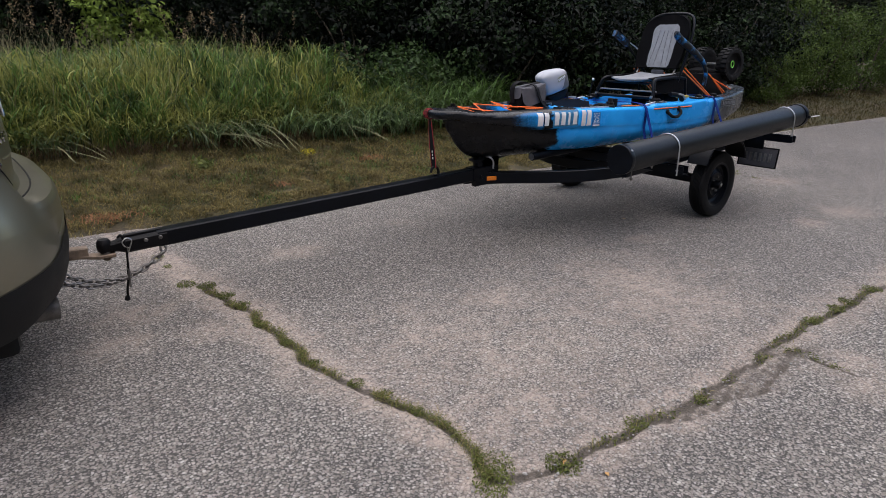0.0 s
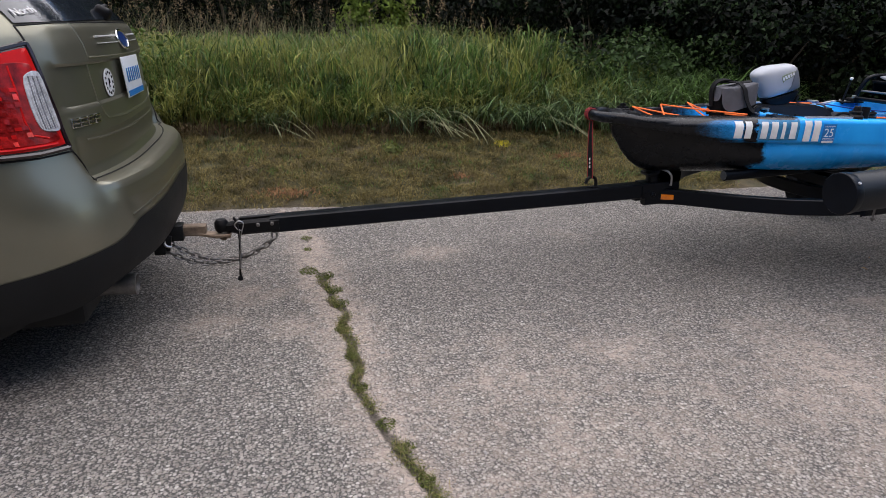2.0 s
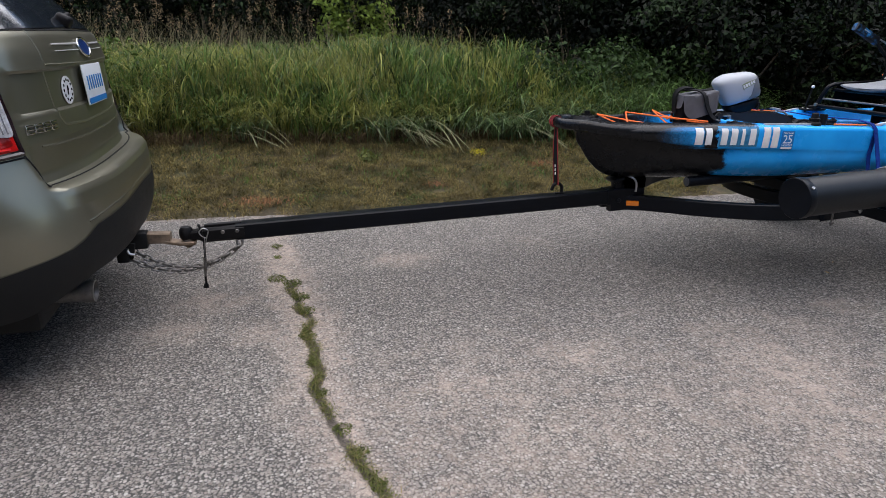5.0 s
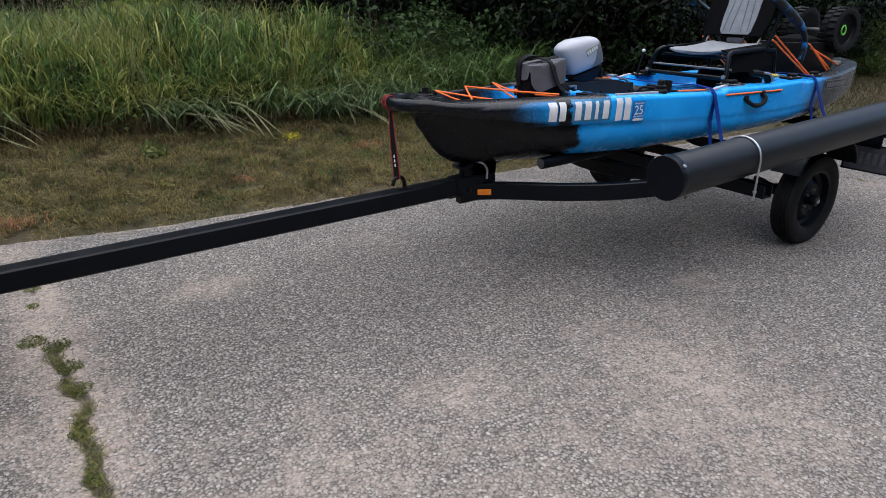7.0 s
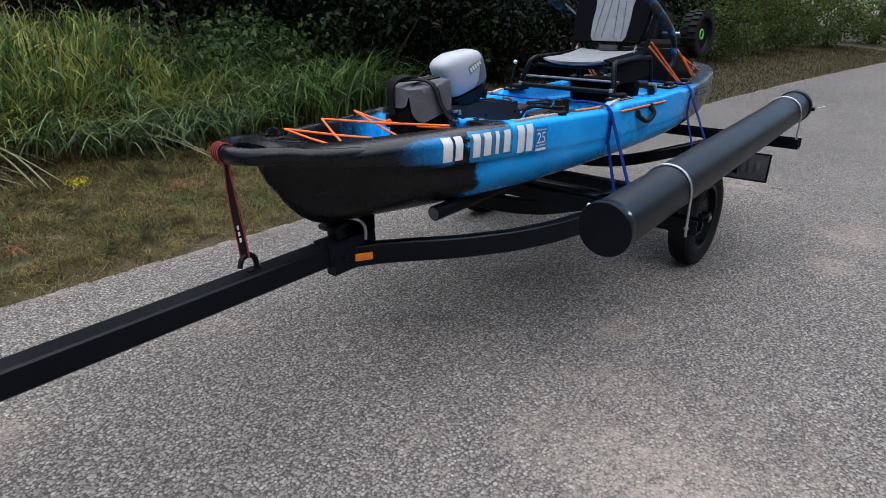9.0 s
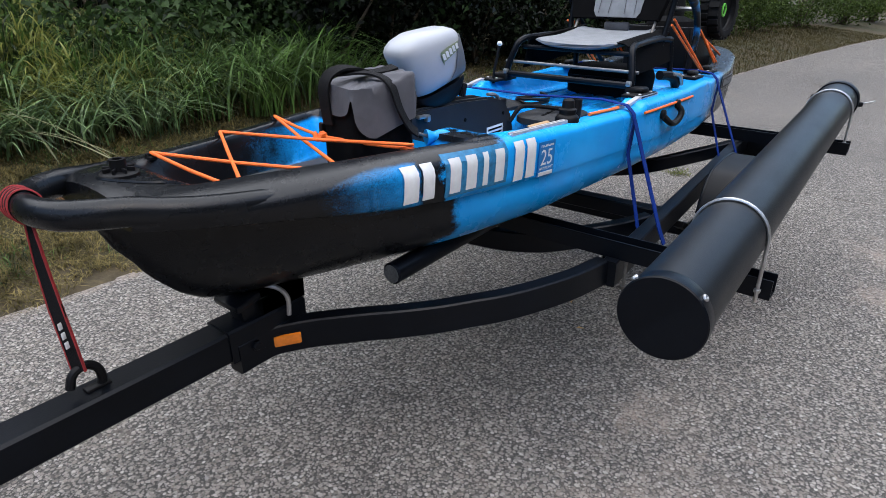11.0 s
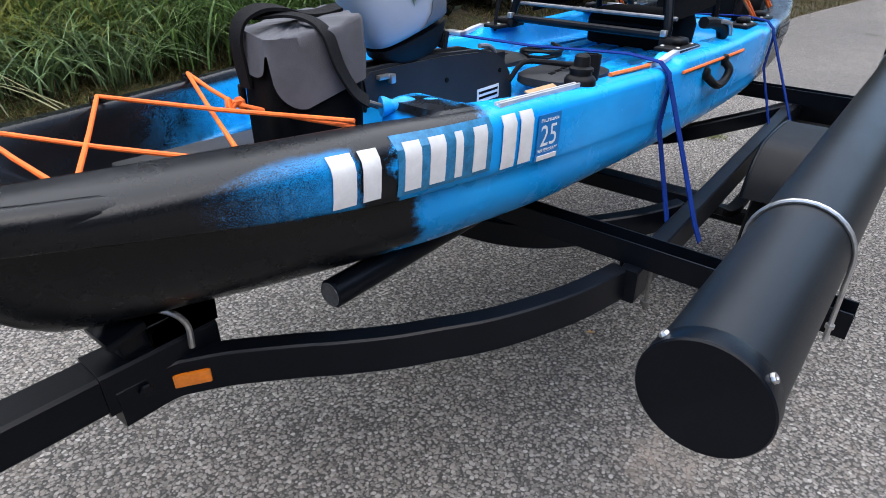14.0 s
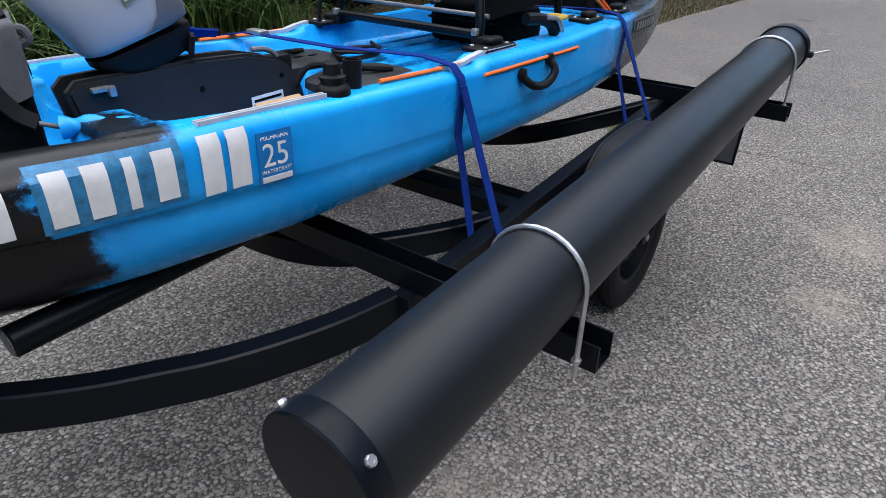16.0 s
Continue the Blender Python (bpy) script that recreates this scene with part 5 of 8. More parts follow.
def build_motor():
    root = on_board("pedal_drive", (1.03, 0.0, 0.775), "white-cowled kayak pedal drive with black side panels", "motor")
    # cowl: rings of (front x, front z, rear x, rear z, half width), leaning forward, its lower edge rising aft
    cowl_rings = [(1.01, 0.934, 1.13, 0.974, 0.03), (0.99, 0.935, 1.172, 0.987, 0.045), (0.979, 0.945, 1.185, 0.999, 0.0515), (0.966, 0.965, 1.181, 1.018, 0.056), (0.94, 1.005, 1.167, 1.05, 0.0595), (0.917, 1.038, 1.153, 1.08, 0.06), (0.911, 1.052, 1.148, 1.092, 0.0585), (0.914, 1.064, 1.143, 1.101, 0.055), (0.928, 1.08, 1.134, 1.109, 0.047), (0.96, 1.098, 1.11, 1.115, 0.03)]

    def on_cowl(a, u, s, lift):
        """A place on the cowl's skin: a in degrees from its rear, u its ring."""
        fx, fz, rx, rz, hy = (float(np.interp(u, range(len(cowl_rings)), [q[k] for q in cowl_rings])) for k in range(5))
        c, d = math.cos(radians(a)), math.sin(radians(a))
        p = 3.0 if c < 0 else 4.6
        k = math.copysign(abs(c) ** (2 / p), c)
        r = 1 + lift / 0.06
        return Vector(((fx + rx) / 2 + (rx - fx) / 2 * k * (1 + lift / 0.14), s * hy * r * math.copysign(abs(d) ** (2 / p), d), (fz + rz) / 2 + (rz - fz) / 2 * k))

    bm = bmesh.new()
    rings = [[bm.verts.new(on_cowl(360 * k / 64, u, 1, 0)) for k in range(64)] for u in range(len(cowl_rings))]
    for A, B in zip(rings, rings[1:]):
        for k in range(64):
            bm.faces.new((A[k], A[(k + 1) % 64], B[(k + 1) % 64], B[k]))
    bm.faces.new(rings[0][::-1])
    bm.faces.new(rings[-1])
    cowl = part("cowl", bm, M_WHITE, root, "glossy white motor cowl", 50)
    for s in (-1, 1):
        bm = bmesh.new()
        sheet(bm, [[on_cowl(math.degrees(math.acos((0.02 + 0.9 * (j / 20) ** 0.8) ** 2.3)) * (1 - i / 40) + 2 * i / 40, 1.5 + 0.25 * j, s, 0.0028) for j in range(21)] for i in range(41)], 0.001)
        part("side_panel", bm, M_LIGHTGREY, cowl, "grey rear panel of the cowl", 60)
        bm = bmesh.new()
        along = lambda f: math.degrees(math.acos((-0.2 + 0.94 * f) ** 2.3 if f > 0.22 else 0.0))  # noqa: E731
        sheet(bm, [[on_cowl(along(i / 8), 3.7 + 0.42 * j + 0.9 * i / 8, s, 0.0024) for j in range(3)] for i in range(9)], 0.001)
        lab = part("cowl_label", bm, M_OLIVELOGO, cowl, "narrow olive label with pale lettering bars")
        for k in range(5):
            bm = bmesh.new()
            f = 0.24 + 0.14 * k
            sheet(bm, [[on_cowl(along(f + 0.1 * i), 3.88 + 0.5 * j + 0.9 * f, s, 0.0042) for j in range(2)] for i in range(2)], 0.0006)
            part("label_bar", bm, M_DECAL, lab)
    tl = lambda v: Vector((v.x, v.y, v.z + 0.28 * (v.x - 1.06) * max(0.0, 1.1 - v.z) / 0.16))  # noqa: E731
    bm = bmesh.new()
    rounded_loft(bm, [(0.88, 1.12, 0, 0.07, 0.03), (0.91, 1.11, 0, 0.085, 0.04), (0.932, 1.1, 0, 0.1, 0.046), (0.945, 1.095, 0, 0.1, 0.046)], 40, 3.2, tl)
    part("collar", bm, M_PLASTIC, root, "black collar under the cowl")
    for s in (-1, 1):
        for k in range(4):
            bm = bmesh.new()
            box(bm, (1.2 - 0.006 * k, s * (0.008 + 0.011 * k), 0.935), (0.012, 0.005, 0.04), (0, 14, 0), 0.002, 1)
            part("rib", bm, M_PLASTIC, root)
    for s in (-1, 1):
        prof = [(0.955, 0.755), (1.462, 0.755), (1.458, 0.79), (1.445, 0.83), (1.42, 0.86), (1.385, 0.882), (1.31, 0.9), (1.18, 0.906), (1.03, 0.905), (0.95, 0.903), (0.93, 0.885)]
        bm = bmesh.new()
        f = bm.faces.new([bm.verts.new((x, s * 0.02, z)) for x, z in prof])
        g = bmesh.ops.extrude_face_region(bm, geom=[f])
        bmesh.ops.translate(bm, vec=(0, s * 0.018, 0), verts=[v for v in g["geom"] if isinstance(v, bmesh.types.BMVert)])
        bmesh.ops.bevel(bm, geom=[e for e in bm.edges if abs(e.verts[0].co.y - e.verts[1].co.y) < 1e-6 and abs(e.verts[0].co.y) > 0.03], offset=0.006, segments=2, affect="EDGES")
        pn = part("side_plate", bm, M_CHAR, root, "charcoal plastic side plate")
        # Raised black discs paint in the dark of the screw holes.
        for x, z in ((0.985, 0.83), (1.19, 0.846), (1.395, 0.84)):
            bm = bmesh.new()
            turned(bm, [(0.006, 0), (0.006, 0.002), (0.001, 0.002)], (x, s * 0.0375, z), (0, s, 0), 12)
            part("painted_screw_hole", bm, M_CLOTHBLACK, pn)
        bm = bmesh.new()
        box(bm, (1.35, s * 0.0385, 0.789), (0.088, 0.002, 0.034), (0, -2, 0), 0)
        wl = part("warning_label", bm, M_DECAL, pn, "small white warning label with black bars")
        bm = bmesh.new()
        for k in range(2):
            box(bm, (1.35, s * 0.0399, 0.796 - 0.013 * k), (0.076, 0.001, 0.006), (0, -2, 0), 0)
        part("text_bars", bm, M_CLOTHBLACK, wl)
    bm = bmesh.new()
    box(bm, (1.2, 0, 0.815), (0.49, 0.038, 0.13), (0, 0, 0), 0.006)
    part("housing", bm, M_PLASTIC, root)
    bm = bmesh.new()
    box(bm, (0.985, -0.045, 0.885), (0.036, 0.014, 0.01), (0, 0, 0), 0.003)
    box(bm, (1.002, -0.05, 0.88), (0.014, 0.014, 0.02), (0, 0, 0), 0.003)
    part("latch", bm, M_ALU, root, "bright metal latch")
    # Pale tube drawn as the light rounded lip at the side plates' rear end.
    bm = bmesh.new()
    tube(bm, smooth_path([(1.41, -0.012, 0.862), (1.4, -0.012, 0.885), (1.375, -0.012, 0.898), (1.34, -0.012, 0.902)], 5), 0.006, 8)
    part("plate_end_lip", bm, M_LIGHTGREY, root)
    # foot pedals beside the drive: dark moulded plates with slots
    for s in (-1, 1):
        bm = bmesh.new()
        rounded_loft(bm, [(0.804, 1.56, s * 0.13, 0.13, 0.085), (0.81, 1.56, s * 0.13, 0.138, 0.092), (0.826, 1.56, s * 0.13, 0.136, 0.09), (0.832, 1.555, s * 0.13, 0.122, 0.078)], 36, 3.2)
        ped = part("foot_pedal", bm, M_CHAR, root, "dark moulded foot pedal with slots")
        # Black bars on the uncut pedal paint in the dark of its slots.
        for k in range(4):
            bm = bmesh.new()
            box(bm, (1.49 + 0.042 * k, s * (0.135 - 0.008 * k), 0.832), (0.026, 0.012, 0.004), (0, 0, 8), 0.0015)
            part("slot", bm, M_CLOTHBLACK, ped)
        bm = bmesh.new()
        tube(bm, smooth_path([(1.42, s * 0.05, 0.81), (1.45, s * 0.07, 0.855), (1.5, s * 0.1, 0.855), (1.58, s * 0.15, 0.842), (1.63, s * 0.17, 0.835)], 6), 0.007, 8)
        part("pedal_strap", bm, M_BSTRAP, ped)


def build_seat():
    root = on_board("folding_chair", (2.05, 0.0, 0.86), "low folding chair with grey padded fabric and black frame", "chair")

    def tubes(name, paths, r, mat, label=""):
        for p in paths:
            bm = bmesh.new()
            tube(bm, smooth_path(p, 5) if len(p) > 2 else p, r, 10)
            part(name, bm, mat, root, label)

    for s in (-1, 1):
        tubes("side_frame", [[(1.86, s * 0.265, 0.895), (1.868, s * 0.262, 0.93), (1.89, s * 0.243, 1.005), (1.915, s * 0.235, 1.026), (1.97, s * 0.23, 1.034), (2.2, s * 0.21, 1.04), (2.34, s * 0.21, 1.03)]], 0.0125, M_BLACK, "bent black tube frame")
        tubes("rear_leg", [[(2.34, s * 0.21, 1.03), (2.36, s * 0.22, 0.88)]], 0.012, M_BLACK)
        bm = bmesh.new()
        box(bm, (1.865, s * 0.275, 0.884), (0.045, 0.05, 0.03), (0, 0, 0), 0.008)
        foot = part("foot", bm, M_PLASTIC, root)
        bm = bmesh.new()
        box(bm, (1.85, s * 0.262, 0.908), (0.02, 0.018, 0.018), (0, 0, 0), 0.003)
        part("clip", bm, M_ALU, foot, "bright metal clip")
        tubes("back_frame", [[(2.24, s * 0.205, 0.99), (2.28, s * 0.215, 1.12), (2.33, s * 0.225, 1.3), (2.385, s * 0.2, 1.455), (2.41, s * 0.13, 1.51), (2.415, s * 0.0, 1.52)]], 0.011, M_BLACK, "black tubular back frame")
        tubes("tilt_strut", [[(2.22, s * 0.17, 1.05), (2.265, s * 0.17, 1.12)]], 0.006, M_STEEL, "short steel strut")
    tubes("front_bar", [[(1.86, -0.265, 0.9), (1.86, 0.265, 0.9)]], 0.012, M_BLACK)
    tubes("front_bar", [[(1.88, -0.28, 0.945), (1.88, 0.28, 0.945)]], 0.006, M_BAR, "thin grey crossbar")
    tubes("front_bar", [[(1.93, -0.232, 1.0), (1.93, 0.232, 1.0)]], 0.009, M_BLACK)
    tubes("rear_bar", [[(2.34, -0.21, 1.03), (2.34, 0.21, 1.03)]], 0.011, M_BLACK)
    # cushion: a soft pad, fuller at the front, its front edge bowed
    bm = bmesh.new()
    rings = []
    n = 22
    for i in range(n + 1):
        u = i / n
        x = 1.905 + 0.37 * u
        fat = 0.017 * (0.35 + 0.65 * math.sin(math.pi * min(1, max(0.0, u * 1.0) + 0.06)) ** 0.35) if 0 < i < n else 0.006
        zc = 1.032 + 0.036 * u - 0.012 * math.sin(math.pi * u)
        ring = []
        for k in range(40):
            a = 2 * math.pi * k / 40
            cy, sz = math.cos(a), math.sin(a)
            y = 0.166 * math.copysign(abs(cy) ** 0.45, cy)
            bow = 0.022 * (1 - (y / 0.166) ** 2) * (1 - u) * -1
            quilt = -0.004 * math.exp(-(((y / 0.166 * 2.0) % 1.0 - 0.5) / 0.1) ** 2) * (sz > 0)
            ring.append(bm.verts.new((x + bow, y, zc - 0.014 * (1 - (y / 0.166) ** 2) + fat * math.copysign(abs(sz) ** 0.7, sz) + quilt + 0.003 * noise.noise((x * 14, y * 14, 1)))))
        rings.append(ring)
    for R, S in zip(rings, rings[1:]):
        for k in range(40):
            bm.faces.new((R[k], R[(k + 1) % 40], S[(k + 1) % 40], S[k]))
    bm.faces.new(rings[0][::-1])
    bm.faces.new(rings[-1])
    part("seat_cushion", bm, M_MESH, root, "light grey padded seat cushion", 60)
    for s in (-1, 1):
        bm = bmesh.new()
        sheet(bm, [[(1.93 + 0.39 * i / 8, s * (0.16 + 0.0165 * j), 1.038 + 0.03 * i / 8 - (0, 0.0, 0.003, 0.012, 0.12)[j]) for j in range(5)] for i in range(9)], 0.006)
        part("side_cloth", bm, M_CLOTHBLACK, root, "black cloth hanging at the side")
    # backrest panel: black border, grey panel, sewn lines
    def back(u, v, lift):
        z = 1.10 + 0.405 * u
        w = lerp([(0, 0.19), (0.25, 0.215), (0.7, 0.215), (0.9, 0.185), (1.0, 0.12)], u)
        x = 2.275 + 0.125 * u - lift + 0.05 * (v * v) * -0.6
        return (x, v * w, z)

    bm = bmesh.new()
    sheet(bm, [[back(i / 16, -1 + j / 6, 0.0) for j in range(13)] for i in range(17)], 0.02)
    b = part("backrest", bm, M_CLOTHBLACK, root, "tall backrest with black border", 60)
    bm = bmesh.new()
    sheet(bm, [[back(0.02 + 0.80 * i / 16, (-1 + j / 6) * lerp([(0, 0.46), (0.06, 0.52), (0.5, 0.49), (0.85, 0.56), (0.95, 0.53), (1, 0.42)], i / 16), 0.018 - 0.008 * abs(j - 6) / 6) for j in range(13)] for i in range(17)], 0.014)
    pan = part("back_panel", bm, M_MESH, b, "grey padded back panel", 60)
    for v0, v1 in ((-0.08, -0.18), (0.08, 0.18), (-0.28, -0.4), (0.28, 0.4)):
        bm = bmesh.new()
        tube(bm, [back(0.06 + 0.66 * k / 8, v1 + (v0 - v1) * math.sin(math.pi * 0.5 * k / 8), 0.0335 - 0.008 * abs(v0)) for k in range(9)], 0.0014, 6)
        part("seam", bm, M_CLOTH, pan)
    bm = bmesh.new()
    turned(bm, [(0.026, 0), (0.026, 0.002), (0.001, 0.003)], back(0.9, 0.0, 0.006), (-1, 0, 0.25), 20)
    part("round_badge", bm, M_DECAL, b, "small round white badge")
    bm = bmesh.new()
    box(bm, (2.27, 0.0, 1.075), (0.02, 0.11, 0.035), (0, -15, 0), 0.008)
    part("lumbar_pouch", bm, M_CLOTH, root)


def build_gear():
    # storage under the seat
    root = on_board("storage_bag", (2.27, 0.0, 0.803), "black soft storage bag under the seat", "bag")
    bm = bmesh.new()
    rounded_loft(bm, [(0.803, 2.27, 0, 0.12, 0.15), (0.812, 2.27, 0, 0.13, 0.165), (0.88, 2.27, 0, 0.13, 0.17), (0.91, 2.27, 0, 0.12, 0.16), (0.92, 2.27, 0, 0.1, 0.14)], 36, 4)
    part("body", bm, M_CLOTHBLACK, root)
    bm = bmesh.new()
    sweep(bm, [(2.138, -0.13, 0.88), (2.135, 0.0, 0.882), (2.138, 0.13, 0.88)], rect(0.02, 0.006))
    part("webbing", bm, M_BSTRAP, root)
    # coiled line on the floor
    root = on_board("coiled_line", (1.72, 0.05, 0.808), "small coil of black line on the cockpit floor", "rope")
    bm = bmesh.new()
    pts = [(1.72 + 0.07 * math.cos(t) * (1 + 0.1 * math.sin(3.3 * t)), 0.05 + 0.055 * math.sin(t), 0.819 + 0.004 * math.sin(1.7 * t) + 0.0015 * t) for t in np.linspace(0, 19, 90)]
    tube(bm, pts, 0.005, 6)
    part("line", bm, M_PLASTIC, root)
    # pliers with yellow grips by the seat
    root = on_board("pliers", (2.30, -0.25, 0.886), "fishing pliers with yellow grips on the deck edge", "pliers")
    bm = bmesh.new()
    tube(bm, smooth_path([(2.22, -0.235, 0.893), (2.28, -0.23, 0.90), (2.34, -0.245, 0.894)], 5), 0.009, 8)
    part("grip", bm, M_TAN, root, "yellow grip")
    bm = bmesh.new()
    tube(bm, smooth_path([(2.22, -0.265, 0.893), (2.28, -0.275, 0.90), (2.34, -0.255, 0.894)], 5), 0.009, 8)
    part("grip", bm, M_TAN, root, "yellow grip")
    bm = bmesh.new()
    sweep(bm, [(2.34, -0.25, 0.894), (2.41, -0.25, 0.892)], rect(0.02, 0.01), scales=[1, 0.4])
    part("jaws", bm, M_STEEL, root)
    # black grip clamp with a bright end beside the seat
    root = on_board("seat_lever", (2.13, -0.31, 0.87), "black clamp lever with a bright end beside the seat", "lever")
    bm = bmesh.new()
    tube(bm, smooth_path([(2.03, -0.30, 0.925), (2.09, -0.31, 0.92), (2.14, -0.315, 0.905), (2.17, -0.315, 0.875)], 6), 0.017, 10)
    part("grip", bm, M_PLASTIC, root)
    bm = bmesh.new()
    tube(bm, smooth_path([(2.10, -0.325, 0.925), (2.15, -0.335, 0.915), (2.18, -0.335, 0.88)], 5), 0.007, 8)
    part("end", bm, M_ALU, root, "bright bent end")
    # white ball knob on a short stalk, far side
    root = on_board("ball_mount", (1.80, 0.285, 0.86), "white ball on a short black stalk", "mount")
    bm = bmesh.new()
    tube(bm, [(1.80, 0.285, 0.862), (1.80, 0.285, 0.91), (1.815, 0.275, 1.005)], 0.0055, 8)
    part("stalk", bm, M_PLASTIC, root)
    bm = bmesh.new()
    bmesh.ops.create_uvsphere(bm, u_segments=16, v_segments=10, radius=0.0105, matrix=Matrix.Translation((1.816, 0.2745, 1.014)))
    part("ball", bm, M_DECAL, root)
    # split paddle: two blades stowed upright behind the seat
    root = on_board("paddle", (2.72, -0.15, 0.90), "blue camouflage paddle blade leaning behind the seat", "paddle", "stowed paddle halves")
    bm = bmesh.new()
    path = smooth_path([(2.09, -0.24, 1.365), (2.19, -0.238, 1.312), (2.32, -0.232, 1.26), (2.445, -0.226, 1.205), (2.54, -0.222, 1.155), (2.60, -0.22, 1.09), (2.615, -0.22, 1.03), (2.60, -0.22, 0.97)], 5)
    n = len(path)
    sweep(bm, path, [(0.027 * math.cos(k * math.pi / 8), 0.018 * math.sin(k * math.pi / 8)) for k in range(16)], (0, 1, 0), scales=[(0.55 if k == 0 else 1.0) * (1.05 - 0.3 * sm(k / (n - 1), 0.35, 0.7)) for k in range(n)])
    part("blade", bm, M_CAMO, root)
    bm = bmesh.new()
    tube(bm, [(2.60, -0.22, 0.975), (2.58, -0.215, 0.87)], 0.015, 10)
    part("shaft", bm, M_PLASTIC, root)
    root = on_board("paddle", (2.62, 0.15, 0.90), "blue camouflage paddle blade with a bright shaft", "paddle", "stowed paddle halves")
    bm = bmesh.new()
    sweep(bm, smooth_path([(2.03, 0.27, 1.37), (2.08, 0.27, 1.345), (2.14, 0.267, 1.315), (2.2, 0.265, 1.285)], 5), [(-0.02, -0.02), (0.02, -0.02), (0.026, 0.0), (0.02, 0.02), (-0.02, 0.02), (-0.026, 0)], (0, 1, 0))
    part("blade", bm, M_CAMO, root)
    bm = bmesh.new()
    tube(bm, [(2.19, 0.265, 1.29), (2.62, 0.17, 0.83)], 0.01, 10)
    part("shaft", bm, M_PLASTIC, root)
    bm = bmesh.new()
    tube(bm, [(2.08, 0.252, 1.352), (2.36, 0.255, 1.235)], 0.005, 8)
    part("ferrule", bm, M_ALU, root, "bright metal strip")
    # crate in the tank well
    root = on_board("gear_crate", (2.93, 0.0, 0.80), "black gear crate in the rear tank well", "crate")
    for s in (-1, 1):
        bm = bmesh.new()
        box(bm, (2.90, s * 0.15, 0.93), (0.34, 0.012, 0.26), (0, 0, 0), 0.004)
        part("side_panel", bm, M_PLASTIC, root)
        bm = bmesh.new()
        box(bm, (2.90 + s * 0.17, 0, 0.93), (0.012, 0.30, 0.26), (0, 0, 0), 0.004)
        part("end_panel", bm, M_PLASTIC, root)
    bm = bmesh.new()
    box(bm, (2.9, 0, 0.806), (0.34, 0.3, 0.012), (0, 0, 0), 0.003)
    part("bottom", bm, M_PLASTIC, root)
    bm = bmesh.new()
    rounded_loft(bm, [(0.82, 2.9, 0, 0.14, 0.12), (1.02, 2.9, 0, 0.15, 0.13), (1.08, 2.9, 0, 0.12, 0.1), (1.1, 2.9, 0, 0.05, 0.05)], 24, 3)
    part("contents", bm, M_CLOTHBLACK, root, "dark soft gear inside")
    # kayak cart
    root = on_board("kayak_cart", (3.16, 0.0, 0.885), "folded black kayak cart with treaded wheels, on the stern", "cart")
    for y, tw in ((-0.165, 0.0), (0.12, 0.0)):
        c, ax = Vector((3.055 if y < 0 else 3.11, y, 1.13)), Vector((-0.06, -1, 0.03) if y < 0 else (0.06, 1, 0.03)).normalized()
        bm = bmesh.new()
        turned(bm, [(0.095, -0.045), (0.115, -0.05), (0.126, -0.046), (0.129, -0.03), (0.129, 0.03), (0.126, 0.046), (0.115, 0.05), (0.095, 0.045), (0.09, 0.0), (0.095, -0.045)], c, ax, 44)
        q = ax.to_track_quat("Z", "Y")
        for k in range(22):
            a = 2 * math.pi * k / 22
            for o in (-0.025, 0.025):
                p = c + q @ Vector((0.132 * math.cos(a + o * 4), 0.132 * math.sin(a + o * 4), o))
                r = bmesh.ops.create_cube(bm, size=1.0)
                bmesh.ops.transform(bm, matrix=Matrix.Translation(p) @ (q.to_matrix().to_4x4() @ Matrix.Rotation(a, 4, "Z")) @ Matrix.Diagonal((0.01, 0.022, 0.042, 1)), verts=r["verts"])
        wh = part("wheel", bm, M_RUBBER, root, "black treaded cart wheel")
        bm = bmesh.new()
        turned(bm, [(0.001, 0.012), (0.03, 0.014), (0.035, 0.02), (0.086, 0.022), (0.09, 0.03), (0.09, -0.03), (0.001, -0.012)], c, ax, 32)
        part("disc", bm, M_PLASTIC, wh)
        bm = bmesh.new()
        ring = [c + ax * 0.024 + q @ Vector((0.021 * math.cos(t), 0.027 * math.sin(t), 0)) for t in np.linspace(0, 6.28, 21)[:-1]]
        tube(bm, ring, 0.005, 6, True)
        part("hub_mark", bm, M_GREEN, wh, "lime green hub ring")
    bm = bmesh.new()
    tube(bm, [(3.055, -0.165, 1.13), (3.11, 0.12, 1.13)], 0.01, 8)
    part("axle", bm, M_ALU, root)
    for y in (-0.08, 0.08):
        bm = bmesh.new()
        tube(bm, smooth_path([(3.08, y, 1.13), (3.11, y, 1.02), (3.14, y, 0.94), (3.2, y, 0.915)], 5), 0.012, 8)
        part("bracket", bm, M_PLASTIC, root)


build_bag()
build_motor()
build_seat()
build_gear()

# ---- straps ----


def strap(name, pts, w, mat, label, at, up=(1, 0, 0), extra=()):
    root = thing(name, at, label, "strap", "")
    bm = bmesh.new()
    sweep(bm, pts, rect(w, 0.0025), up)
    band = part("webbing", bm, mat, root)
    for nm, p2, w2, m2 in extra:
        bm = bmesh.new()
        sweep(bm, p2, rect(w2, 0.003), up)
        part(nm, bm, m2, band)
    return root


def board(x, y, z):
    return Vector((2.319 + x * math.cos(KA) - y * math.sin(KA), 2.835 + x * math.sin(KA) + y * math.cos(KA), z))


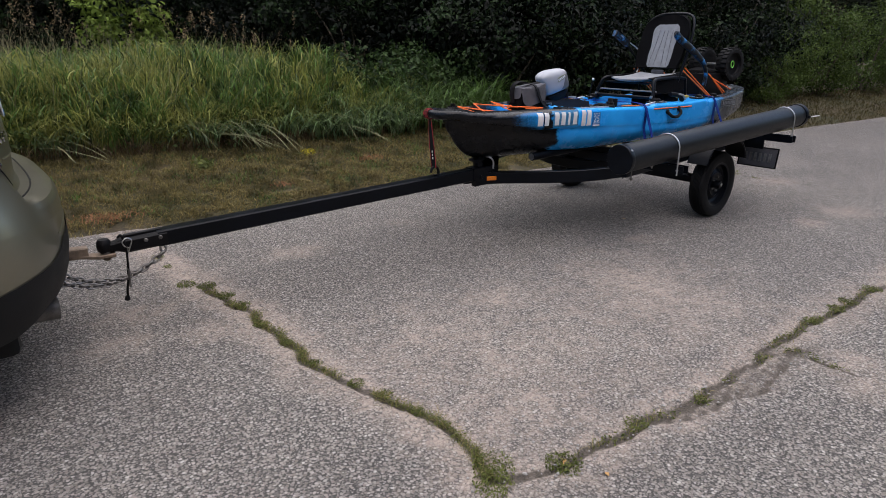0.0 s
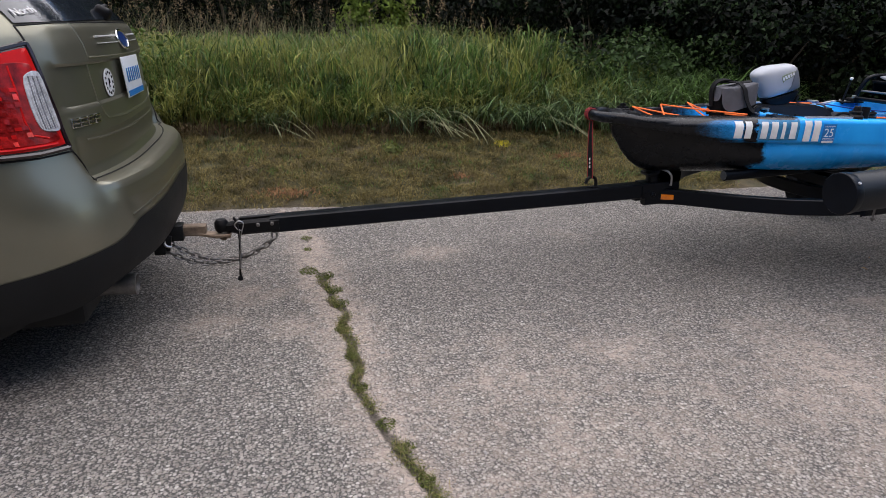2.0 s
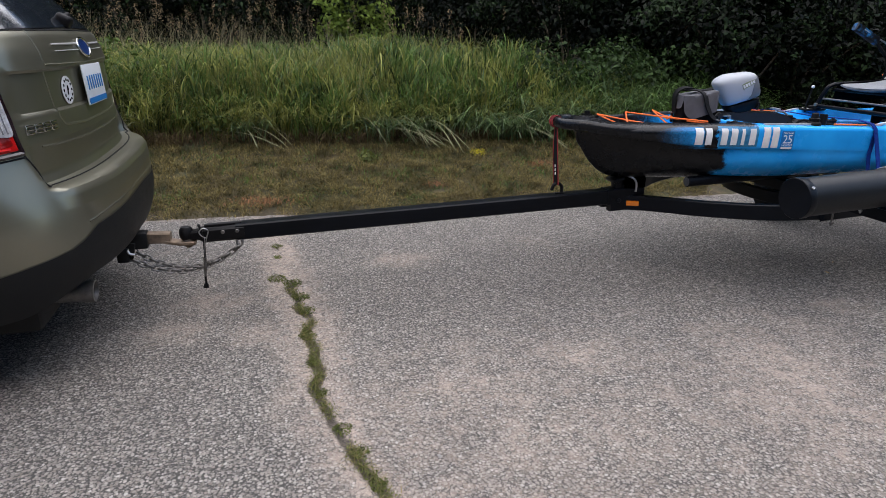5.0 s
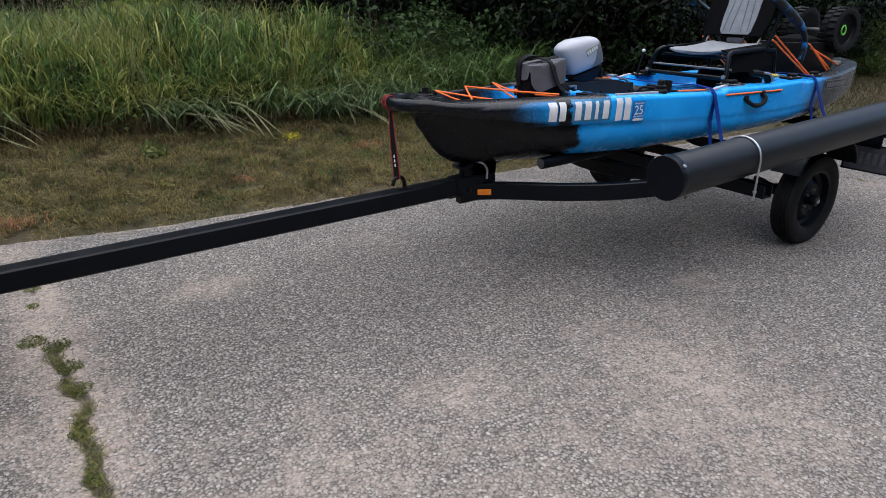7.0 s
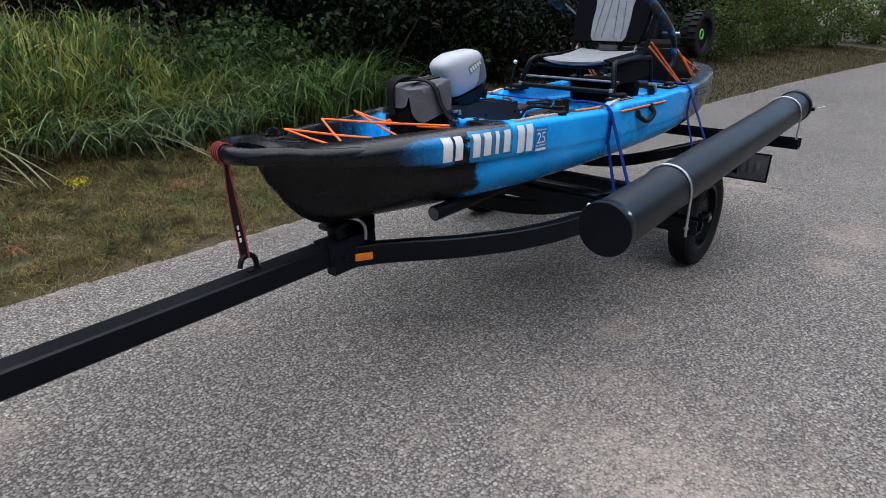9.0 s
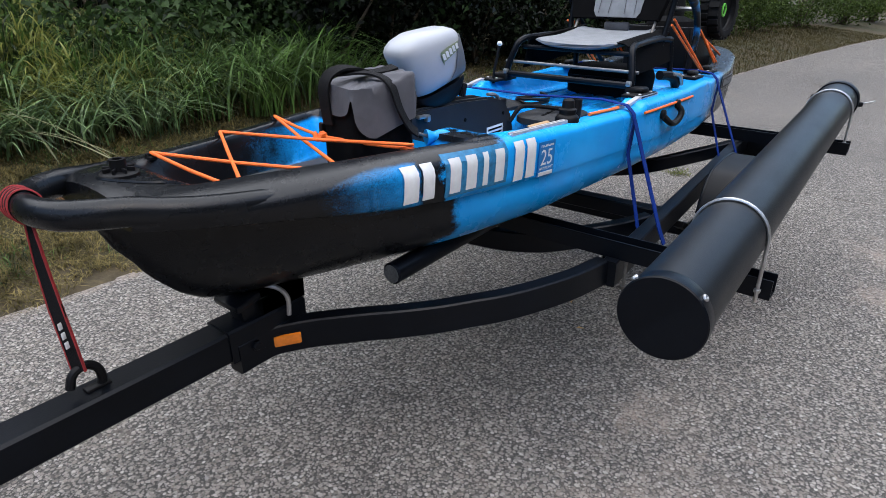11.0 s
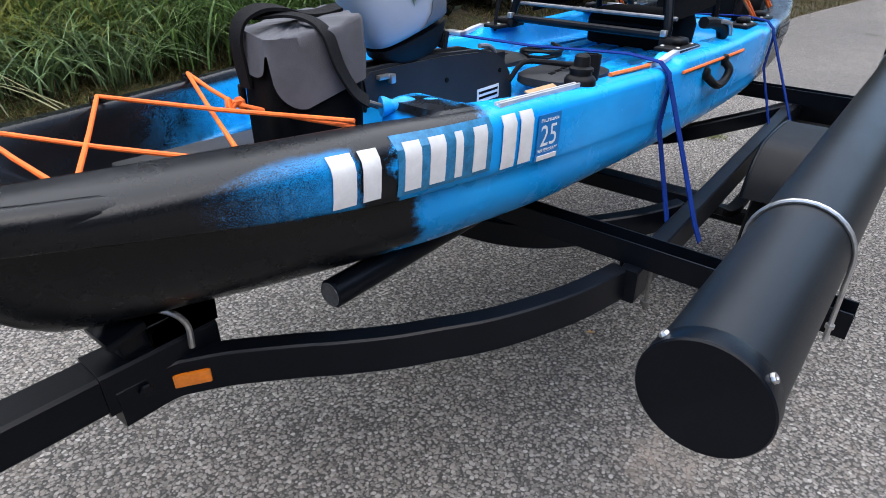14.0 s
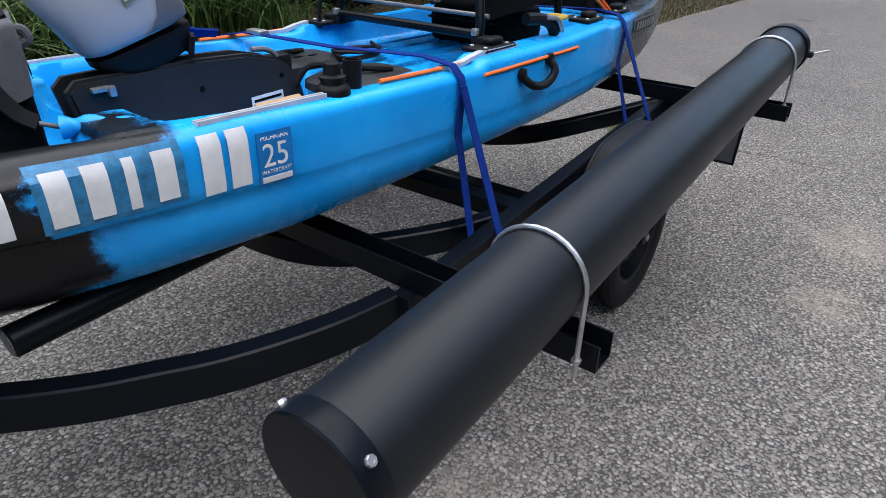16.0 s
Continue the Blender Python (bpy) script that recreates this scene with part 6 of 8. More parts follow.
def tie_down(x, rail_x, rail_dx):
    b = fair(BEAM, x)
    t = fair(SHEER, x)
    over = [board(x - 0.12, b + 0.002, t - 0.05), board(x - 0.12, b * 0.96, t + 0.012), board(x - 0.11, b * 0.72, t + 0.028)]
    over += [board(x - 0.05, 0.0, t + 0.018), board(x - 0.005, -b * 0.72, t + 0.026), board(x, -b * 0.94, t + 0.016), board(x, -b - 0.004, t - 0.008), board(x, -b - 0.01, t - 0.03)]
    near_a = [board(x, -b - 0.0105, t - 0.028), Vector((rail_x, 2.238, frame_z(rail_x) + 0.02)), Vector((rail_x, 2.214, frame_z(rail_x) - 0.03))]
    near_b = [board(x - 0.004, -b - 0.012, t - 0.026), board(x - 0.008, -b - 0.006, t - 0.14), Vector((rail_x + rail_dx, 2.275, frame_z(rail_x) - 0.03))]
    far = [board(x - 0.12, b + 0.002, t - 0.05), Vector((rail_x - 0.1, 3.43, frame_z(rail_x) + 0.02))]
    root = thing("tie_down_strap", tuple(board(x, -b, 0.6)), "blue webbing strap holding the kayak to the rail", "strap", "tie-down straps")
    for nm, p, w in (("webbing", over, 0.024), ("near_end", near_a, 0.026), ("return_end", near_b, 0.024), ("far_end", far, 0.024)):
        bm = bmesh.new()
        sweep(bm, p, rect(0.003, w), (1, 0, 0.02))
        # laid flat: the webbing's width runs along the boat
        part(nm, bm, M_STRAP, root)
    bm = bmesh.new()
    c = board(x - 0.1, b * 0.62, t + 0.032)
    box(bm, c, (0.03, 0.06, 0.012), (0, 0, 0), 0.003)
    part("cam_buckle", bm, M_ALU, root, "bright cam buckle")


def build_straps():
    tie_down(1.636, 3.915, -0.055)
    tie_down(2.58, 4.93, -0.09)
    # loose end of webbing bunched on the far gunwale
    root = thing("loose_strap_end", tuple(board(1.32, 0.34, 0.88)), "bunched blue strap end on the far gunwale", "strap")
    bm = bmesh.new()
    sweep(bm, smooth_path([board(1.45, 0.29, 0.888), board(1.38, 0.31, 0.90), board(1.34, 0.345, 0.93), board(1.33, 0.365, 0.90), board(1.36, 0.375, 0.87), board(1.33, 0.37, 0.82)], 6), rect(0.03, 0.006), (1, 0, 0.2))
    part("webbing", bm, M_STRAP, root)
    # bow tie-down
    a, b = Vector((2.318, 2.838, 0.925)), Vector((2.338, 2.832, 0.50))
    root = thing("bow_strap", (2.335, 2.832, 0.49), "black bow strap with red edges, hooked to the tongue", "strap")
    pts = [Vector((2.343, 2.862, 0.84)), Vector((2.343, 2.858, 0.82)), Vector((2.342, 2.85, 0.75)), Vector((2.344, 2.84, 0.66)), Vector((2.348, 2.833, 0.59)), Vector((2.352, 2.831, 0.53))]
    narrow = [0.45, 0.5, 0.8, 1.0, 1.0, 1.0]
    bm = bmesh.new()
    sweep(bm, pts, rect(0.034, 0.003), (1, 0.45, 0), scales=narrow)
    w = part("webbing", bm, M_BSTRAP, root)
    for s in (-1, 1):
        bm = bmesh.new()
        o = Vector((0.45, -1, 0)).normalized() * 0.0155 * s
        sweep(bm, [p + o * k for p, k in zip(pts, narrow)], rect(0.0032, 0.0045), (1, 0.45, 0))
        part("red_edge", bm, M_RSTRAP, w, "red woven edge")
    for k in range(3):
        bm = bmesh.new()
        box(bm, (2.3465 - 0.001 * k, 2.8315 + 0.002 * k, 0.59 + 0.02 * k), (0.002, 0.016, 0.014), (0, -3, -66), 0.001)
        part("pale_mark", bm, M_DECAL, w, "pale printed bar")
    bm = bmesh.new()
    for k in range(3):
        y = 2.866 + 0.011 * (k - 1)
        ring = [(2.3435 + 0.0255 * math.cos(t), y + 0.004 * math.sin(t) - 0.25 * 0.0255 * math.cos(t), 0.859 + 0.0295 * math.sin(t)) for t in np.linspace(0, 2 * math.pi, 25)[:-1]]
        sweep(bm, ring, rect(0.003, 0.0115), (0, 1, 0), True)
    part("bow_wrap", bm, M_BSTRAP, root, "strap wrapped round the bow loop")
    bm = bmesh.new()
    for k in range(4):
        y = 2.866 + 0.0105 * (k - 1.5)
        ring = [(2.3435 + 0.0265 * math.cos(t), y + 0.004 * math.sin(t) - 0.25 * 0.0265 * math.cos(t), 0.859 + 0.0305 * math.sin(t)) for t in np.linspace(0, 2 * math.pi, 25)[:-1]]
        tube(bm, ring, 0.0022, 5, True)
    part("red_edge", bm, M_RSTRAP, root, "red woven edge")


build_straps()

# ---- car ----
CAR_X, CAR_Y = 0.305, 2.925
REAR = [(0.22, 0.16), (0.30, 0.09), (0.38, 0.04), (0.46, 0.012), (0.54, 0.0), (0.68, 0.002), (0.725, 0.008), (0.745, 0.022), (0.754, 0.055), (0.76, 0.12), (0.79, 0.132), (0.9, 0.128), (0.99, 0.135), (1.0, 0.145), (1.13, 0.15), (1.14, 0.138), (1.2, 0.15), (1.255, 0.172), (1.285, 0.2), (1.36, 0.27), (1.5, 0.41), (1.62, 0.55), (1.67, 0.7), (1.7, 1.0), (1.715, 1.5)]
HALF = [(0.22, 0.86), (0.30, 0.91), (0.42, 0.94), (0.6, 0.955), (0.8, 0.962), (0.95, 0.965), (1.05, 0.955), (1.15, 0.93), (1.25, 0.895), (1.35, 0.855), (1.5, 0.79), (1.62, 0.70), (1.68, 0.6), (1.715, 0.4)]
SIDE = [(0.22, 0.16), (0.30, 0.09), (0.38, 0.045), (0.46, 0.015), (0.54, 0.002), (0.62, 0.002), (0.68, 0.014), (0.74, 0.036), (0.80, 0.066), (0.86, 0.095), (0.92, 0.112), (1.0, 0.126), (1.1, 0.14), (1.2, 0.158), (1.255, 0.176), (1.285, 0.2), (1.36, 0.27), (1.5, 0.41), (1.62, 0.55), (1.67, 0.7), (1.7, 1.0), (1.715, 1.5)]
CAR_LEN = 4.68


def car_point(a, z, lift=0.0):
    """A place on the body: a from 0 (middle of the rear) over 90 (start of the straight left side) on; past 90, metres forward times 100."""
    def raw(a, z):
        # the tailgate has its ledges, the corners beside it run smooth
        k = sm(a, 34, 41)
        soft = sum(lerp(SIDE, z + i * 0.012) for i in range(-3, 4)) / 7
        xr = lerp(REAR, z) * (1 - k) + soft * k
        w = sum(lerp(HALF, z + i * 0.015) for i in range(-3, 4)) / 7
        D, n = 0.62, 2.9
        if a <= 90:
            t = radians(a)
            return Vector((xr + D * (1 - math.cos(t) ** (2 / n)), w * math.sin(t) ** (2 / n), z))
        f = (a - 90) / 100
        return Vector((xr + D + f, w - 0.03 * sm(f, 2.2, 3.2), z))

    p = raw(a, z)
    if lift:
        da = raw(min(a + 1.5, 400), z) - raw(max(a - 1.5, 0), z)
        dz = raw(a, z + 0.012) - raw(a, z - 0.012)
        n = da.cross(dz)
        n.normalize()
        mid = Vector((2.2, 0, z))
        if n.dot(p - mid) < 0:
            n = -n
        p = p + n * lift
    return p


def car_world(p, s):
    return Vector((CAR_X - p.x, CAR_Y - s * p.y, p.z))


def car_patch(corners, lift, s, n=(10, 8), curve=0.0):
    """A patch of skin between four (a, z) corners: lower rear, lower front, upper front, upper rear."""
    (a0, z0), (a1, z1), (a2, z2), (a3, z3) = corners
    rows = []
    for i in range(n[0] + 1):
        u = i / n[0]
        row = []
        for j in range(n[1] + 1):
            v = j / n[1]
            a = (1 - v) * ((1 - u) * a0 + u * a1) + v * ((1 - u) * a3 + u * a2)
            z = (1 - v) * ((1 - u) * z0 + u * z1) + v * ((1 - u) * z3 + u * z2) + curve * math.sin(math.pi * u) * v
            row.append(car_world(car_point(a, z, lift), s))
        rows.append(row)
    bm = bmesh.new()
    sheet(bm, rows)
    return bm


def skin_on_car(outline, lift, s, rings=7, deep=0.006):
    """A rounded lens of skin inside an (a, z) outline, with an edge that turns down to the body."""
    pts = list(outline)
    for _ in range(2):
        pts = [q for p0, p1 in zip(pts, pts[1:] + pts[:1]) for q in ((0.75 * p0[0] + 0.25 * p1[0], 0.75 * p0[1] + 0.25 * p1[1]), (0.25 * p0[0] + 0.75 * p1[0], 0.25 * p0[1] + 0.75 * p1[1]))]
    ca, cz = sum(p[0] for p in pts) / len(pts), sum(p[1] for p in pts) / len(pts)
    bm = bmesh.new()
    loops = []
    for k, h in [(1.0, lift - deep), (0.995, lift - 0.001)] + [(0.985 * (1 - i / rings), lift) for i in range(rings)]:
        loops.append([bm.verts.new(car_world(car_point(ca + (a - ca) * k, cz + (z - cz) * k, h), s)) for a, z in pts])
    for A, B in zip(loops, loops[1:]):
        for i in range(len(A)):
            j = (i + 1) % len(A)
            bm.faces.new((A[i], A[j], B[j], B[i]))
    bm.faces.new(loops[-1])
    bmesh.ops.recalc_face_normals(bm, faces=bm.faces[:])
    return bm


def ribbon_on_car(pts, s, w, lift, up=None):
    bm = bmesh.new()
    out = []
    for (a, z), (a2, z2) in zip(pts, pts[1:]):
        out += [car_world(car_point(a + (a2 - a) * k / 6, z + (z2 - z) * k / 6, lift), s) for k in range(6)]
    out.append(car_world(car_point(*pts[-1], lift), s))
    tube(bm, out, w, 6)
    return bm


def sill(a):
    """Height of the bumper's lower edge: higher in the middle of the rear."""
    return 0.41 - 0.08 * sm(a, 28, 58) - 0.03 * sm(a, 80, 100)


def clad_top(a):
    return lerp([(0, 0.617), (11, 0.606), (30, 0.592), (34, 0.572), (38, 0.552), (42, 0.54), (57, 0.523), (75, 0.498), (90, 0.473), (120, 0.465)], a)


def build_car():
    root = thing("car", (CAR_X - 2.3, CAR_Y, 0), "olive green metallic SUV with the trailer hitched behind", "car")
    zs = sorted(set([z for z, _ in REAR if z >= 0.3] + [0.3 + 0.02 * k for k in range(71)]))
    aa = [1.5 * k for k in range(61)] + [90 + 100 * f for f in np.arange(0.03, 3.9, 0.03)]
    wheels = (1.04, 3.82)
    bm = bmesh.new()
    grid = {}
    for s in (1, -1):
        for i, a in enumerate(aa):
            for j, z in enumerate(zs):
                if i == 0 and s < 0:
                    grid[s, i, j] = grid[1, i, j]
                    continue
                p = car_point(a, z if z > 0.5 else 0.5 - (0.5 - z) * (0.5 - sill(a)) / 0.2)
                if p.x > 2.9 and p.z > 1.0:
                    p.z = 1.0 + (p.z - 1.0) * max(0.12, 1 - (p.x - 2.9) * 1.1)
                if p.x > 3.6:
                    k = (p.x - 3.6) / 1.1
                    p.y *= math.sqrt(max(0.02, 1 - 0.75 * min(1, k) ** 3))
                    p.z = p.z if p.z < 0.8 else 0.8 + (p.z - 0.8) * max(0.3, 1 - 0.7 * k)
                grid[s, i, j] = bm.verts.new(car_world(p, s))
        for i in range(len(aa) - 1):
            for j in range(len(zs) - 1):
                c = sum((grid[s, i + di, j + dj].co for di in (0, 1) for dj in (0, 1)), Vector()) / 4
                X = CAR_X - c.x
                if aa[i] > 50 and any((X - wx) ** 2 + (c.z - 0.37) ** 2 < 0.385**2 for wx in wheels):
                    continue
                q = [grid[s, i, j], grid[s, i + 1, j], grid[s, i + 1, j + 1], grid[s, i, j + 1]]
                if len(set(q)) == 4:
                    bm.faces.new(q)
    top = [grid[1, i, len(zs) - 1] for i in range(len(aa))] + [grid[-1, i, len(zs) - 1] for i in range(len(aa) - 1, 0, -1)]
    bm.faces.new(top)
    body = part("body", bm, M_CAR, root, "olive metallic painted body", 40)
    bm = bmesh.new()
    box(bm, (CAR_X - 2.35, CAR_Y, 0.36), (4.2, 1.5, 0.24), (0, 0, 0), 0.03)
    part("underbody", bm, M_CLAD, root)
    for wx in wheels:
        for s in (1, -1):
            c = Vector((CAR_X - wx, CAR_Y - s * 0.83, 0.365))
            ax = Vector((0, -s, 0))
            bm = bmesh.new()
            turned(bm, [(0.23, -0.1), (0.3, -0.118), (0.345, -0.11), (0.364, -0.085), (0.3655, 0.085), (0.345, 0.11), (0.3, 0.118), (0.23, 0.1), (0.23, -0.1)], c, ax, 48)
            w = part("wheel", bm, M_RUBBER, root, "black road tyre")
            bm = bmesh.new()
            turned(bm, [(0.001, 0.06), (0.05, 0.06), (0.2, 0.075), (0.232, 0.1), (0.232, -0.09), (0.2, -0.08), (0.001, -0.08)], c, ax, 40)
            part("rim", bm, M_CLAD, w)
            bm = bmesh.new()
            arc = [(c.x + 0.40 * math.cos(t), CAR_Y - s * (lerp(HALF, 0.37 + 0.4 * math.sin(t)) - 0.012), 0.37 + 0.40 * math.sin(t)) for t in np.linspace(-0.2, math.pi + 0.2, 30)]
            sweep(bm, arc, rect(0.03, 0.036, 0.004), (0, 1, 0))
            part("arch_lip", bm, M_CLAD, body)
            bm = bmesh.new()
            arc = [(c.x + 0.405 * math.cos(t), CAR_Y - s * 0.78, 0.37 + 0.405 * math.sin(t)) for t in np.linspace(-0.2, math.pi + 0.2, 24)]
            sweep(bm, arc, rect(0.006, 0.30), (0, 1, 0))
            part("arch_liner", bm, M_CLAD, root)
    for s in (1, -1):
        # lower cladding, rising towards the middle
        bm = bmesh.new()
        rows = []
        for a in np.arange(0, 119, 1.5):
            lo, hi = sill(a) + 0.001, clad_top(a)
            rows.append([car_world(car_point(a, lo + (hi - lo) * j / 8, 0.004), s) for j in range(9)])
        sheet(bm, rows)
        part("lower_cladding", bm, M_CLAD, root, "matt black lower bumper cladding")
        bm = car_patch([(78, 0.225), (86, 0.225), (90, 0.345), (66, 0.345)], -0.004, s, (8, 5))
        part("mud_flap", bm, M_CLAD, root, "black mud flap")
        part("bumper_crease", ribbon_on_car([(33, 0.615), (20, 0.632), (0, 0.642)], s, 0.006, -0.003), M_CAR, body)
        # tail lamp
        rim = [(75.1, 0.977), (74.3, 1.069), (73.5, 1.102), (71.9, 1.121), (66.3, 1.153), (56, 1.185), (47.3, 1.203), (43.8, 1.209), (43.4, 1.206), (42.4, 1.133), (41, 0.991), (41.3, 0.880), (41.6, 0.876), (51.6, 0.871), (65.2, 0.876), (76.4, 0.882), (76.8, 0.886)]
        ca, cz = sum(p[0] for p in rim) / len(rim), sum(p[1] for p in rim) / len(rim)
        lamp = part("tail_lamp", skin_on_car(rim, 0.0112, s), M_LAMPRIM, root, "wraparound red and clear tail lamp")
        part("red_lens", skin_on_car([(ca + (a - ca) * 0.93, cz + (z - cz) * 0.9) for a, z in rim], 0.0138, s), M_RED, lamp, "bright red lens")
        part("inner_lens", skin_on_car([(65.5, 1.083), (63.4, 1.116), (59, 1.137), (51.7, 1.151), (45.7, 1.148), (44.6, 1.129), (46, 1.0), (43.4, 0.924), (43.6, 0.905), (59, 0.905), (66, 0.91), (69.1, 0.913), (67.2, 1.007)], 0.0155, s, 7, 0.003), M_REDDARK, lamp, "deep red reflector field")
        for pts, r in (([(53.2, 1.16), (60.5, 1.141), (64.1, 1.121), (66.1, 1.092), (67.1, 1.033), (69.7, 0.912)], 0.0042), ([(58.6, 1.136), (61.1, 1.106), (63.1, 1.021), (64.2, 0.969), (64.4, 0.934)], 0.005), ([(68.5, 0.912), (65.3, 0.902), (57.6, 0.899), (45.2, 0.899)], 0.005), ([(52, 1.14), (51.6, 1.06), (52, 0.98), (51.2, 0.935), (47, 0.92)], 0.0035)):
            part("lens_rib", ribbon_on_car(pts, s, r, 0.0145), M_RED, lamp)
        seal = [(ca + (a - ca) * 0.985, cz + (z - cz) * 0.97) for a, z in rim]
        part("lamp_seal", ribbon_on_car(seal + seal[:1], s, 0.0085, 0.0085), M_LAMPRIM, lamp, "black seal round the tail lamp")
        # cut facets of the reflector, in rows, their glitter painted as lighter and darker reds
        rnd = random.Random(7)
        for i in range(10 if s > 0 else 0):
            for j in range(6):
                a, z = 51.5 + 2.3 * j + rnd.uniform(-0.3, 0.3) + 0.25 * i * (j > 3), 0.908 + 0.0225 * i
                if rnd.random() < 0.3 or a > 64.5 or z > 1.12:
                    continue
                da, dz = 2.0 * rnd.uniform(0.6, 1.0), 0.019 * rnd.uniform(0.55, 1.0)
                bm = bmesh.new()
                f = bm.faces.new([bm.verts.new(car_world(car_point(p, q, 0.0165 + rnd.uniform(0, 0.0035)), s)) for p, q in ((a, z), (a + da, z + 0.002), (a + da, z + dz), (a, z + dz))])
                part("reflector_facet", bm, (M_RED, M_REDDARK, M_REDDEEP, M_REDGLINT, M_RED, M_REDDARK)[rnd.randrange(6)], lamp)
        clear = part("reverse_lens", skin_on_car([(49, 1.101), (47.4, 1.118), (44.5, 1.125), (43.2, 1.115), (42.5, 1.04), (42.2, 0.964), (42.4, 0.94), (44, 0.936), (47.7, 0.943), (48.7, 0.96), (49.1, 1.019)], 0.019, s), M_CLEAR, lamp, "ribbed clear reversing lens")
        # Every other flute is greyer: rib shading put into the colour.
        for k in range(7):
            u = (k + 0.7) / 7.6
            part("lens_flute", ribbon_on_car([(48.4 - 5.0 * u, 1.108 - 0.004 * abs(u - 0.4)), (48.6 - 5.8 * u, 1.03), (48.2 - 5.6 * u, 0.948)], s, 0.0024, 0.0192), M_FLUTE if k % 2 else M_CLEAR, clear)
        # seams of the tailgate and bumper
        for pts in ([(44, 1.258), (43.2, 1.21), (42.2, 1.133), (40.6, 0.991), (40.9, 0.873), (37.5, 0.757), (34, 0.757), (22, 0.757), (0, 0.757)], [(40.9, 0.869), (52, 0.865), (65, 0.87), (77.2, 0.878), (80.2, 0.83), (85.6, 0.778), (97, 0.70), (106, 0.63)], [(44, 1.258), (31, 1.268), (3, 1.272), (0, 1.272)]):
            part("panel_gap", ribbon_on_car(pts, s, 0.0032, 0.0005), M_CLAD, body)
        part("tailgate_crease", ribbon_on_car([(30, 0.885), (22.9, 0.879), (3.9, 0.872), (0, 0.872)], s, 0.006, -0.003), M_CAR, body)
        part("handle_strip", ribbon_on_car([(22.9, 1.268), (22.2, 1.221), (21.6, 1.153), (0, 1.148)], s, 0.006, -0.003), M_CAR, body)
        part("plate_recess", ribbon_on_car([(21.4, 1.13), (19.8, 1.04), (18.8, 0.968), (17.6, 0.946), (16.2, 0.937), (6.9, 0.925), (0, 0.923)], s, 0.008, -0.005), M_CAR, body)
        # glass
        part("rear_window", car_patch([(0, 1.28), (43.8, 1.264), (48, 1.60), (0, 1.62)], 0.005, s, (16, 12)), M_GLASS, root, "dark tinted rear window")
        part("side_window", car_patch([(112, 1.16), (300, 1.12), (260, 1.56), (125, 1.54)], 0.006, s, (16, 8)), M_GLASS, root, "dark side glass")
        bm = bmesh.new()
        turned(bm, [(0.001, -0.08), (0.040, -0.08), (0.041, 0.09), (0.043, 0.1), (0.038, 0.102), (0.036, 0.09), (0.036, -0.06), (0.001, -0.06)], car_world(Vector((0.21, 0.57, 0.325)), s), (1, 0, -0.05), 40)
        part("exhaust_tip", bm, M_STEEL, root, "dull steel exhaust tip")
    # garnish, badge and decals
    # Pale satin puts the sheen of these strips into their colour.
    for s in (1, -1):
        for z, r in ((1.198, 0.002), (1.221, 0.0042)):
            part("pale_strip", ribbon_on_car([(14.5, z), (8, z), (1.6, z)], s, r, 0.003), M_SATIN, body, "thin pale trim strip")
    c = car_world(Vector((0.15, 0.0, 1.207)), 1)
    bm = bmesh.new()
    ring = [c + Vector((0.004 - 0.012 * math.sin(t), 0.078 * math.cos(t), 0.036 * math.sin(t))) for t in np.linspace(0, 2 * math.pi, 33)[:-1]]
    tube(bm, ring, 0.005, 8, True)
    bd = part("oval_badge", bm, M_CHROME, root, "blue oval badge with chrome rim")
    bm = bmesh.new()
    bm.faces.new([bm.verts.new(c + Vector((0.005 - 0.012 * math.sin(t), 0.078 * math.cos(t), 0.036 * math.sin(t)))) for t in np.linspace(0, 2 * math.pi, 33)[:-1]])
    part("badge_face", bm, M_BADGE, bd)
    p = car_world(Vector((0.128, 0.0, 1.06)), 1)
    bm = bmesh.new()
    box(bm, p, (0.006, 0.31, 0.16), (0, -4, 0), 0.004)
    pl = part("number_plate", bm, M_PLATEWHITE, root, "white and blue number plate")
    bm = bmesh.new()
    box(bm, p + Vector((0.0085, 0, -0.064)), (0.002, 0.296, 0.022), (0, -4, 0), 0)
    part("blue_band", bm, M_DECALBLUE, pl)
    for k in range(7):
        bm = bmesh.new()
        box(bm, p + Vector((0.005, -0.114 + 0.038 * k, 0.008)), (0.003, 0.010, 0.056), (0, -4, 0), 0.001)
        part("plate_mark", bm, M_DECALBLUE, pl)
    d = car_point(11.6, 1.055, 0.003)
    n = (car_world(car_point(11.6, 1.055, 0.02), 1) - car_world(d, 1)).normalized()
    bm = bmesh.new()
    turned(bm, [(0.052, 0), (0.052, 0.002), (0.001, 0.002)], car_world(d, 1), n, 32)
    rs = part("round_sticker", bm, M_DECAL, root, "round white sticker with a dark emblem")
    bm = bmesh.new()
    q = n.to_track_quat("Z", "Y")
    for k in range(12):
        a = 2 * math.pi * k / 12
        box(bm, car_world(d, 1) + n * 0.0025 + q @ Vector((0.038 * math.cos(a), 0.038 * math.sin(a), 0)), (0.004, 0.006, 0.009), (0, 0, 0), 0)
    box(bm, car_world(d, 1) + n * 0.002, (0.003, 0.016, 0.034), (0, 0, 20), 0)
    box(bm, car_world(d, 1) + n * 0.002 + Vector((0, 0.004, 0.01)), (0.003, 0.034, 0.008), (25, 0, 20), 0)
    part("emblem", bm, M_CLOTHBLACK, rs)
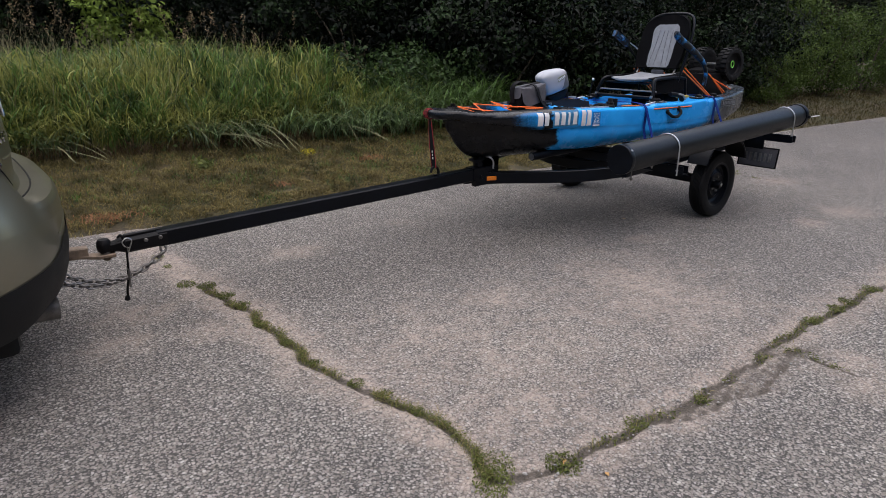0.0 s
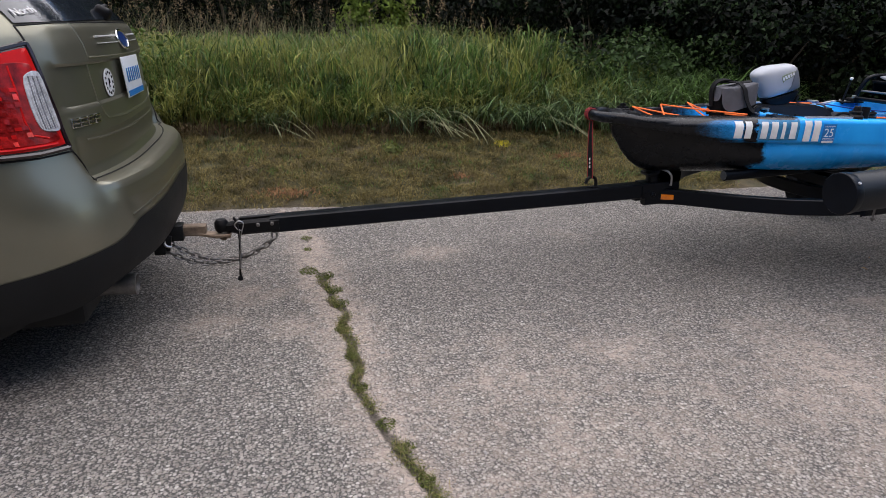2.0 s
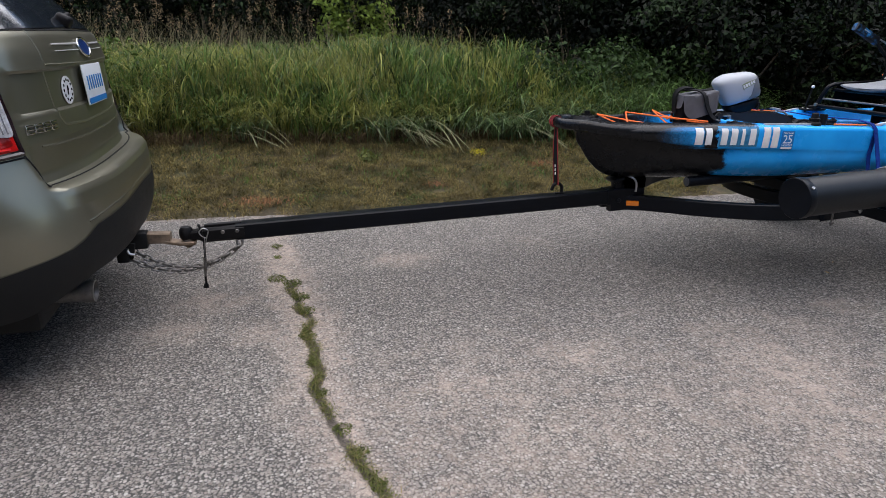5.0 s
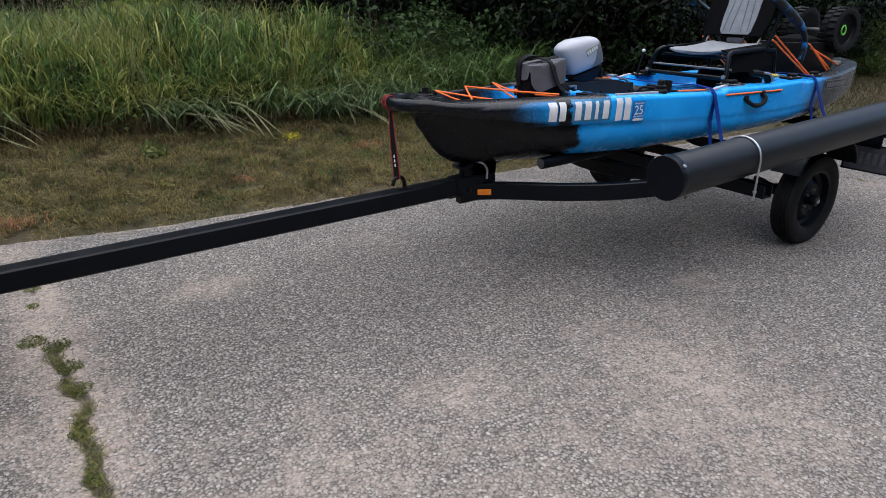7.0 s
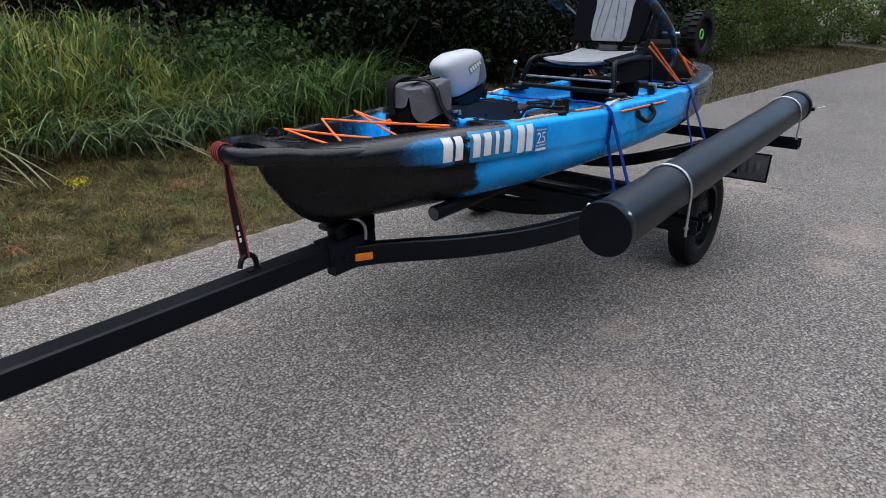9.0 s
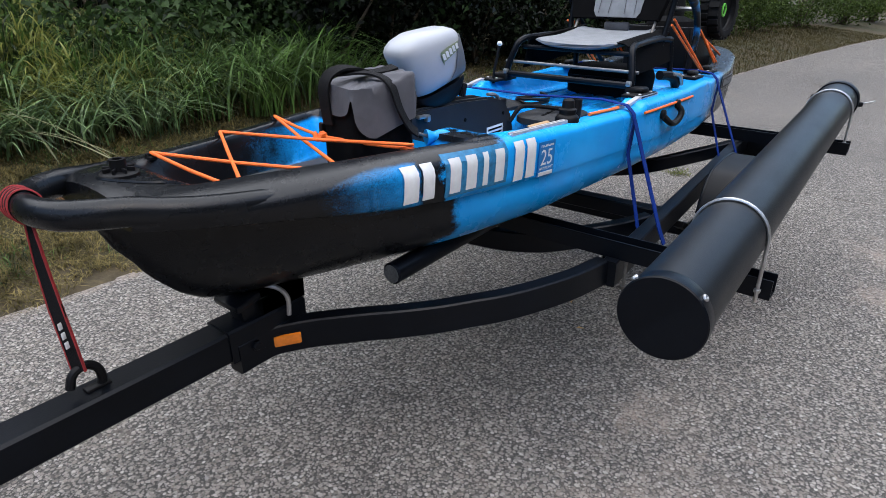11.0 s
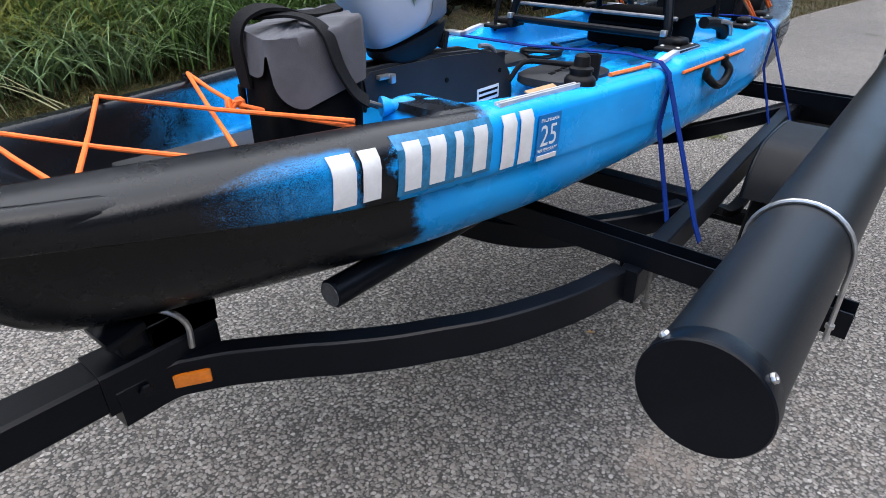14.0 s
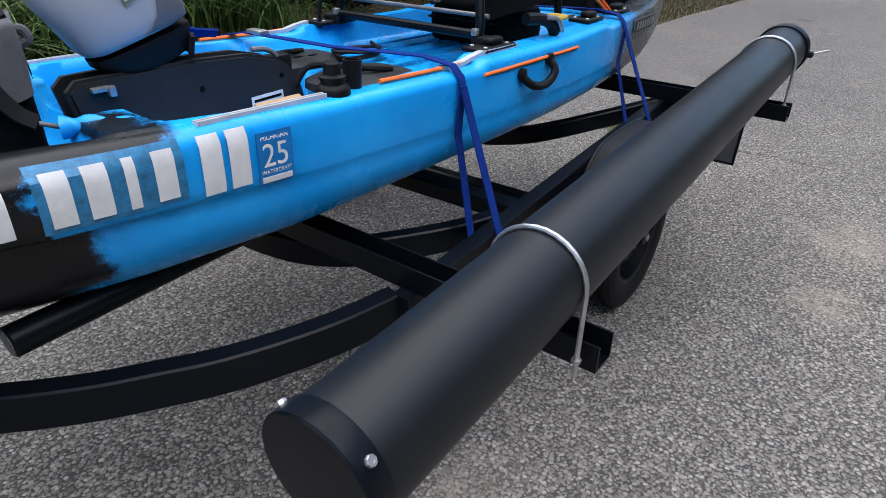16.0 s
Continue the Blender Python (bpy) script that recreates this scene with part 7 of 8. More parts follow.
    for k in range(4):
        a = 33.6 - 3.4 * k
        d = car_world(car_point(a, 0.948, 0.004), 1)
        t = (car_world(car_point(a - 1, 0.948, 0.004), 1) - d).normalized()
        turn = math.degrees(math.atan2(t.y, t.x))
        bm = bmesh.new()
        for dz in (-0.013, 0.0, 0.013):
            box(bm, d + Vector((0, 0, dz)), (0.038, 0.008, 0.007), (0, 0, turn), 0.002)
        box(bm, d - t * 0.016, (0.008, 0.008, 0.033), (0, 0, turn), 0.002)
        part("chrome_mark", bm, M_CHROME, root, "chrome badge bars")
    d = car_world(car_point(37.2, 1.297, 0.009), 1)
    t = (car_world(car_point(35, 1.298, 0.009), 1) - car_world(car_point(42, 1.288, 0.009), 1)).normalized()
    up = (car_world(car_point(38.6, 1.33, 0.009), 1) - car_world(car_point(38.6, 1.29, 0.009), 1)).normalized()
    nn = t.cross(up).normalized()
    m = Matrix((t, nn.cross(t), nn)).transposed().to_4x4()
    m.translation = d - OFF[root.name]
    lettering("North", 0.039, m, M_DECAL, root)
    bm = bmesh.new()
    w0 = car_world(Vector((0.205, 0.0, 1.31)), 1)
    box(bm, w0, (0.06, 0.07, 0.05), (0, 30, 0), 0.015, 3)
    sweep(bm, [w0, w0 + Vector((0.0, -0.02, 0.01)), w0 + Vector((-0.05, 0.28, 0.03))], rect(0.02, 0.02, 0.004))
    part("rear_wiper", bm, M_PLASTIC, root, "black rear wiper")
    # tow receiver
    bm = bmesh.new()
    box(bm, (0.15, 2.92, 0.345), (0.3, 0.075, 0.075), (0, 0, 0), 0.006)
    box(bm, (0.20, 2.90, 0.30), (0.05, 0.16, 0.07), (0, 0, 0), 0.008)
    part("tow_receiver", bm, M_CLAD, root, "black tow receiver")
    bm = bmesh.new()
    box(bm, (0.222, 2.845, 0.318), (0.055, 0.012, 0.075), (0, 12, 0), 0.004)
    br = part("chain_bracket", bm, M_CLAD, root, "black plate for the safety chains")
    bm = bmesh.new()
    tube(bm, smooth_path([(0.224, 2.85, 0.325), (0.222, 2.83, 0.322), (0.232, 2.822, 0.308), (0.25, 2.83, 0.3)], 5), 0.006, 8)
    part("hook", bm, M_ZINC, br, "bright steel hook")
    # ball mount
    bt = thing("ball_mount", (0.36, 2.918, 0.33), "weathered steel ball mount in the tow receiver", "tow hitch")
    bm = bmesh.new()
    sweep(bm, [(0.28, 2.92, 0.352), (0.40, 2.917, 0.348)], rect(0.052, 0.05, 0.005))
    sweep(bm, [(0.37, 2.917, 0.332), (0.44, 2.916, 0.318), (0.51, 2.913, 0.318)], rect(0.062, 0.018, 0.004), scales=[0.85, 1, 1])
    part("shank", bm, M_RUSTY, bt)
    bm = bmesh.new()
    turned(bm, [(0.024, 0), (0.024, 0.012), (0.014, 0.016), (0.014, 0.03), (0.022, 0.036), (0.024, 0.048), (0.018, 0.062), (0.001, 0.068)], (0.475, 2.914, 0.326), (0, 0, 1), 20)
    part("ball", bm, M_STEEL, bt)
    bm = bmesh.new()
    bolt(bm, (0.475, 2.914, 0.309), (0, 0, -1), 0.018, 0.016)
    part("nut", bm, M_RUSTY, bt)


build_car()


def build_chain():
    """Two runs of welded links from the tongue to the tow receiver."""
    bm = bmesh.new()
    o = [(0.012 * math.cos(t) + 0.009 * math.copysign(1, math.cos(t)), 0.0115 * math.sin(t), 0) for t in np.linspace(0, 2 * math.pi, 15)[:-1]]
    tube(bm, o, 0.0042, 6, True)
    link = finish("link", bm, M_STEEL, 60)
    for k, (a, b, sag) in enumerate((((0.712, 2.862, 0.30), (0.20, 2.86, 0.287), 0.10), ((0.712, 2.868, 0.30), (0.225, 2.885, 0.315), 0.105))):
        root = thing("safety_chain", a, "slack steel safety chain between trailer and car", "chain", "safety chains")
        A, B = Vector(a), Vector(b)
        f = lambda t: A.lerp(B, t) + Vector((0, 0.0, -4 * sag * t * (1 - t)))  # noqa: E731
        n = 18
        for i in range(n):
            t = (i + 0.5) / n
            d = (f(min(1, t + 0.02)) - f(max(0, t - 0.02))).normalized()
            q = d.to_track_quat("X", "Z")
            ob = new("link", link)
            ob.parent = root
            ob.matrix_basis = Matrix.LocRotScale(f(t) - A, q @ Euler((radians(90 * (i % 2) + 35), 0, 0)).to_quaternion(), None)
    # breakaway cord and hanging pin
    root = thing("wiring_cord", (0.565, 2.87, 0.40), "black cord with a plug hanging from the coupler", "cable")
    bm = bmesh.new()
    tube(bm, smooth_path([(0.53, 2.905, 0.395), (0.535, 2.86, 0.415), (0.545, 2.857, 0.38), (0.55, 2.862, 0.32), (0.545, 2.875, 0.22), (0.535, 2.9, 0.13), (0.535, 2.912, 0.09)], 6), 0.0055, 8)
    part("cord", bm, M_PLASTIC, root)
    bm = bmesh.new()
    turned(bm, [(0.006, 0), (0.011, 0.006), (0.014, 0.022), (0.004, 0.026)], (0.534, 2.913, 0.1), (-0.15, 0, -1), 12)
    part("plug", bm, M_PLASTIC, root)
    root = thing("hanging_pin", (0.54, 2.86, 0.3), "thin steel pin hanging on a wire", "pin")
    bm = bmesh.new()
    tube(bm, [(0.555, 2.855, 0.35), (0.548, 2.85, 0.25)], 0.0015, 5)
    part("wire", bm, M_ZINC, root)
    bm = bmesh.new()
    tube(bm, [(0.545, 2.85, 0.25), (0.541, 2.85, 0.16)], 0.005, 8)
    tube(bm, [(0.535, 2.845, 0.262), (0.552, 2.853, 0.232)], 0.003, 6)
    part("pin", bm, M_STEEL, root)


build_chain()

# ---- plants ----
rng = np.random.default_rng(7)
VH = np.vectorize(verge_h)
EY = np.vectorize(edge_y)


def mesh_of(name, verts, faces, material):
    me = bpy.data.meshes.new(name)
    nv, nf = len(verts), len(faces)
    me.vertices.add(nv)
    me.vertices.foreach_set("co", np.asarray(verts, np.float32).ravel())
    k = faces.shape[1]
    me.loops.add(nf * k)
    me.loops.foreach_set("vertex_index", faces.astype(np.int32).ravel())
    me.polygons.add(nf)
    me.polygons.foreach_set("loop_start", np.arange(0, nf * k, k, dtype=np.int32))
    me.polygons.foreach_set("loop_total", np.full(nf, k, np.int32))
    me.materials.append(material)
    me.update(calc_edges=True)
    me.shade_smooth()
    return me


def blades(name, base, height, width, lean, segs, material, curl=1.0, fall=0.35):
    """Grass blades: tapered strips that bend over."""
    n = len(base)
    head = rng.uniform(0, 2 * np.pi, n)
    out = np.stack([np.cos(head), np.sin(head), 0 * head], 1)
    face = head + rng.uniform(0.6, 2.5, n)
    side = np.stack([np.cos(face), np.sin(face), 0 * face], 1)
    verts = np.zeros((n, (segs + 1) * 2, 3))
    own = curl * rng.uniform(0.6, 1.9, n)
    stray = np.c_[rng.normal(size=(n, 2)) * 0.16, np.zeros(n)]
    for k in range(segs + 1):
        t = k / segs
        bend = lean * t ** (1 + own)
        p = base + out * (bend * height)[:, None] + stray * (height * t * t)[:, None]
        p[:, 2] += height * (t - fall * lean * t ** (2 + own))
        w = (width * min(1.0, 0.4 + 1.8 * t) * (1 - t) ** 0.7 * 0.5 + 0.0003)[:, None]
        verts[:, 2 * k], verts[:, 2 * k + 1] = p - side * w, p + side * w
    o = (np.arange(n) * (segs + 1) * 2)[:, None]
    faces = np.concatenate([o + np.array([[2 * k, 2 * k + 1, 2 * k + 3, 2 * k + 2]]) for k in range(segs)], 1).reshape(-1, 4)
    return mesh_of(name, verts.reshape(-1, 3), faces, material)


def leaves(centres, normals, size, droop=0.3):
    """Folded pointed leaves at the places given."""
    n = len(centres)
    a = normals / np.linalg.norm(normals, axis=1)[:, None]
    r = rng.normal(size=(n, 3))
    u = np.cross(a, r)
    u /= np.linalg.norm(u, axis=1)[:, None]
    v = np.cross(a, u)
    L, W = size[:, None], size[:, None] * rng.uniform(0.38, 0.6, n)[:, None]
    tip = centres + u * L - a * L * droop
    verts = np.stack([centres, centres + u * L * 0.45 + v * W * 0.5 + a * L * 0.12, tip, centres + u * L * 0.45 - v * W * 0.5 + a * L * 0.12], 1)
    return verts


def stuff(name, me, label, category):
    return tagged(new(name, me), label, category, "", "stuff")


def scatter(n, x0, x1, d0, d1, power=1.0):
    x = rng.uniform(x0, x1, n)
    d = d0 + (d1 - d0) * rng.uniform(0, 1, n) ** power
    y = EY(x) + d
    return np.stack([x, y, VH(x, y) - 0.005], 1)


def clumped(n, x0, x1, d0, d1, power=1.0, per=26, spread=0.1):
    """Places in tufts rather than evenly strewn."""
    c = scatter(max(1, n // per), x0, x1, d0, d1, power)
    k = rng.integers(0, len(c), n)
    p = c[k, :2] + rng.normal(size=(n, 2)) * spread
    return np.c_[p, VH(p[:, 0], p[:, 1]) - 0.01], k


def build_grass():
    b = np.concatenate([scatter(120000, -1.5, 6.0, -0.05, 1.75), scatter(26000, -4.0, 9.0, -0.05, 1.75)])
    keep = np.array([noise.noise((p[0] * 1.8, p[1] * 1.8, 5)) > -0.42 for p in b]) & (rng.uniform(0, 1, len(b)) < np.clip((b[:, 1] - EY(b[:, 0]) + 0.08) / 0.22, 0.12, 1))
    b = b[keep]
    tuft = np.array([noise.noise((p[0] * 7, p[1] * 7, 3)) for p in b])
    stuff("mown_grass", blades("mown_grass", b, rng.uniform(0.024, 0.065, len(b)) * (1 + 0.9 * tuft), rng.uniform(0.0035, 0.0075, len(b)), rng.uniform(0.5, 1.9, len(b)), 2, M_MOWN), "short dry mown grass on the roadside verge", "grass")
    b, _ = clumped(11000, -2.5, 9.0, 0.1, 1.6, 1.0, 36, 0.06)
    stuff("green_tufts", blades("green_tufts", b, rng.uniform(0.03, 0.085, len(b)), rng.uniform(0.004, 0.007, len(b)), rng.uniform(0.3, 1.2, len(b)), 3, M_TALL), "greener tufts in the mown grass", "grass")
    b = scatter(42000, 8.0, 26.0, -0.05, 2.6)
    stuff("far_verge_grass", blades("far_verge_grass", b, rng.uniform(0.04, 0.1, len(b)), rng.uniform(0.007, 0.014, len(b)), rng.uniform(0.4, 1.5, len(b)), 2, M_VERGE), "short green grass along the far verge", "grass")
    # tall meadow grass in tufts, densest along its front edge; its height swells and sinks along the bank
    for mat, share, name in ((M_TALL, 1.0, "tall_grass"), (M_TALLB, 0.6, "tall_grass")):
        p1, k1 = clumped(int(19000 * share), -4.5, 5.0, 1.46, 2.7, 1.1, 22, 0.06)
        p2, k2 = clumped(int(11000 * share), -7, 5.6, 2.4, 5.2, 1.0, 30, 0.1)
        p3, k3 = clumped(int(8000 * share), -12, 6, 5, 9, 1.0, 40, 0.2)
        b = np.concatenate([p1, p2, p3])
        k = np.concatenate([k1, k2 + 5000, k3 + 9000])
        tone = np.random.default_rng(3).uniform(0.7, 1.2, 20000)[k]
        lump = np.array([noise.noise((p[0] * 1.6, p[1] * 1.6, 4)) + 0.7 * noise.noise((p[0] * 4.5, p[1] * 4.5, 8)) for p in b])
        h = rng.uniform(0.36, 0.72, len(b)) * tone * (1 + 0.38 * lump) * (0.5 + 0.5 * np.clip((b[:, 1] - EY(b[:, 0]) - 1.36) / 0.5, 0, 1))
        # lower towards the shady end below the trees
        shade = np.clip((b[:, 0] - 3.1 - 0.48 * (b[:, 1] - 6)) / 0.7, 0, 1)
        h = np.minimum(h, np.maximum(0.12, 1.5 - 0.58 * shade - 0.05 * (b[:, 1] - 6) * shade - b[:, 2]))
        # a lower front strip towards the car, so that the paler field behind shows over it
        cap = 1.1 + 0.19 * np.clip((b[:, 0] - 1.2 - 0.1 * (b[:, 1] - 6)) / 0.6, 0, 1) + 0.06 * lump
        h = np.minimum(h, np.maximum(0.14, cap - b[:, 2] - np.abs(rng.normal(size=len(b))) * 0.09))
        lean = np.clip(rng.gamma(2.0, 0.19, len(b)) + 0.25 * np.maximum(0, -lump), 0.05, 1.4)
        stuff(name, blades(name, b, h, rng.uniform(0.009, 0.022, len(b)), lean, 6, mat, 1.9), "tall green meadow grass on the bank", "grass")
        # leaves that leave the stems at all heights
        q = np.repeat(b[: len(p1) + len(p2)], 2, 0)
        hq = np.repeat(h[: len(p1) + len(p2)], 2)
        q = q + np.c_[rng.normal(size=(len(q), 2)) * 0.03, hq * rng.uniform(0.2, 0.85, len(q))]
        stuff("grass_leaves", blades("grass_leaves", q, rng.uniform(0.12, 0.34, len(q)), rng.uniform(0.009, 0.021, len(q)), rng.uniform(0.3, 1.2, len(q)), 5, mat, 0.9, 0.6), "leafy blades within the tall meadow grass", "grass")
    # pale ripening grass in the field behind
    b, _ = clumped(15000, -12, 2.4, 3.2, 9.0, 1.0, 30, 0.15)
    stuff("ripe_grass", blades("ripe_grass", b, np.maximum(0.12, rng.uniform(1.06, 1.19, len(b)) - b[:, 2]), rng.uniform(0.006, 0.013, len(b)), rng.uniform(0.1, 0.7, len(b)), 4, M_RIPE, 1.2), "pale ripening grass in the field behind", "grass")
    # fine upright stalks, thickest towards the car
    b, _ = clumped(16000, -4.5, 1.9, 1.55, 3.4, 1.0, 30, 0.1)
    stuff("meadow_stalks", blades("meadow_stalks", b, np.minimum(rng.uniform(0.4, 0.8, len(b)), np.maximum(0.2, 1.16 - b[:, 2])), rng.uniform(0.004, 0.008, len(b)), rng.uniform(0.03, 0.3, len(b)), 4, M_STALK, 1.0), "fine upright yellow-green stalks in the meadow", "grass")
    # soft blades arching over the front edge
    b, _ = clumped(5200, -4.5, 4.6, 1.4, 1.62, 1.0, 24, 0.05)
    stuff("arching_grass", blades("arching_grass", b, rng.uniform(0.3, 0.62, len(b)), rng.uniform(0.006, 0.012, len(b)), rng.uniform(0.4, 1.05, len(b)), 7, M_TALLB, 1.1, 0.65), "arching grass blades along the front of the meadow", "grass")
    # brown litter below the tall grass
    b = scatter(16000, -4.5, 5.6, 1.24, 1.75)
    stuff("grass_litter", blades("grass_litter", b, rng.uniform(0.05, 0.24, len(b)), rng.uniform(0.004, 0.01, len(b)), rng.uniform(0.5, 1.4, len(b)), 4, M_BROWN, 1.0, 0.6), "brown dead grass at the foot of the meadow", "grass")
    b = np.concatenate([scatter(1500, -4, 5, 1.45, 5.5), scatter(3800, -8, 3.6, 3.0, 8.0)])
    stuff("dry_grass_stems", blades("dry_stems", b, rng.uniform(0.4, 0.9, len(b)), rng.uniform(0.003, 0.006, len(b)), rng.uniform(0.05, 0.6, len(b)), 4, M_STRAW), "thin straw-coloured stems in the tall grass", "grass")
    # low broad leaves mixed into the foot of the grass
    q, _ = clumped(5200, -4, 5.4, 1.34, 2.0, 1.4, 60, 0.09)
    q[:, 2] += rng.uniform(0.02, 0.3, len(q))
    v = leaves(q, np.c_[rng.normal(size=(len(q), 2)), np.full(len(q), 0.6)], rng.uniform(0.025, 0.065, len(q)))
    stuff("undergrowth", mesh_of("undergrowth", v.reshape(-1, 3), np.arange(len(v) * 4).reshape(-1, 4), M_SCRUB), "broad-leaved undergrowth at the foot of the tall grass", "undergrowth")
    # seed heads along the back of the meadow
    b = scatter(420, -8, 4, 3.0, 7.5)
    b[:, 2] += rng.uniform(0.6, 0.95, len(b))
    c = np.repeat(b, 22, 0) + rng.normal(size=(len(b) * 22, 3)) * np.array([0.012, 0.012, 0.05])
    v = leaves(c, rng.normal(size=c.shape), rng.uniform(0.012, 0.03, len(c)))
    f = np.arange(len(v) * 4).reshape(-1, 4)
    stuff("seed_heads", mesh_of("seed_heads", v.reshape(-1, 3), f, M_SEED), "brown grass seed heads", "grass")


def tussock(at, n, h, material, label, lean=(0.5, 1.3), spread=0.12, name="grass_tussock"):
    base = np.array([[at[0], at[1], verge_h(*at) - 0.01]]) + np.c_[rng.normal(size=(n, 2)) * spread, np.zeros(n)]
    me = blades(name, base - np.array([at[0], at[1], 0]), rng.uniform(0.6, 1.0, n) * h, rng.uniform(0.012, 0.024, n), rng.uniform(*lean, n), 8, material, 0.7, 0.72)
    ob = new(name, me)
    ob.location = (at[0], at[1], 0)
    tagged(ob, label, "grass", "", "stuff")


def fallen_stems(at, way, n):
    """Long pale stems with seed tufts, bent over the verge one way."""
    g = random.Random(int(at[0] * 100))
    root = new("fallen_grass_stems")
    z0 = verge_h(*at)
    root.location = (at[0], at[1], z0)
    OFF[root.name] = Vector((0, 0, 0))
    tagged(root, "long pale grass stems bent down over the verge", "grass", "fallen stems")
    for k in range(n):
        w = way + g.uniform(-0.9, 0.6)
        L, h = g.uniform(0.25, 0.68), g.uniform(0.08, 0.24)
        d = Vector((math.cos(w), math.sin(w) - 0.25, 0))
        side = Vector((-d.y, d.x, 0))
        pts = []
        for i in range(9):
            t = i / 8
            p = d * (L * t) + side * (0.06 * math.sin(2 * t + k)) + Vector((0, 0, 0.03 + h * (math.sin(math.pi * min(1, 0.25 + 0.75 * t)) - 0.3 * t)))
            p.z = max(p.z, verge_h(at[0] + p.x, at[1] + p.y) - z0 + 0.012)
            pts.append(p)
        bm = bmesh.new()
        sweep(bm, pts, rect(0.012, 0.0012), scales=[0.7, 0.9, 1, 1, 0.9, 0.8, 0.9, 1.0, 0.15])
        part("stem", bm, M_STEMS, root)


def weed(at, n, r, size, material, label, name="weed", lift=0.5, kind=""):
    t = rng.uniform(0, 2 * np.pi, n)
    q = r * np.sqrt(rng.uniform(0, 1, n))
    c = np.stack([q * np.cos(t), q * np.sin(t), lift * r * rng.uniform(0.05, 1, n)], 1)
    nm = np.stack([0.6 * np.cos(t), 0.6 * np.sin(t), np.ones(n)], 1) + 0.5 * rng.normal(size=(n, 3))
    v = leaves(c, nm, rng.uniform(0.6, 1.2, n) * size)
    ob = new(name, mesh_of(name, v.reshape(-1, 3), np.arange(n * 4).reshape(-1, 4), material))
    z = verge_h(*at) if at[1] > edge_y(at[0]) else -0.004
    ob.location = (at[0], at[1], z)
    tagged(ob, label, "weed", "", kind)
    return ob


def crack_weeds(line, t0, t1, per_m, size, name, label):
    """Low weeds growing along a crack."""
    pts = np.array(line)
    seg = np.hypot(*np.diff(pts, axis=0).T)
    s = np.r_[0, np.cumsum(seg)]
    n = int(per_m * (t1 - t0) * s[-1])
    u = rng.uniform(t0, t1, n) * s[-1]
    dens = np.array([noise.noise((q * 5, 1, len(line))) for q in u])
    u = u[dens > -0.04]
    n = len(u)
    xy = np.stack([np.interp(u, s, pts[:, 0]), np.interp(u, s, pts[:, 1])], 1)
    wig = np.array([[noise.noise((a * 6, b * 6, 1)), noise.noise((a * 6, b * 6, 9))] for a, b in xy])
    xy = xy - 0.035 * wig + rng.normal(size=(n, 2)) * (0.012 + 0.012 * np.array([noise.noise((q * 9, 4, 2)) for q in u]))[:, None]
    c = np.c_[xy, rng.uniform(-0.008, 0.016, n)]
    nm = np.c_[rng.normal(size=(n, 2)) * 0.8, np.ones(n)]
    v = leaves(c, nm, rng.uniform(0.5, 1.2, n) * size)
    stuff(name, mesh_of(name, v.reshape(-1, 3), np.arange(n * 4).reshape(-1, 4), M_WEED), label, "weeds")
    k = rng.integers(0, n, n // 3)
    b = np.c_[xy[k] + rng.normal(size=(len(k), 2)) * 0.006, np.full(len(k), -0.006)]
    stuff("crack_grass", blades("crack_grass", b, rng.uniform(0.012, 0.04, len(k)), rng.uniform(0.0015, 0.003, len(k)), rng.uniform(0.3, 1.6, len(k)), 3, M_CRACKGRASS), "thin green and dry blades of grass in the road crack", "grass")


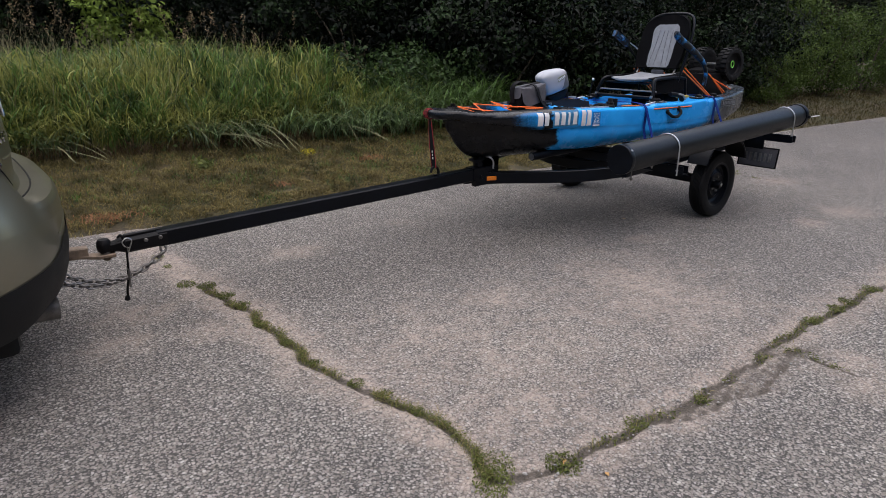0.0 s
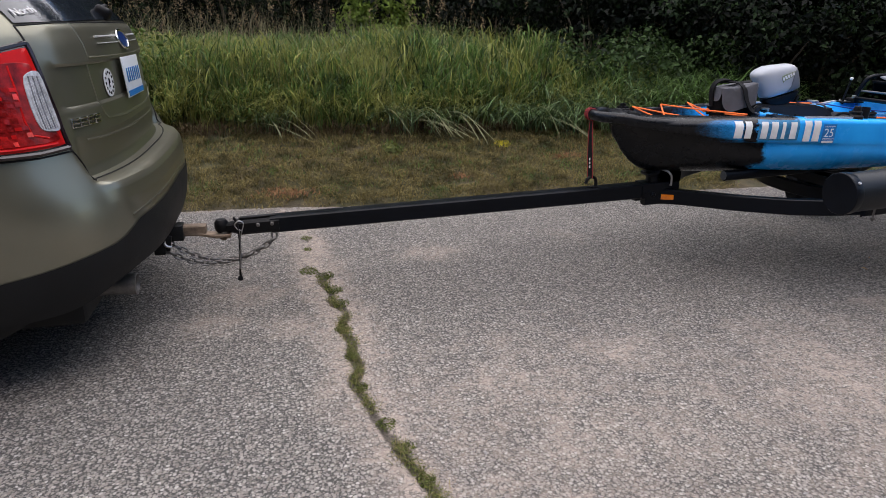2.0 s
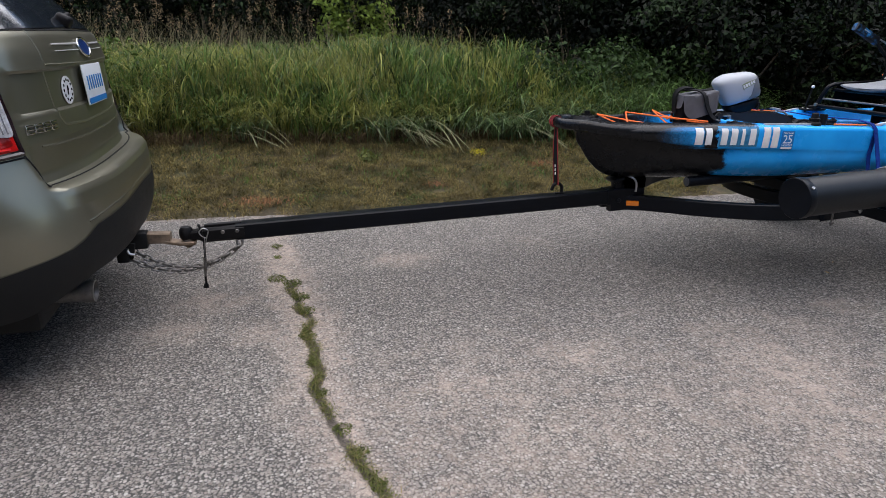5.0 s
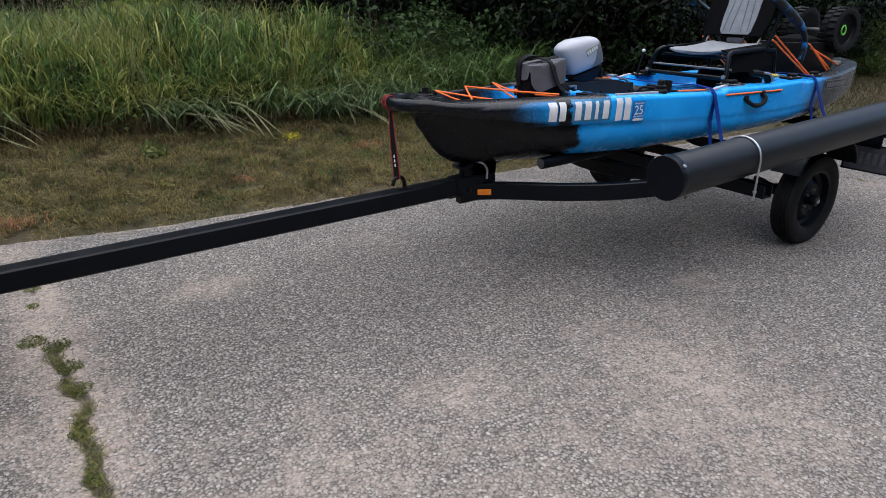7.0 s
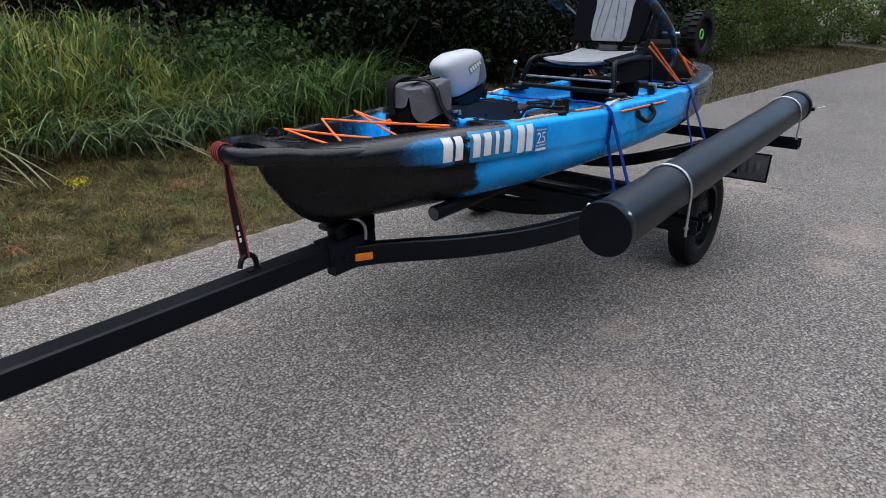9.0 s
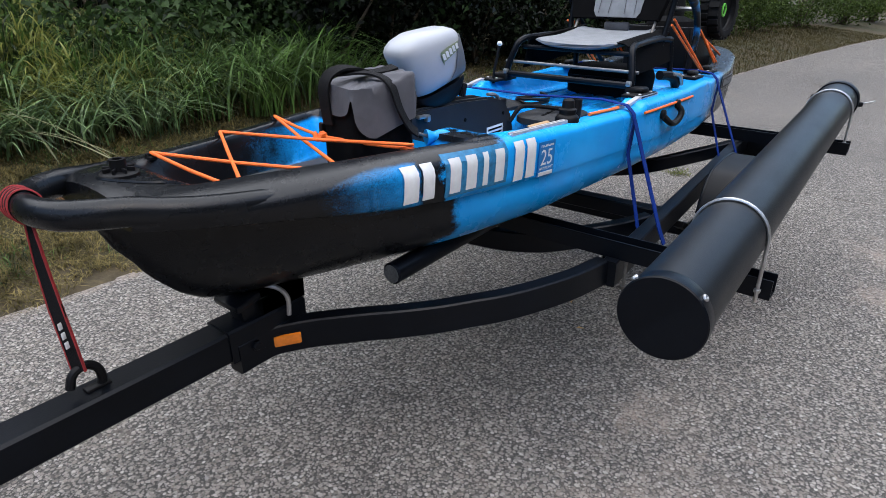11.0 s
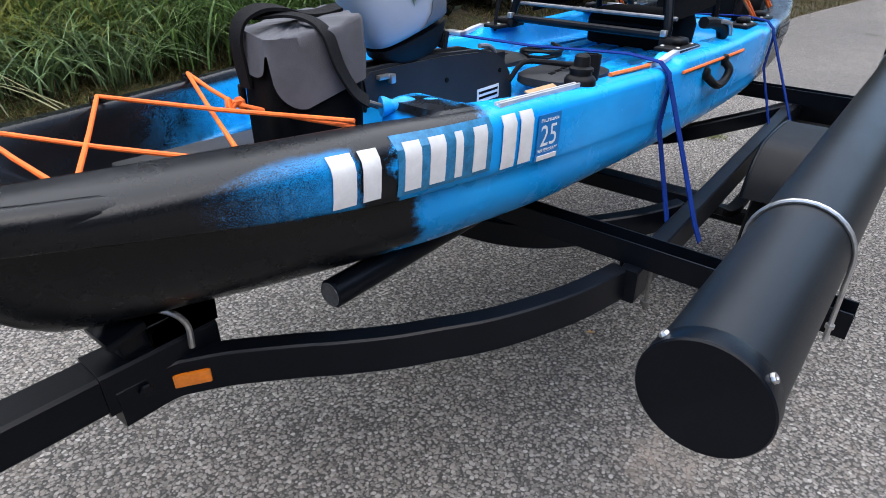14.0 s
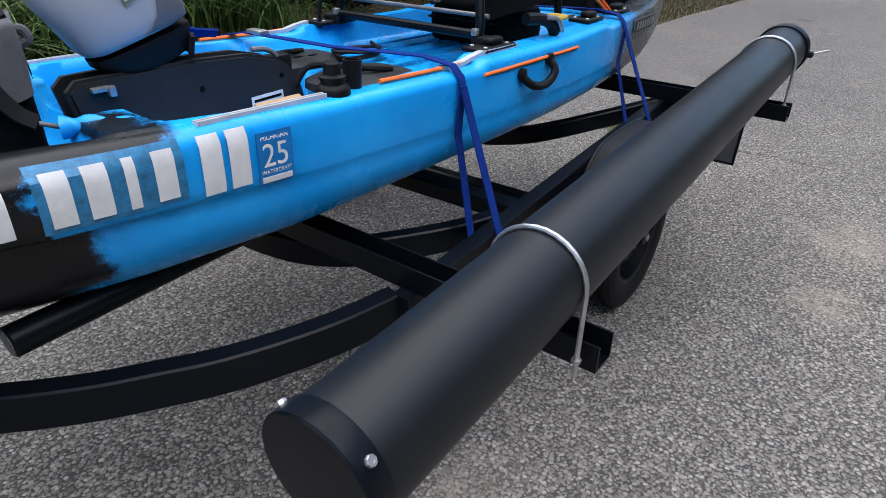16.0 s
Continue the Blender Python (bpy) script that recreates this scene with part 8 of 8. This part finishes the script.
def build_weeds():
    crack_weeds(CRACK_A, 0.36, 1.0, 1900, 0.0095, "crack_weeds", "low green weeds growing in the road crack")
    crack_weeds(CRACK_B, 0.0, 1.0, 420, 0.013, "crack_weeds", "sparse weeds in the broken road joint")
    for at, n, r in (((0.87, 3.14), 190, 0.06), ((0.95, 3.05), 200, 0.06), ((0.985, 2.86), 170, 0.055), ((1.0, 2.68), 150, 0.05), ((0.985, 2.42), 150, 0.045), ((0.99, 2.17), 90, 0.035), ((1.0, 1.93), 80, 0.03), ((1.05, 1.68), 100, 0.04), ((1.1, 1.55), 70, 0.03), ((1.12, 1.38), 90, 0.035), ((1.12, 0.98), 260, 0.08), ((1.06, 0.92), 230, 0.075), ((1.30, 0.85), 240, 0.07), ((1.675, 0.835), 120, 0.05), ((3.1, 0.795), 130, 0.05), ((3.35, 0.785), 140, 0.05), ((3.5, 0.78), 150, 0.055), ((3.8, 0.76), 150, 0.06), ((0.885, 3.72), 90, 0.045), ((0.88, 3.52), 50, 0.03), ((6.42, 2.9), 90, 0.06), ((2.0, 0.766), 80, 0.04), ((4.2, 0.73), 130, 0.06)):
        weed(at, int(n * 1.5), r * 0.85, 0.0115, M_WEED, "small clump of green weeds growing from the crack", "weed_clump", 0.35)
    crack_weeds(CRACK_C, 0.1, 0.9, 420, 0.014, "crack_weeds", "sparse weeds in the short side crack")
    weed((6.447, 2.87), 90, 0.07, 0.02, M_WEED, "low green weed in the road behind the trailer", "weed", 0.6)
    crack_weeds([(6.44, 3.0), (6.45, 2.85), (6.42, 2.72), (6.37, 2.55)], 0.0, 1.0, 500, 0.012, "crack_weeds", "sparse weeds in the road joint behind the trailer")
    weed((2.77, 5.32), 160, 0.075, 0.022, M_YELLOW, "low yellow-flowering plant on the verge", "yellow_flower", 0.5)
    weed((1.72, 5.25), 130, 0.08, 0.05, M_WEED, "small broad-leaved green plant on the verge", "broadleaf_plant", 0.8)
    for at, r, n in (((0.80, 4.70), 0.11, 420), ((3.25, 5.05), 0.09, 240), ((2.2, 4.75), 0.06, 110)):
        b = np.c_[rng.normal(size=(n, 2)) * r, np.zeros(n)]
        ob = new("scorched_patch", blades("scorched_patch", b, rng.uniform(0.015, 0.045, n), rng.uniform(0.004, 0.009, n), rng.uniform(0.4, 1.3, n), 2, M_RUST))
        ob.location = (*at, verge_h(*at) + 0.006)
        tagged(ob, "rust-coloured patch of scorched grass on the verge", "grass", "", "stuff")
    for at in ((1.3, 5.86), (1.75, 5.82), (2.1, 5.88), (2.5, 5.8), (0.6, 5.95), (2.95, 5.85), (3.4, 5.8), (-0.1, 6.0)):
        weed(at, 90, 0.11, 0.055, M_SCRUB, "leafy dark green weed at the foot of the tall grass", "leafy_weed", 1.8, "stuff")
    weed((-0.32, 6.15), 260, 0.2, 0.06, M_LEAF_LIGHT, "leafy green shrub at the edge of the tall grass", "leafy_shrub", 4.2, "stuff")
    for at, way, n in (((1.75, 5.74), 0.0, 14), ((1.98, 5.7), -0.15, 16), ((2.25, 5.7), -0.3, 14), ((3.12, 5.64), -0.3, 8), ((0.6, 5.85), -0.2, 9), ((-0.2, 5.9), -2.8, 8)):
        fallen_stems(at, way, n)
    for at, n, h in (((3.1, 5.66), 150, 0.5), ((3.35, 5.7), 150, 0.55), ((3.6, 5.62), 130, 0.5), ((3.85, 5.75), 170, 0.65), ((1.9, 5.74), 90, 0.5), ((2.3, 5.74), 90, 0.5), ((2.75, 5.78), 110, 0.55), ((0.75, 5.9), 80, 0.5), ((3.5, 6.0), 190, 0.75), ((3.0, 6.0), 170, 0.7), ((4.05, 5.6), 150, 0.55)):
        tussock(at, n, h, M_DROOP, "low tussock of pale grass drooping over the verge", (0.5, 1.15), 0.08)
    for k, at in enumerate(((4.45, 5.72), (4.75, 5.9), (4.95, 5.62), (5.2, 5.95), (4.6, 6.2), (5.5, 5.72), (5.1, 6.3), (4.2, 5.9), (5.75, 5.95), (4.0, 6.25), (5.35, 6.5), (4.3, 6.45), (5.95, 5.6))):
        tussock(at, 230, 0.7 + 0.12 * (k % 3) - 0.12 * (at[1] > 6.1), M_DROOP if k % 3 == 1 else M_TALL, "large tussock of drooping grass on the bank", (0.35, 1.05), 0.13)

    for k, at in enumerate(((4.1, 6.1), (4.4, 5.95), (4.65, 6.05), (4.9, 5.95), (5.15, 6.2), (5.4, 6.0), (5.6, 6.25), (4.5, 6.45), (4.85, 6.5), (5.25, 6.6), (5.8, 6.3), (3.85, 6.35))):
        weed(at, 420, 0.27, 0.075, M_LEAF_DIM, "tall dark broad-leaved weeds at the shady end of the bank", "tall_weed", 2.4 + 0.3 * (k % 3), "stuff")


def bush_meshes(seed, n, r, leaf, clumps):
    """Leaves of a bush as one mesh: many clumps in an uneven ellipsoid about the origin's top."""
    g = np.random.default_rng(seed)
    d = g.normal(size=(clumps, 3))
    d /= np.linalg.norm(d, axis=1)[:, None]
    c = d * (g.uniform(0.35, 1.0, clumps) ** 0.6)[:, None] * np.array(r) * g.uniform(0.75, 1.15, clumps)[:, None]
    k = g.integers(0, clumps, n)
    p = c[k] + g.normal(size=(n, 3)) * np.array([0.13, 0.13, 0.1]) * (sum(r) / 3)
    nm = p / np.array(r) + g.normal(size=(n, 3)) * 0.7 + np.array([0, 0, 0.7])
    v = leaves(p, nm, g.uniform(0.6, 1.3, n) * leaf, 0.35)
    return v.reshape(-1, 3), c


def make_bush(seed, r, n, leaf, mat, label, name="bush", trunk=0.0):
    """A bush or tree: tapered stems with limbs, and a crown of leaves; its origin at the ground."""
    zc = trunk + r[2] * 0.92
    v, c = bush_meshes(seed, n, r, leaf, 46)
    v[:, 2] += zc
    v[:, 2] = np.maximum(v[:, 2], 0.03)
    root = new(name)
    tagged(root, label, "tree" if trunk else "bush", "roadside thicket")
    OFF[root.name] = Vector((0, 0, 0))
    ob = new("crown", mesh_of("crown", v, np.arange(len(v)).reshape(-1, 4), mat))
    ob.parent = root
    g = random.Random(seed)
    bm = bmesh.new()
    base = 0.05 + 0.03 * trunk
    if trunk:
        sweep(bm, smooth_path([(0, 0, -0.1), (0.06, 0.03, trunk * 0.5), (-0.03, 0.05, trunk), (0.05, 0, zc + r[2] * 0.5)], 4), circle(base, 9), None, False, [1.25, 1.1, 1.0, 0.95, 0.9, 0.85, 0.8, 0.75, 0.7, 0.6, 0.5, 0.4, 0.3])
    for k in range(9):
        q = Vector(c[g.randrange(len(c))]) + Vector((0, 0, zc))
        s = Vector((g.uniform(-0.1, 0.1), g.uniform(-0.1, 0.1), trunk * g.uniform(0.6, 1.1)))
        pts = smooth_path([s, s.lerp(q, 0.5) + Vector((g.uniform(-0.1, 0.1), g.uniform(-0.1, 0.1), 0.12)), q], 3)
        sweep(bm, pts, circle(0.022 + 0.008 * trunk, 6), None, False, [1 - 0.75 * i / (len(pts) - 1) for i in range(len(pts))])
    part("trunk" if trunk else "stem", bm, M_BARK, root)
    return root


def build_trees():
    g = random.Random(11)
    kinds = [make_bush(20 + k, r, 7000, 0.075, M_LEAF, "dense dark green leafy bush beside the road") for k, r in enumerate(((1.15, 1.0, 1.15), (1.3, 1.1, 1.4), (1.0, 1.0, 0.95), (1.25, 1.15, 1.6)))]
    spots = [(5.9, 7.2), (7.1, 7.3), (6.6, 6.9), (8.2, 7.0), (9.2, 7.1), (10.3, 6.9), (11.6, 6.9), (7.7, 8.2), (9.6, 8.2), (5.0, 8.0), (3.9, 8.9), (6.2, 8.6), (4.9, 9.6), (2.9, 10.2), (1.6, 10.9), (0.2, 11.3), (-1.2, 11.2), (-2.8, 11.8), (-4.4, 11.6), (-6.2, 12.2), (3.6, 10.9), (0.9, 12.3), (-2.0, 12.9), (13.2, 6.8), (14.8, 6.9), (8.8, 6.3), (10.6, 6.2), (12.3, 6.2), (7.2, 6.4), (6.2, 6.2), (5.6, 6.9), (-8.0, 11.8), (16.3, 7.6), (18.4, 7.8), (20.8, 7.9), (23.5, 7.7)]
    for k, (x, y) in enumerate(spots):
        src = kinds[k % 4]
        ob = src if k < 4 else copy_thing(src, Matrix.Identity(4))
        ob.matrix_basis = Matrix.LocRotScale((x, y, verge_h(x, y) - 0.1), Euler((0, 0, g.uniform(0, 6.28))), (g.uniform(0.9, 1.2),) * 3)
    light = [make_bush(40 + k, r, n, 0.07, m, "light green young bush at the edge of the thicket", "young_bush") for k, (r, n, m) in enumerate((((0.55, 0.55, 0.75), 3600, M_SAPLING), ((1.2, 1.1, 1.3), 6500, M_LEAF_LIGHT)))]
    for k, (i, x, y, s) in enumerate(((0, 2.2, 9.6, 1.15), (1, 14.6, 6.0, 0.7), (1, 16.5, 5.9, 0.9), (1, 19.0, 5.7, 1.0), (1, 21.5, 5.6, 1.0), (1, 15.6, 6.6, 1.1), (1, 24.5, 5.0, 1.2), (1, 28.5, 4.2, 1.4), (1, 13.4, 5.7, 0.5), (1, 26, 6.2, 1.6), (1, 32, 3.6, 1.6))):
        ob = light[i] if k < 2 else copy_thing(light[i], Matrix.Identity(4))
        ob.matrix_basis = Matrix.LocRotScale((x, y, verge_h(x, y) - 0.05), Euler((0, 0, g.uniform(0, 6.28))), (s, s, s))
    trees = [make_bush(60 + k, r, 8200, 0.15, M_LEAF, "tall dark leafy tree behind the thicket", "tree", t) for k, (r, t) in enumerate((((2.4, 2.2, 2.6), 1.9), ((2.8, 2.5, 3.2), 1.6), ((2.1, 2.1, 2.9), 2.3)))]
    spots = [(7.5, 9.8), (10.5, 9.3), (4.0, 12.4), (13.5, 9.2), (0.5, 14.2), (-3.2, 14.6), (-7.0, 14.5), (7.0, 13.0), (11.0, 13.0), (16.8, 9.2), (20.5, 9.4), (-11.0, 15.0), (15.0, 13.5), (25.0, 9.0), (30.0, 8.5), (2.0, 17.5), (-5.0, 18.0), (9.0, 17.0), (20.0, 14.0), (36.0, 7.5), (-15.5, 15.5)]
    for k, (x, y) in enumerate(spots):
        src = trees[k % 3]
        ob = src if k < 3 else copy_thing(src, Matrix.Identity(4))
        s = g.uniform(0.95, 1.25)
        ob.matrix_basis = Matrix.LocRotScale((x, y, verge_h(x, y) - 0.1), Euler((0, 0, g.uniform(0, 6.28))), (s, s, s))


def build_far_woods():
    """Dense woods closing the view behind the trees, and an unseen row added across the road, leaf clump by leaf clump.
    """
    g = np.random.default_rng(5)
    n = 80000
    x = g.uniform(-45, 60, n)
    y = 19.5 - 0.12 * np.maximum(0, x - 8) + g.uniform(0, 3, n)
    z = 10.5 * g.uniform(0, 1, n) ** 0.9
    # Two fifths form the unseen row, added to darken what glossy sides reflect.
    unseen_side = np.arange(n) % 5 < 2
    y = np.where(unseen_side, -11.0 - g.uniform(0, 3, n), y)
    c = np.c_[x, y, z]
    v = leaves(c, np.c_[g.normal(size=(n, 1)) * 0.6, np.where(unseen_side, 1.0, -1.0), 0.6 + 0.5 * g.normal(size=n)], g.uniform(0.6, 1.3, n), 0.3)
    stuff("far_woods", mesh_of("far_woods", v.reshape(-1, 3), np.arange(n * 4).reshape(-1, 4), M_LEAF), "dark dense woods behind the trees, with an unseen added row across the road", "woods")


def build_litter():
    """Loose stones on the road and a few dry leaves."""
    bm = bmesh.new()
    bmesh.ops.create_icosphere(bm, subdivisions=1, radius=1.0)
    base_v = np.array([v.co for v in bm.verts])
    base_f = np.array([[v.index for v in f.verts] for f in bm.faces])
    bm.free()
    n = 900
    x, y = rng.uniform(-0.5, 6.5, n), rng.uniform(0.2, 4.3, n)
    k = rng.uniform(0, 1, n) < 0.35
    u = rng.uniform(0, 1, n)
    bx, by = np.interp(u, np.linspace(0, 1, len(CRACK_B)), [p[0] for p in CRACK_B]), np.interp(u, np.linspace(0, 1, len(CRACK_B)), [p[1] for p in CRACK_B])
    x, y = np.where(k, bx + rng.normal(size=n) * 0.12, x), np.where(k, by + rng.normal(size=n) * 0.1, y)
    s = rng.uniform(0.0025, 0.0065, n)[:, None, None] * (1 + 0.35 * rng.normal(size=(n, 1, 3))) * np.array([1, 1, 0.6])
    v = base_v[None] * (1 + 0.2 * rng.normal(size=(n, len(base_v), 1))) * s + np.stack([x, y, 0.002 + 0 * x], 1)[:, None]
    f = (np.arange(n) * len(base_v))[:, None, None] + base_f
    stuff("loose_stones", mesh_of("loose_stones", v.reshape(-1, 3), f.reshape(-1, 3), M_STONE), "loose pale stone chips on the road", "gravel")
    for q in ((1.32, 0.86), (4.15, 2.62), (3.95, 2.5), (1.36, 0.72)):
        c = np.array([[q[0], q[1], 0.006]])
        v = leaves(c, np.array([[0.2, 0.1, 1.0]]), np.array([0.035]), 0.1)
        tagged(new("dry_leaf", mesh_of("dry_leaf", v.reshape(-1, 3), np.arange(4).reshape(1, 4), M_DRYLEAF)), "fallen dry brown leaf on the road", "leaf", "fallen leaves")


build_grass()
build_weeds()
build_trees()
build_far_woods()
build_litter()
